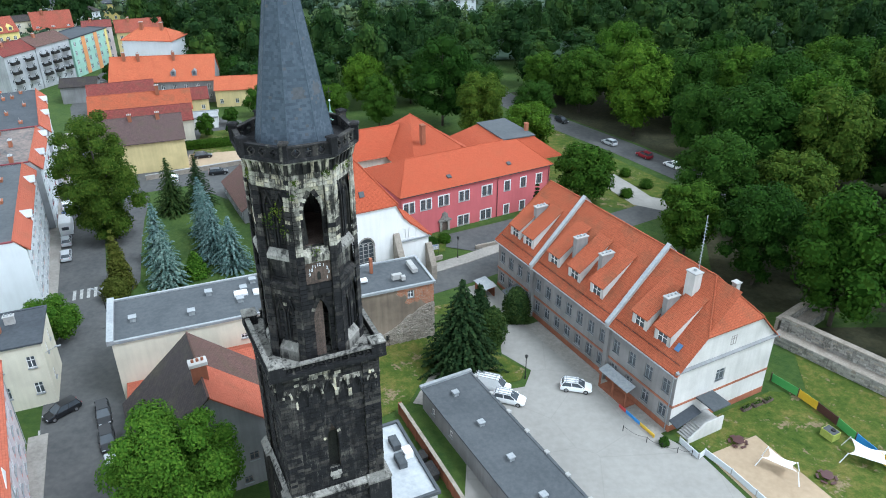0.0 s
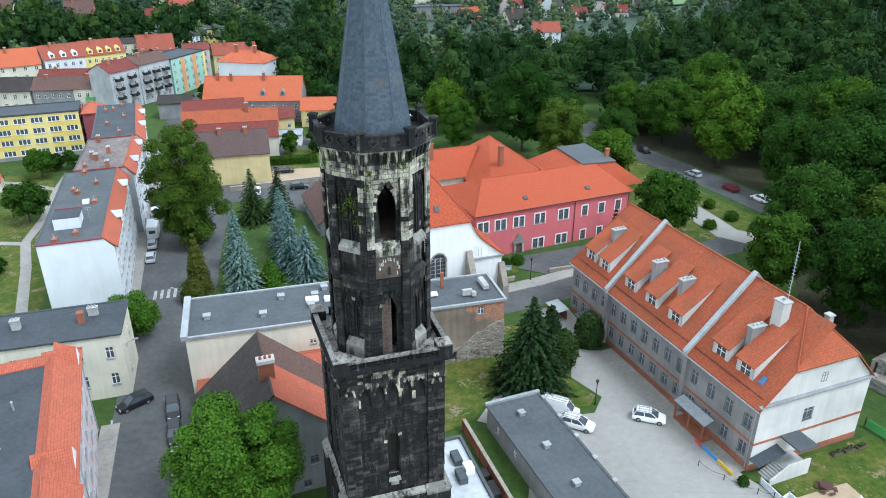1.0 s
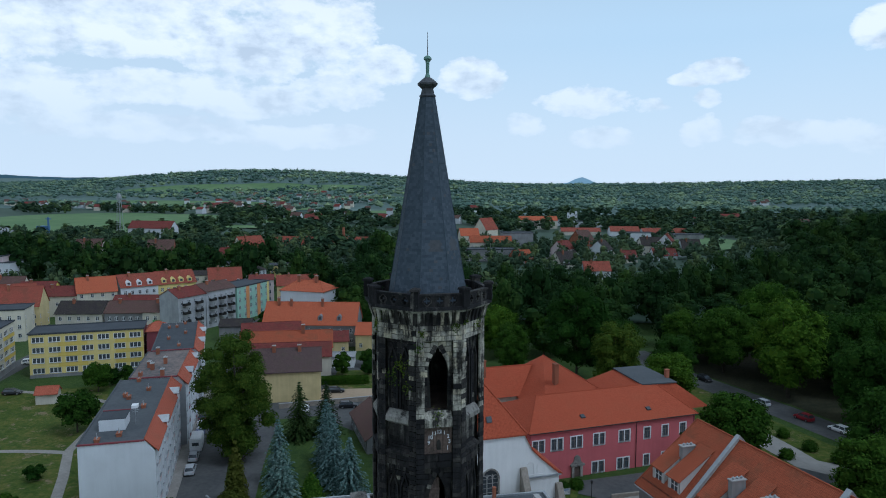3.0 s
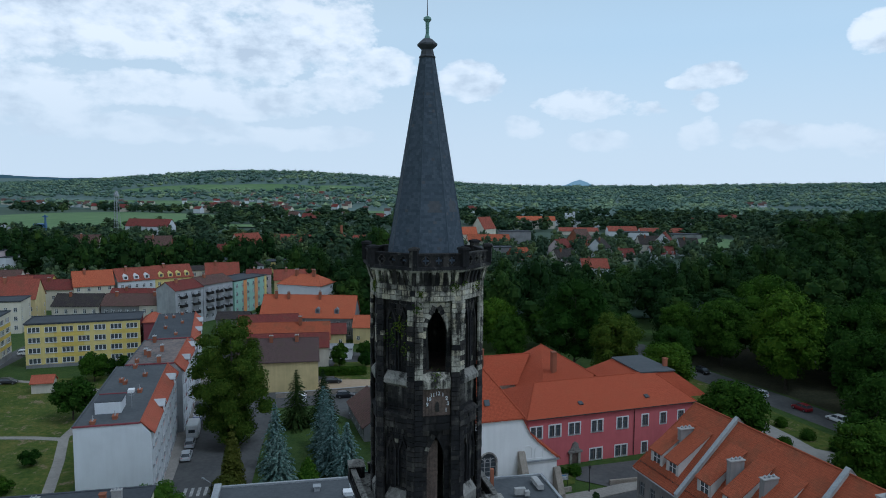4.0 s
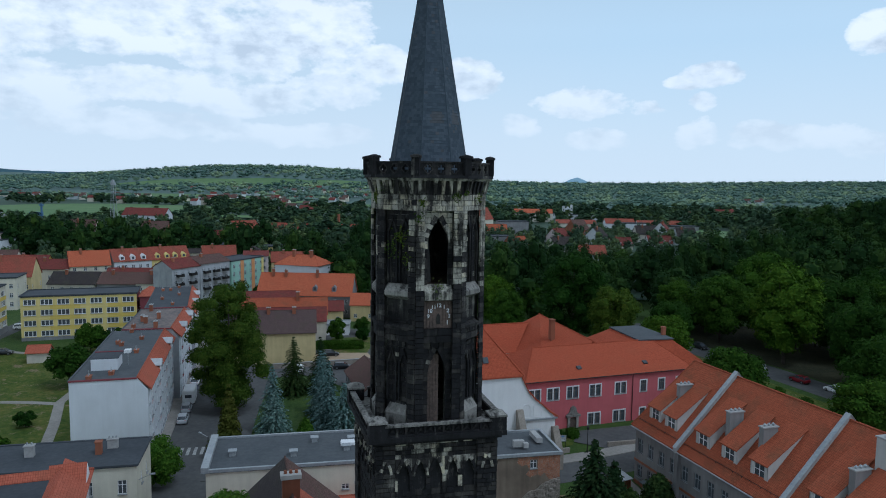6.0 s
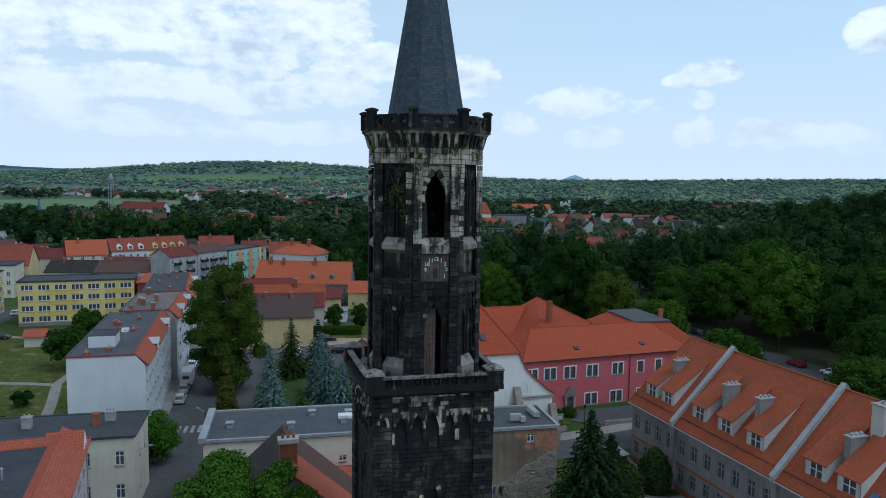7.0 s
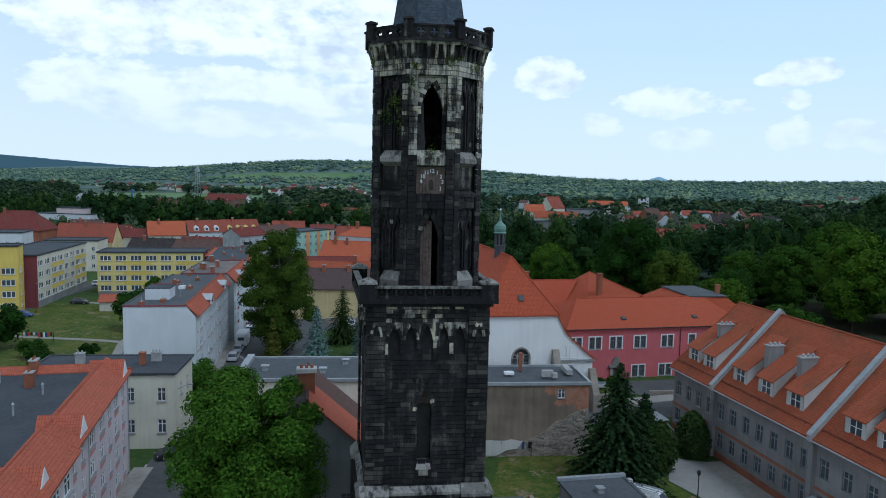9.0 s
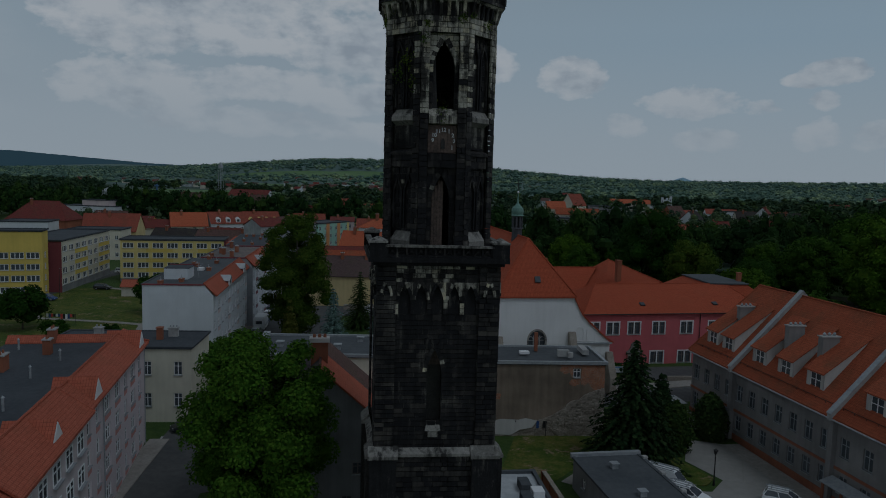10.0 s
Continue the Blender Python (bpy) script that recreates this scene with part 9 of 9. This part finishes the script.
for i in range(3):
    f = thing("flower_box", pose(42.3 - i * 1.7, 73.0 - i * 0.8, 0, 0, 0, 28), "wooden flower box along the gable", "flower box", "flower boxes")
    part("box", M().box(-0.75, 0.75, -0.3, 0.3, 0, 0.45), "old_wood", f)
    rs = np.random.RandomState(900 + i)
    part("plants", quads_mesh("plants", leaf_quads(rs, np.stack([rs.uniform(-0.7, 0.7, 120), rs.uniform(-0.25, 0.25, 120), rs.uniform(0.45, 0.7, 120)], 1), unit(rs.normal(size=(120, 3)) + [0, 0, 1]), rs.uniform(0.05, 0.1, 120)), ["leaf"]), "", f)
# posts with a chain along the yard, lamp posts, sign
ch2 = thing("chain_fence", pose(0, 0, 0), "low iron posts joined by chains in the yard", "fence")
cp = [(22.2, 67.4), (24.6, 65.4), (26.2, 64.4), (27.8, 63.6), (29.4, 63.2)]
for p in cp:
    part("post", M().tube((p[0], p[1], 0), (p[0], p[1], 0.95), 0.05), "iron", ch2)
for p, q in zip(cp, cp[1:]):
    g = M()
    for k in range(6):
        a, b = k / 6, (k + 1) / 6
        f = lambda u: (p[0] + (q[0] - p[0]) * u, p[1] + (q[1] - p[1]) * u, 0.85 - 0.35 * math.sin(math.pi * u))
        g.tube(f(a), f(b), 0.025, n=4)
    part("chain", g, "iron", ch2)
ob = thing("board_row", pose(24.2, 69.0, 0, 0, 0, -62), "painted boards along the house foot", "board")
for i, c in enumerate(("paint_red", "paint_blue", "paint_blue", "paint_yellow", "paint_yellow")):
    part("board", M().box(-3.2 + i * 1.3, -1.95 + i * 1.3, -0.04, 0.04, 0.05, 0.6), c, ob)


def lamp_post(x, y, h, label, arm=0.0, yaw=0):
    t = thing("street_lamp", on_ground(x, y, yaw), label, "street lamp", "street lamps")
    part("pole", M().tube((0, 0, -0.2), (0, 0, h), 0.07, 0.05, 8).frust(0.13, 0, 0.1, 0.6, 8), "iron", t)
    if arm:
        part("arm", M().tube((0, 0, h - 0.1), (arm, 0, h + 0.2), 0.035), "zinc", t)
        part("lantern", M().box(arm - 0.1, arm + 0.45, -0.1, 0.1, h + 0.16, h + 0.3), "zinc", t)
    else:
        part("lantern", M().frust(0.12, h, 0.22, h + 0.4, 6).frust(0.26, h + 0.4, 0.04, h + 0.6, 6), "iron", t)
    return t


lamp_post(2.6, 110.6, 3.8, "black iron lantern post before the pink house")
lamp_post(11.2, 77.8, 3.4, "black iron lantern post on the lawn")
lamp_post(-49.2, 88.0, 7.5, "grey street lamp on a tall pole", 1.4, 160)
lamp_post(-134.5, 133.0, 7.0, "grey street lamp on a tall pole", 1.2, 20)
sg = thing("notice_board", on_ground(-1.5, 111.5, 20), "blue-white notice board on posts", "sign")
part("panel", M().box(-0.85, 0.85, -0.04, 0.04, 1.2, 2.2), "zinc", sg)
for k in range(4):
    part("text_bar", M().box(-0.7, 0.7 - 0.2 * (k % 2), -0.055, -0.042, 1.35 + k * 0.2, 1.43 + k * 0.2), "paint_blue" if k == 3 else "white_frame", sg)
for x in (-0.8, 0.8):
    part("post", M().tube((x, 0.05, -0.1), (x, 0.05, 2.2), 0.035), "iron", sg)
solid("low_wall", M().box(-3.2, 3.2, -0.2, 0.2, -0.2, 0.75), "rubble", on_ground(8.8, 115.0, 24), "low stone wall before the forecourt", "wall")
solid("low_wall", M().box(-2.6, 2.6, -0.2, 0.2, -0.2, 0.8), "rubble", on_ground(-2.4, 109.2, 30), "low stone wall before the lawn", "wall")
sh2 = thing("bike_shelter", pose(6.8, 99.6, 0.4, 0, 0, -62), "small brick-sided shelter with a pale roof", "shelter")
part("side", M().box(-1.6, 1.6, -0.9, -0.75, 0, 1.6), "brick", sh2)
part("side", M().box(-1.6, 1.6, 0.75, 0.9, 0, 1.6), "brick", sh2)
part("roof", M().prism([(-1.8, -1.1, 1.65), (1.8, -1.1, 1.65), (1.8, 1.1, 1.9), (-1.8, 1.1, 1.9)], (0, 0, 0.08)), "zinc", sh2)
# washing line and bench in the court
wl2 = thing("washing_line", pose(-110.0, 110.0, 0, 0, 0, 20), "court washing line hung with laundry", "washing line")
for x in (-3.0, 3.0):
    part("post", M().tube((x, 0, 0), (x, 0, 2.1), 0.05), "iron", wl2)
for k in range(12):
    x = -2.8 + k * 0.47
    part("laundry", M().box(x, x + 0.4, -0.01, 0.01, 2.0 - cr3.uniform(0.5, 1.1), 2.0), ("white_cloth", "car_blue", "paint_red", "rubber")[k % 4], wl2)
kk = gable_house("kiosk", pose(-122.5, 140.0, 0.2, 0, 0, 25), 4.5, 3.5, 2.4, 3.6, "cream2", {}, "tile_red", "small court kiosk with a red roof")
# ruined wall behind the convent
solid("ruin_wall", M().box(-8, 8, -0.5, 0.5, -1, 3.4).box(-8, -7, -0.5, 7, -1, 3.0).box(7, 8, -0.5, 6, -1, 3.2), "rubble", PINK @ pose(0.0, 48.0, 0), "pale ruined stone walls in the greenery", "ruin")

# ---- the town beyond ----
town_rng = random.Random(21)


def town_house(x, y, yaw, L, D, H, rh, wall, roof, label, floors=2, cols=4, hip=False, group="houses of the town"):
    z = gz(x, y)
    near = y < 540
    fl = [1.2 + 2.9 * i for i in range(floors)]
    wins = {"f": grid_windows(L, cols, fl, 1.1, 1.4), "r": grid_windows(D, 2, fl, 1.0, 1.4)} if near else {}
    if rh <= 0:
        return flat_house("town_house", pose(x, y, z, 0, 0, yaw), L, D, H, wall, wins, label, "felt_dark", "felt_dark", group=group)
    return gable_house("town_house", pose(x, y, z, 0, 0, yaw), L, D, H, H + rh, wall, wins, roof, label, hip=(D * 0.4, D * 0.4) if hip else None, group=group, chim=((L * 0.3, D * 0.4, H + rh * 0.5, H + rh + 0.9, 0.8),) if y < 480 else ())


def balconies(th, L, floors, xs, D=None, mat="concrete"):
    """Balconies with a railing before the street front."""
    for z in floors:
        for x in xs:
            b = part("balcony", M().box(x - 1.3, x + 1.3, -1.2, 0.0, z - 0.3, z - 0.15), mat, th)
            part("railing", M().box(x - 1.3, x + 1.3, -1.22, -1.17, z - 0.15, z + 0.8).box(x - 1.3, x - 1.25, -1.2, 0, z - 0.15, z + 0.8).box(x + 1.25, x + 1.3, -1.2, 0, z - 0.15, z + 0.8), "iron" if mat == "concrete" else mat, b)


def roof_windows(th, L, D, H, rh, xs, wall):
    """White-cheeked gabled dormers on the front slope."""
    for x in xs:
        d = part("dormer", M().xz([(x - 0.9, H + 0.3), (x + 0.9, H + 0.3), (x + 0.9, H + 1.7), (x, H + 2.5), (x - 0.9, H + 1.7)], 0.3, D * 0.4), wall, th, "small gabled roof dormer")
        part("pane", M().box(x - 0.5, x + 0.5, 0.26, 0.3, H + 0.6, H + 1.6), "glass", d)


# rows west of the long street
th = town_house(-131.0, 214.5, 73, 12, 9, 12.6, 2.4, "pale_grey", "tile_maroon", "grey tenement with a maroon tin roof", 4, 4)
balconies(th, 12, (3.9, 6.8, 9.7), (3.0, 8.6))
th = town_house(-127.4, 226.2, 73, 14, 10, 13.0, 2.2, "pale_grey", "tile_brown", "grey tenement row with iron balconies", 4, 5)
balconies(th, 14, (3.9, 6.8, 9.7), (2.6, 7.0, 11.4))
th = town_house(-122.8, 240.0, 80, 20, 11, 12.6, 0.0, "green_wall", "felt", "mint green flats with orange stairwell strips", 4, 6)
for x in (6.4, 13.2):
    part("painted_strip", M().box(x - 1.0, x + 1.0, -0.04, 0.0, 0.0, 12.4), "orange_wall", th, "orange painted stairwell strip")
part("painted_strip", M().box(18.6, 20.0, -0.05, 0.0, 0.0, 12.4), "pale_yellow", th, "yellow painted edge strip")
town_house(-127.6, 259.6, 24, 9.4, 11, 12.4, 1.4, "pinkish", "tile_maroon", "pink-white flats with a red roof edge", 4, 3)
town_house(-118.6, 265.5, 24, 16, 10, 9.8, 3.4, "barn_yellow", "tile_town", "yellow house with a red roof", 3, 4)
th = town_house(-174.7, 246.4, 49, 14, 12, 10, 4.2, "block_white", "tile_town", "white tenement with a red mansard roof", 3, 5)
roof_windows(th, 14, 12, 10, 4.2, (3, 7, 11), "white_frame")
th = town_house(-165.5, 257.0, 47, 15, 12, 10, 4.4, "pale_yellow", "tile_town", "yellow tenement row with a red mansard roof", 3, 6)
roof_windows(th, 15, 12, 10, 4.4, (2.4, 6, 9.2, 12.6), "pale_yellow")
town_house(-186.0, 236.0, 42, 14, 12, 9, 5.0, "cream", "tile_orange", "gabled tenement with an orange roof", 3, 4)
th = town_house(-158.0, 213.4, 13, 12.6, 10, 6.8, 3.2, "grey_wall", "tile_brown", "low grey tenement with a patched dark roof", 2, 5)
th = town_house(-145.6, 216.2, 15, 13.4, 10, 7.0, 3.0, "cream2", "tile_brown", "low tenement with a patched dark roof and balcony", 2, 5)
balconies(th, 13, (3.6,), (5.0, 8.0), mat="paint_green")
town_house(-174.0, 209.6, 13, 15.6, 10, 6.6, 3.4, "cream2", "tile_dark", "low tenement with a weathered dark roof", 2, 5)
town_house(-166.0, 228.0, 13, 18, 9, 6.5, 3.0, "brick", "tile_maroon", "back house with a dull red roof", 2, 4)
town_house(-146.0, 236.0, 30, 14, 9, 8.5, 3.0, "cream2", "tile_brown", "court house with a brown roof", 2, 4)
town_house(-168.0, 288.0, 36, 22, 11, 9.4, 1.4, "cream", "tile_dark", "cream tenement row with a grey roof", 3, 6)
town_house(-158.0, 283.0, 30, 14, 12, 7.5, 5.4, "cream", "tile_town", "cream house with a steep red gable", 3, 3)
town_house(-157.0, 296.0, 66, 24, 10, 9.0, 1.2, "block_white", "tile_dark", "white flats with a low dark roof", 3, 7)
th = town_house(-189.5, 189.0, 26, 17, 11, 10.4, 0.0, "cream", "tile_brown", "cream corner tenement with tall windows", 3, 6)
town_house(-209, 214, 35, 18, 12, 7.5, 6.0, "cream", "tile_town", "tenement with a steep red roof", 2, 5)
town_house(-196, 206, 25, 15, 12, 8.5, 6.0, "barn_yellow", "tile_town", "tenement with a steep red gable roof", 2, 4)
town_house(-252, 218, 20, 24, 16, 9.5, 7.5, "brick", "tile_maroon", "brick house with a broad red hipped roof", 2, 5, True)
town_house(-222, 190, 30, 16, 12, 11.5, 0.0, "block_white", "felt", "white flats with roof boxes", 3, 5)
town_house(-214, 238, 20, 13, 10, 8, 3.5, "yellow", "tile_maroon", "yellow gabled tenement among the roofs", 3, 3)
town_house(-228, 238, 20, 13, 10, 8.5, 4.6, "cream", "tile_brown", "cream gabled tenement among the roofs", 2, 3)
town_house(-200, 232, 20, 14, 10, 8.0, 3.0, "cream", "tile_maroon", "small house with a maroon roof", 2, 3)
th = town_house(-302, 291, 12, 32, 12, 11.5, 0.0, "block_white", "felt", "white modern office block with ribbon windows", 3, 10)
town_house(-290, 295, 12, 15, 8, 14.5, 0.0, "pinkish", "felt", "set-back pale office storey with tall panes", 4, 6)
town_house(-206, 380, 10, 16, 11, 7, 5, "cream", "tile_maroon", "white villa with a dark red roof", 2, 4)
town_house(-212, 424, 60, 18, 13, 8, 7, "cream", "tile_town", "pale house with a broad red roof", 2, 4)
town_house(-186, 336, 15, 22, 12, 8.5, 0.0, "block_white", "felt", "white flats with a flat roof", 3, 6)
town_house(-160, 340, 15, 14, 11, 8, 0.0, "pale_yellow", "felt", "pale flats with a flat roof", 3, 4)
town_house(-278, 352, 20, 14, 12, 11, 7, "cream2", "tile_brown", "old brick villa among trees", 3, 4)
town_house(-236, 356, 20, 14, 12, 11, 7, "brick", "tile_brown", "old brick villa among trees", 3, 4)
for i in range(4):
    town_house(-222 + i * 19, 492 + i * 2, 2 + 5 * i, 18, 12, 4, 6.0, "brick" if i % 2 else "cream2", "tile_town", "long red-roofed works house", 2, 4, i % 2 == 1)
solid("works_chimney", M().frust(1.3, -1, 0.9, 18, 12), "brick", on_ground(-166, 488), "tall brick works chimney", "chimney")
town_house(-392, 566, 3, 40, 14, 9, 6, "block_white", "tile_maroon", "large white hall with a dark red roof", 2, 9)
# houses in the gap beyond the wood
for x, y, yaw, L, D, H, rh, w, r, l in (
        (3, 354, 12, 13, 10, 6, 4.0, "block_white", "tile_town", "white villa with a bright red roof"),
        (16, 440, 65, 11, 11, 7.5, 5.5, "block_white", "tile_dark", "white gabled house with a dark roof"),
        (22, 428, 20, 13, 9, 3.5, 4.5, "cream2", "tile_maroon", "low house with a red-brown roof"),
        (40, 474, 15, 15, 10, 7, 5, "cream2", "tile_dark", "house with a dark roof among the trees"),
        (58, 462, 75, 11, 11, 8, 6, "block_white", "tile_maroon", "white gabled house with a red roof"),
        (62, 452, 15, 12, 9, 6.0, 5, "block_white", "tile_dark", "white gabled house with a dark roof"),
        (44, 436, 15, 14, 10, 4, 4, "block_white", "tile_maroon", "low white house with a red-brown roof"),
        (-9, 396, 40, 14, 12, 4, 6.5, "cream2", "tile_dark", "low house with a dark roof"),
        (-10, 464, 55, 12, 10, 6, 5, "pinkish", "tile_maroon", "pink gabled house among the trees"),
        (2, 520, 50, 14, 12, 7, 7, "brick", "tile_brown", "house with a dark steep roof"),
        (-36, 428, 40, 12, 11, 4, 5, "brick", "tile_school", "small red-brown roofed house"),
        (-70, 446, 14, 34, 12, 8, 0, "grey_wall", "felt", "grey flat-roofed hall among the trees"),
        (-54, 512, 14, 22, 14, 14, 0, "grey_wall", "felt", "grey concrete works block"),
        (-76, 500, 14, 30, 12, 8, 4, "cream2", "tile_school", "long house with a red roof and panels"),
        (-86, 520, 20, 14, 12, 11, 5, "cream", "tile_orange", "white-sided house with an orange roof"),
        (-74, 572, 60, 16, 13, 12, 9, "cream", "tile_town", "cream gabled mill house"),
        (-62, 752, 10, 40, 14, 10, 4, "cream2", "tile_orange", "yellow house with an orange roof"),
        (-30, 470, 14, 44, 10, 4.5, 0, "block_white", "felt", "long low pale hall beside a car park"),
        (-16, 664, 8, 36, 16, 4, 3, "cream2", "tile_town", "hall with a bright red roof"),
        (28, 660, 8, 26, 16, 5, 4, "block_white", "tile_town", "white hall with a bright red roof"),
        (56, 652, 8, 40, 18, 4, 4, "block_white", "tile_town", "hall with a bright red barrel roof"),
        (34, 560, 10, 22, 12, 10, 0, "block_white", "felt", "white flat-roofed block among the trees"),
        (60, 600, 10, 40, 14, 6, 0, "grey_wall", "felt", "low grey shed roof"),
        (-4, 780, 10, 30, 12, 7, 0, "block_white", "felt", "white hall before the mill"),
        (-40, 800, 10, 26, 12, 8, 0, "block_white", "felt", "white flat-roofed works hall")):
    town_house(x, y, yaw, L, D, H, rh, w, r, l)
patch("yard", [(-75, 440), (-28, 452), (12, 470), (8, 500), (-40, 500), (-72, 480)], "asphalt", "grey car park of the far works", "yard", 0.8)
# white castle-like mill with towers
cm = thing("mill", on_ground(-8, 800), "white mill with square corner turrets", "mill")
part("body", M().box(-5, 5, -4, 4, -1, 13), "block_white", cm)
for x, h in ((-4.2, 15.5), (0.4, 15.0), (4.2, 17.0)):
    tr_ = part("turret", M().box(x - 1.3, x + 1.3, -4.6, -2.0, 0, h), "block_white", cm)
    part("window", M().box(x - 0.5, x + 0.5, -4.66, -4.6, h - 5.0, h - 3.2), "glass", tr_)

# lattice mast
mast = thing("lattice_mast", on_ground(-408, 578), "tall grey lattice radio mast", "mast")
for sx in (-1, 1):
    for sy in (-1, 1):
        part("leg", M().tube((sx * 2.2, sy * 2.2, 0), (sx * 1.0, sy * 1.0, 38), 0.2), "zinc", mast)
part("bracing", sum_boxes([(-2.2 + i * 0.04, 2.2 - i * 0.04, -2.2, -2.0, i * 1.6, i * 1.6 + 0.2) for i in range(23)]), "zinc", mast)
part("antenna_head", M().frust(2.2, 34.5, 2.2, 37, 8).frust(1.5, 37, 1.0, 39.5, 8), "zinc", mast)
# silos and scattered hamlets
for i, (x, y) in enumerate(((-440, 476), (-430, 472), (-449, 480))):
    solid("silo", M().frust(5, 0, 5, 12, 12).frust(5.2, 12, 0.5, 15, 12), "zinc", on_ground(x, y), "grey steel grain silo", "silo", "grain silos")
solid("blue_hopper", M().box(-4, 4, -4, 4, 0, 9).tube((5.5, 0, 0), (5.5, 0, 17), 0.9).box(3.5, 7.5, -1, 1, 15, 16), "hopper_blue", on_ground(-484, 574), "blue works tower in the fields", "works tower")
hr = random.Random(33)
ham = M()
for cx, cy, n, sx, sy in ((-900, 1130, 26, 160, 60), (-640, 1130, 22, 150, 50), (-480, 1120, 26, 140, 70), (-650, 1400, 14, 120, 60), (-560, 1500, 14, 110, 50), (-300, 820, 10, 80, 60), (150, 900, 6, 70, 60), (300, 1500, 5, 90, 50)):
    for _ in range(n):
        x, y = cx + hr.gauss(0, sx), cy + hr.gauss(0, sy)
        z = gz(x, y)
        L, D, H = hr.uniform(8, 13), hr.uniform(7, 9), hr.uniform(4, 6)
        m = pose(x, y, z + 2.5, 0, 0, hr.uniform(-20, 60))
        w, r = (0, 2, 0)[hr.randrange(3)], (1, 3, 3)[hr.randrange(3)]
        ham.add(M().box(0, L, 0, D, -4, H, w), m)
        g = roof_gable(L, D, H, H + hr.uniform(3.0, 4.5), 0.4)
        g.m = [r] * len(g.f)
        ham.add(g, m)
        for x0 in (0, L - 0.2):
            ham.add(M().yz([(0, H), (D, H), (D / 2, H + 2.9)], x0, x0 + 0.2, w), m)
solid("hamlet_houses", ham, ["block_white", "tile_maroon", "cream", "tile_brown"], pose(0, 0, 0), "scattered far houses of the valley villages", "houses", kind="stuff")

# ---- far ridges, haze put in as a blue glow ----
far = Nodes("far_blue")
# flat emission stands for the haze before the ridge
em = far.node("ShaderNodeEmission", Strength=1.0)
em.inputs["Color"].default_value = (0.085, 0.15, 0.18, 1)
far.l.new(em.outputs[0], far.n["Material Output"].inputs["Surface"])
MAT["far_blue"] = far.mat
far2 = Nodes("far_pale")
# brighter emission, for thicker haze before the farthest hills
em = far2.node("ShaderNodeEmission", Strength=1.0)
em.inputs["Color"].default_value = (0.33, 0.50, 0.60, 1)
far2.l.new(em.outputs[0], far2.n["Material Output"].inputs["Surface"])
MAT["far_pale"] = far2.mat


def ridge(name, mat, dist, a0, a1, top, label):
    """A ridge on the horizon, from bearing a0 to a1 (degrees right of +y)."""
    g = M()
    n = 160
    for i in range(n + 1):
        a = radians(a0 + (a1 - a0) * i / n)
        x, y = dist * math.sin(a), dist * math.cos(a)
        g.v += [(x, y, -60), (x, y, top(math.degrees(a)))]
    for i in range(n):
        g.f.append((2 * i, 2 * i + 2, 2 * i + 3, 2 * i + 1))
        g.m.append(0)
    return solid(name, g, mat, pose(0, 0, 0), label, "backdrop", kind="structure")


ridge("backdrop_ridge", "far_blue", 4300, -60, -24, lambda a: 60 + 52 * smooth01(-37.5, -52, a) + 3 * noise.noise((a * 0.5, 0, 0)) + 2.5 * noise.noise((a * 3.0, 1, 0)), "wooded ridge on the horizon glowing dark blue for haze")
ridge("backdrop_hills", "far_pale", 4700, -45, 40, lambda a: 28 + 16 * noise.noise((a * 0.10, 4, 0)) + 4 * noise.noise((a * 0.7, 5, 0)) + 46 * math.exp(-((a - 0.1) / 0.85) ** 2) + 28 * math.exp(-((a - 16.5) / 2.2) ** 2), "hills and a cone-shaped peak glowing pale blue for haze")
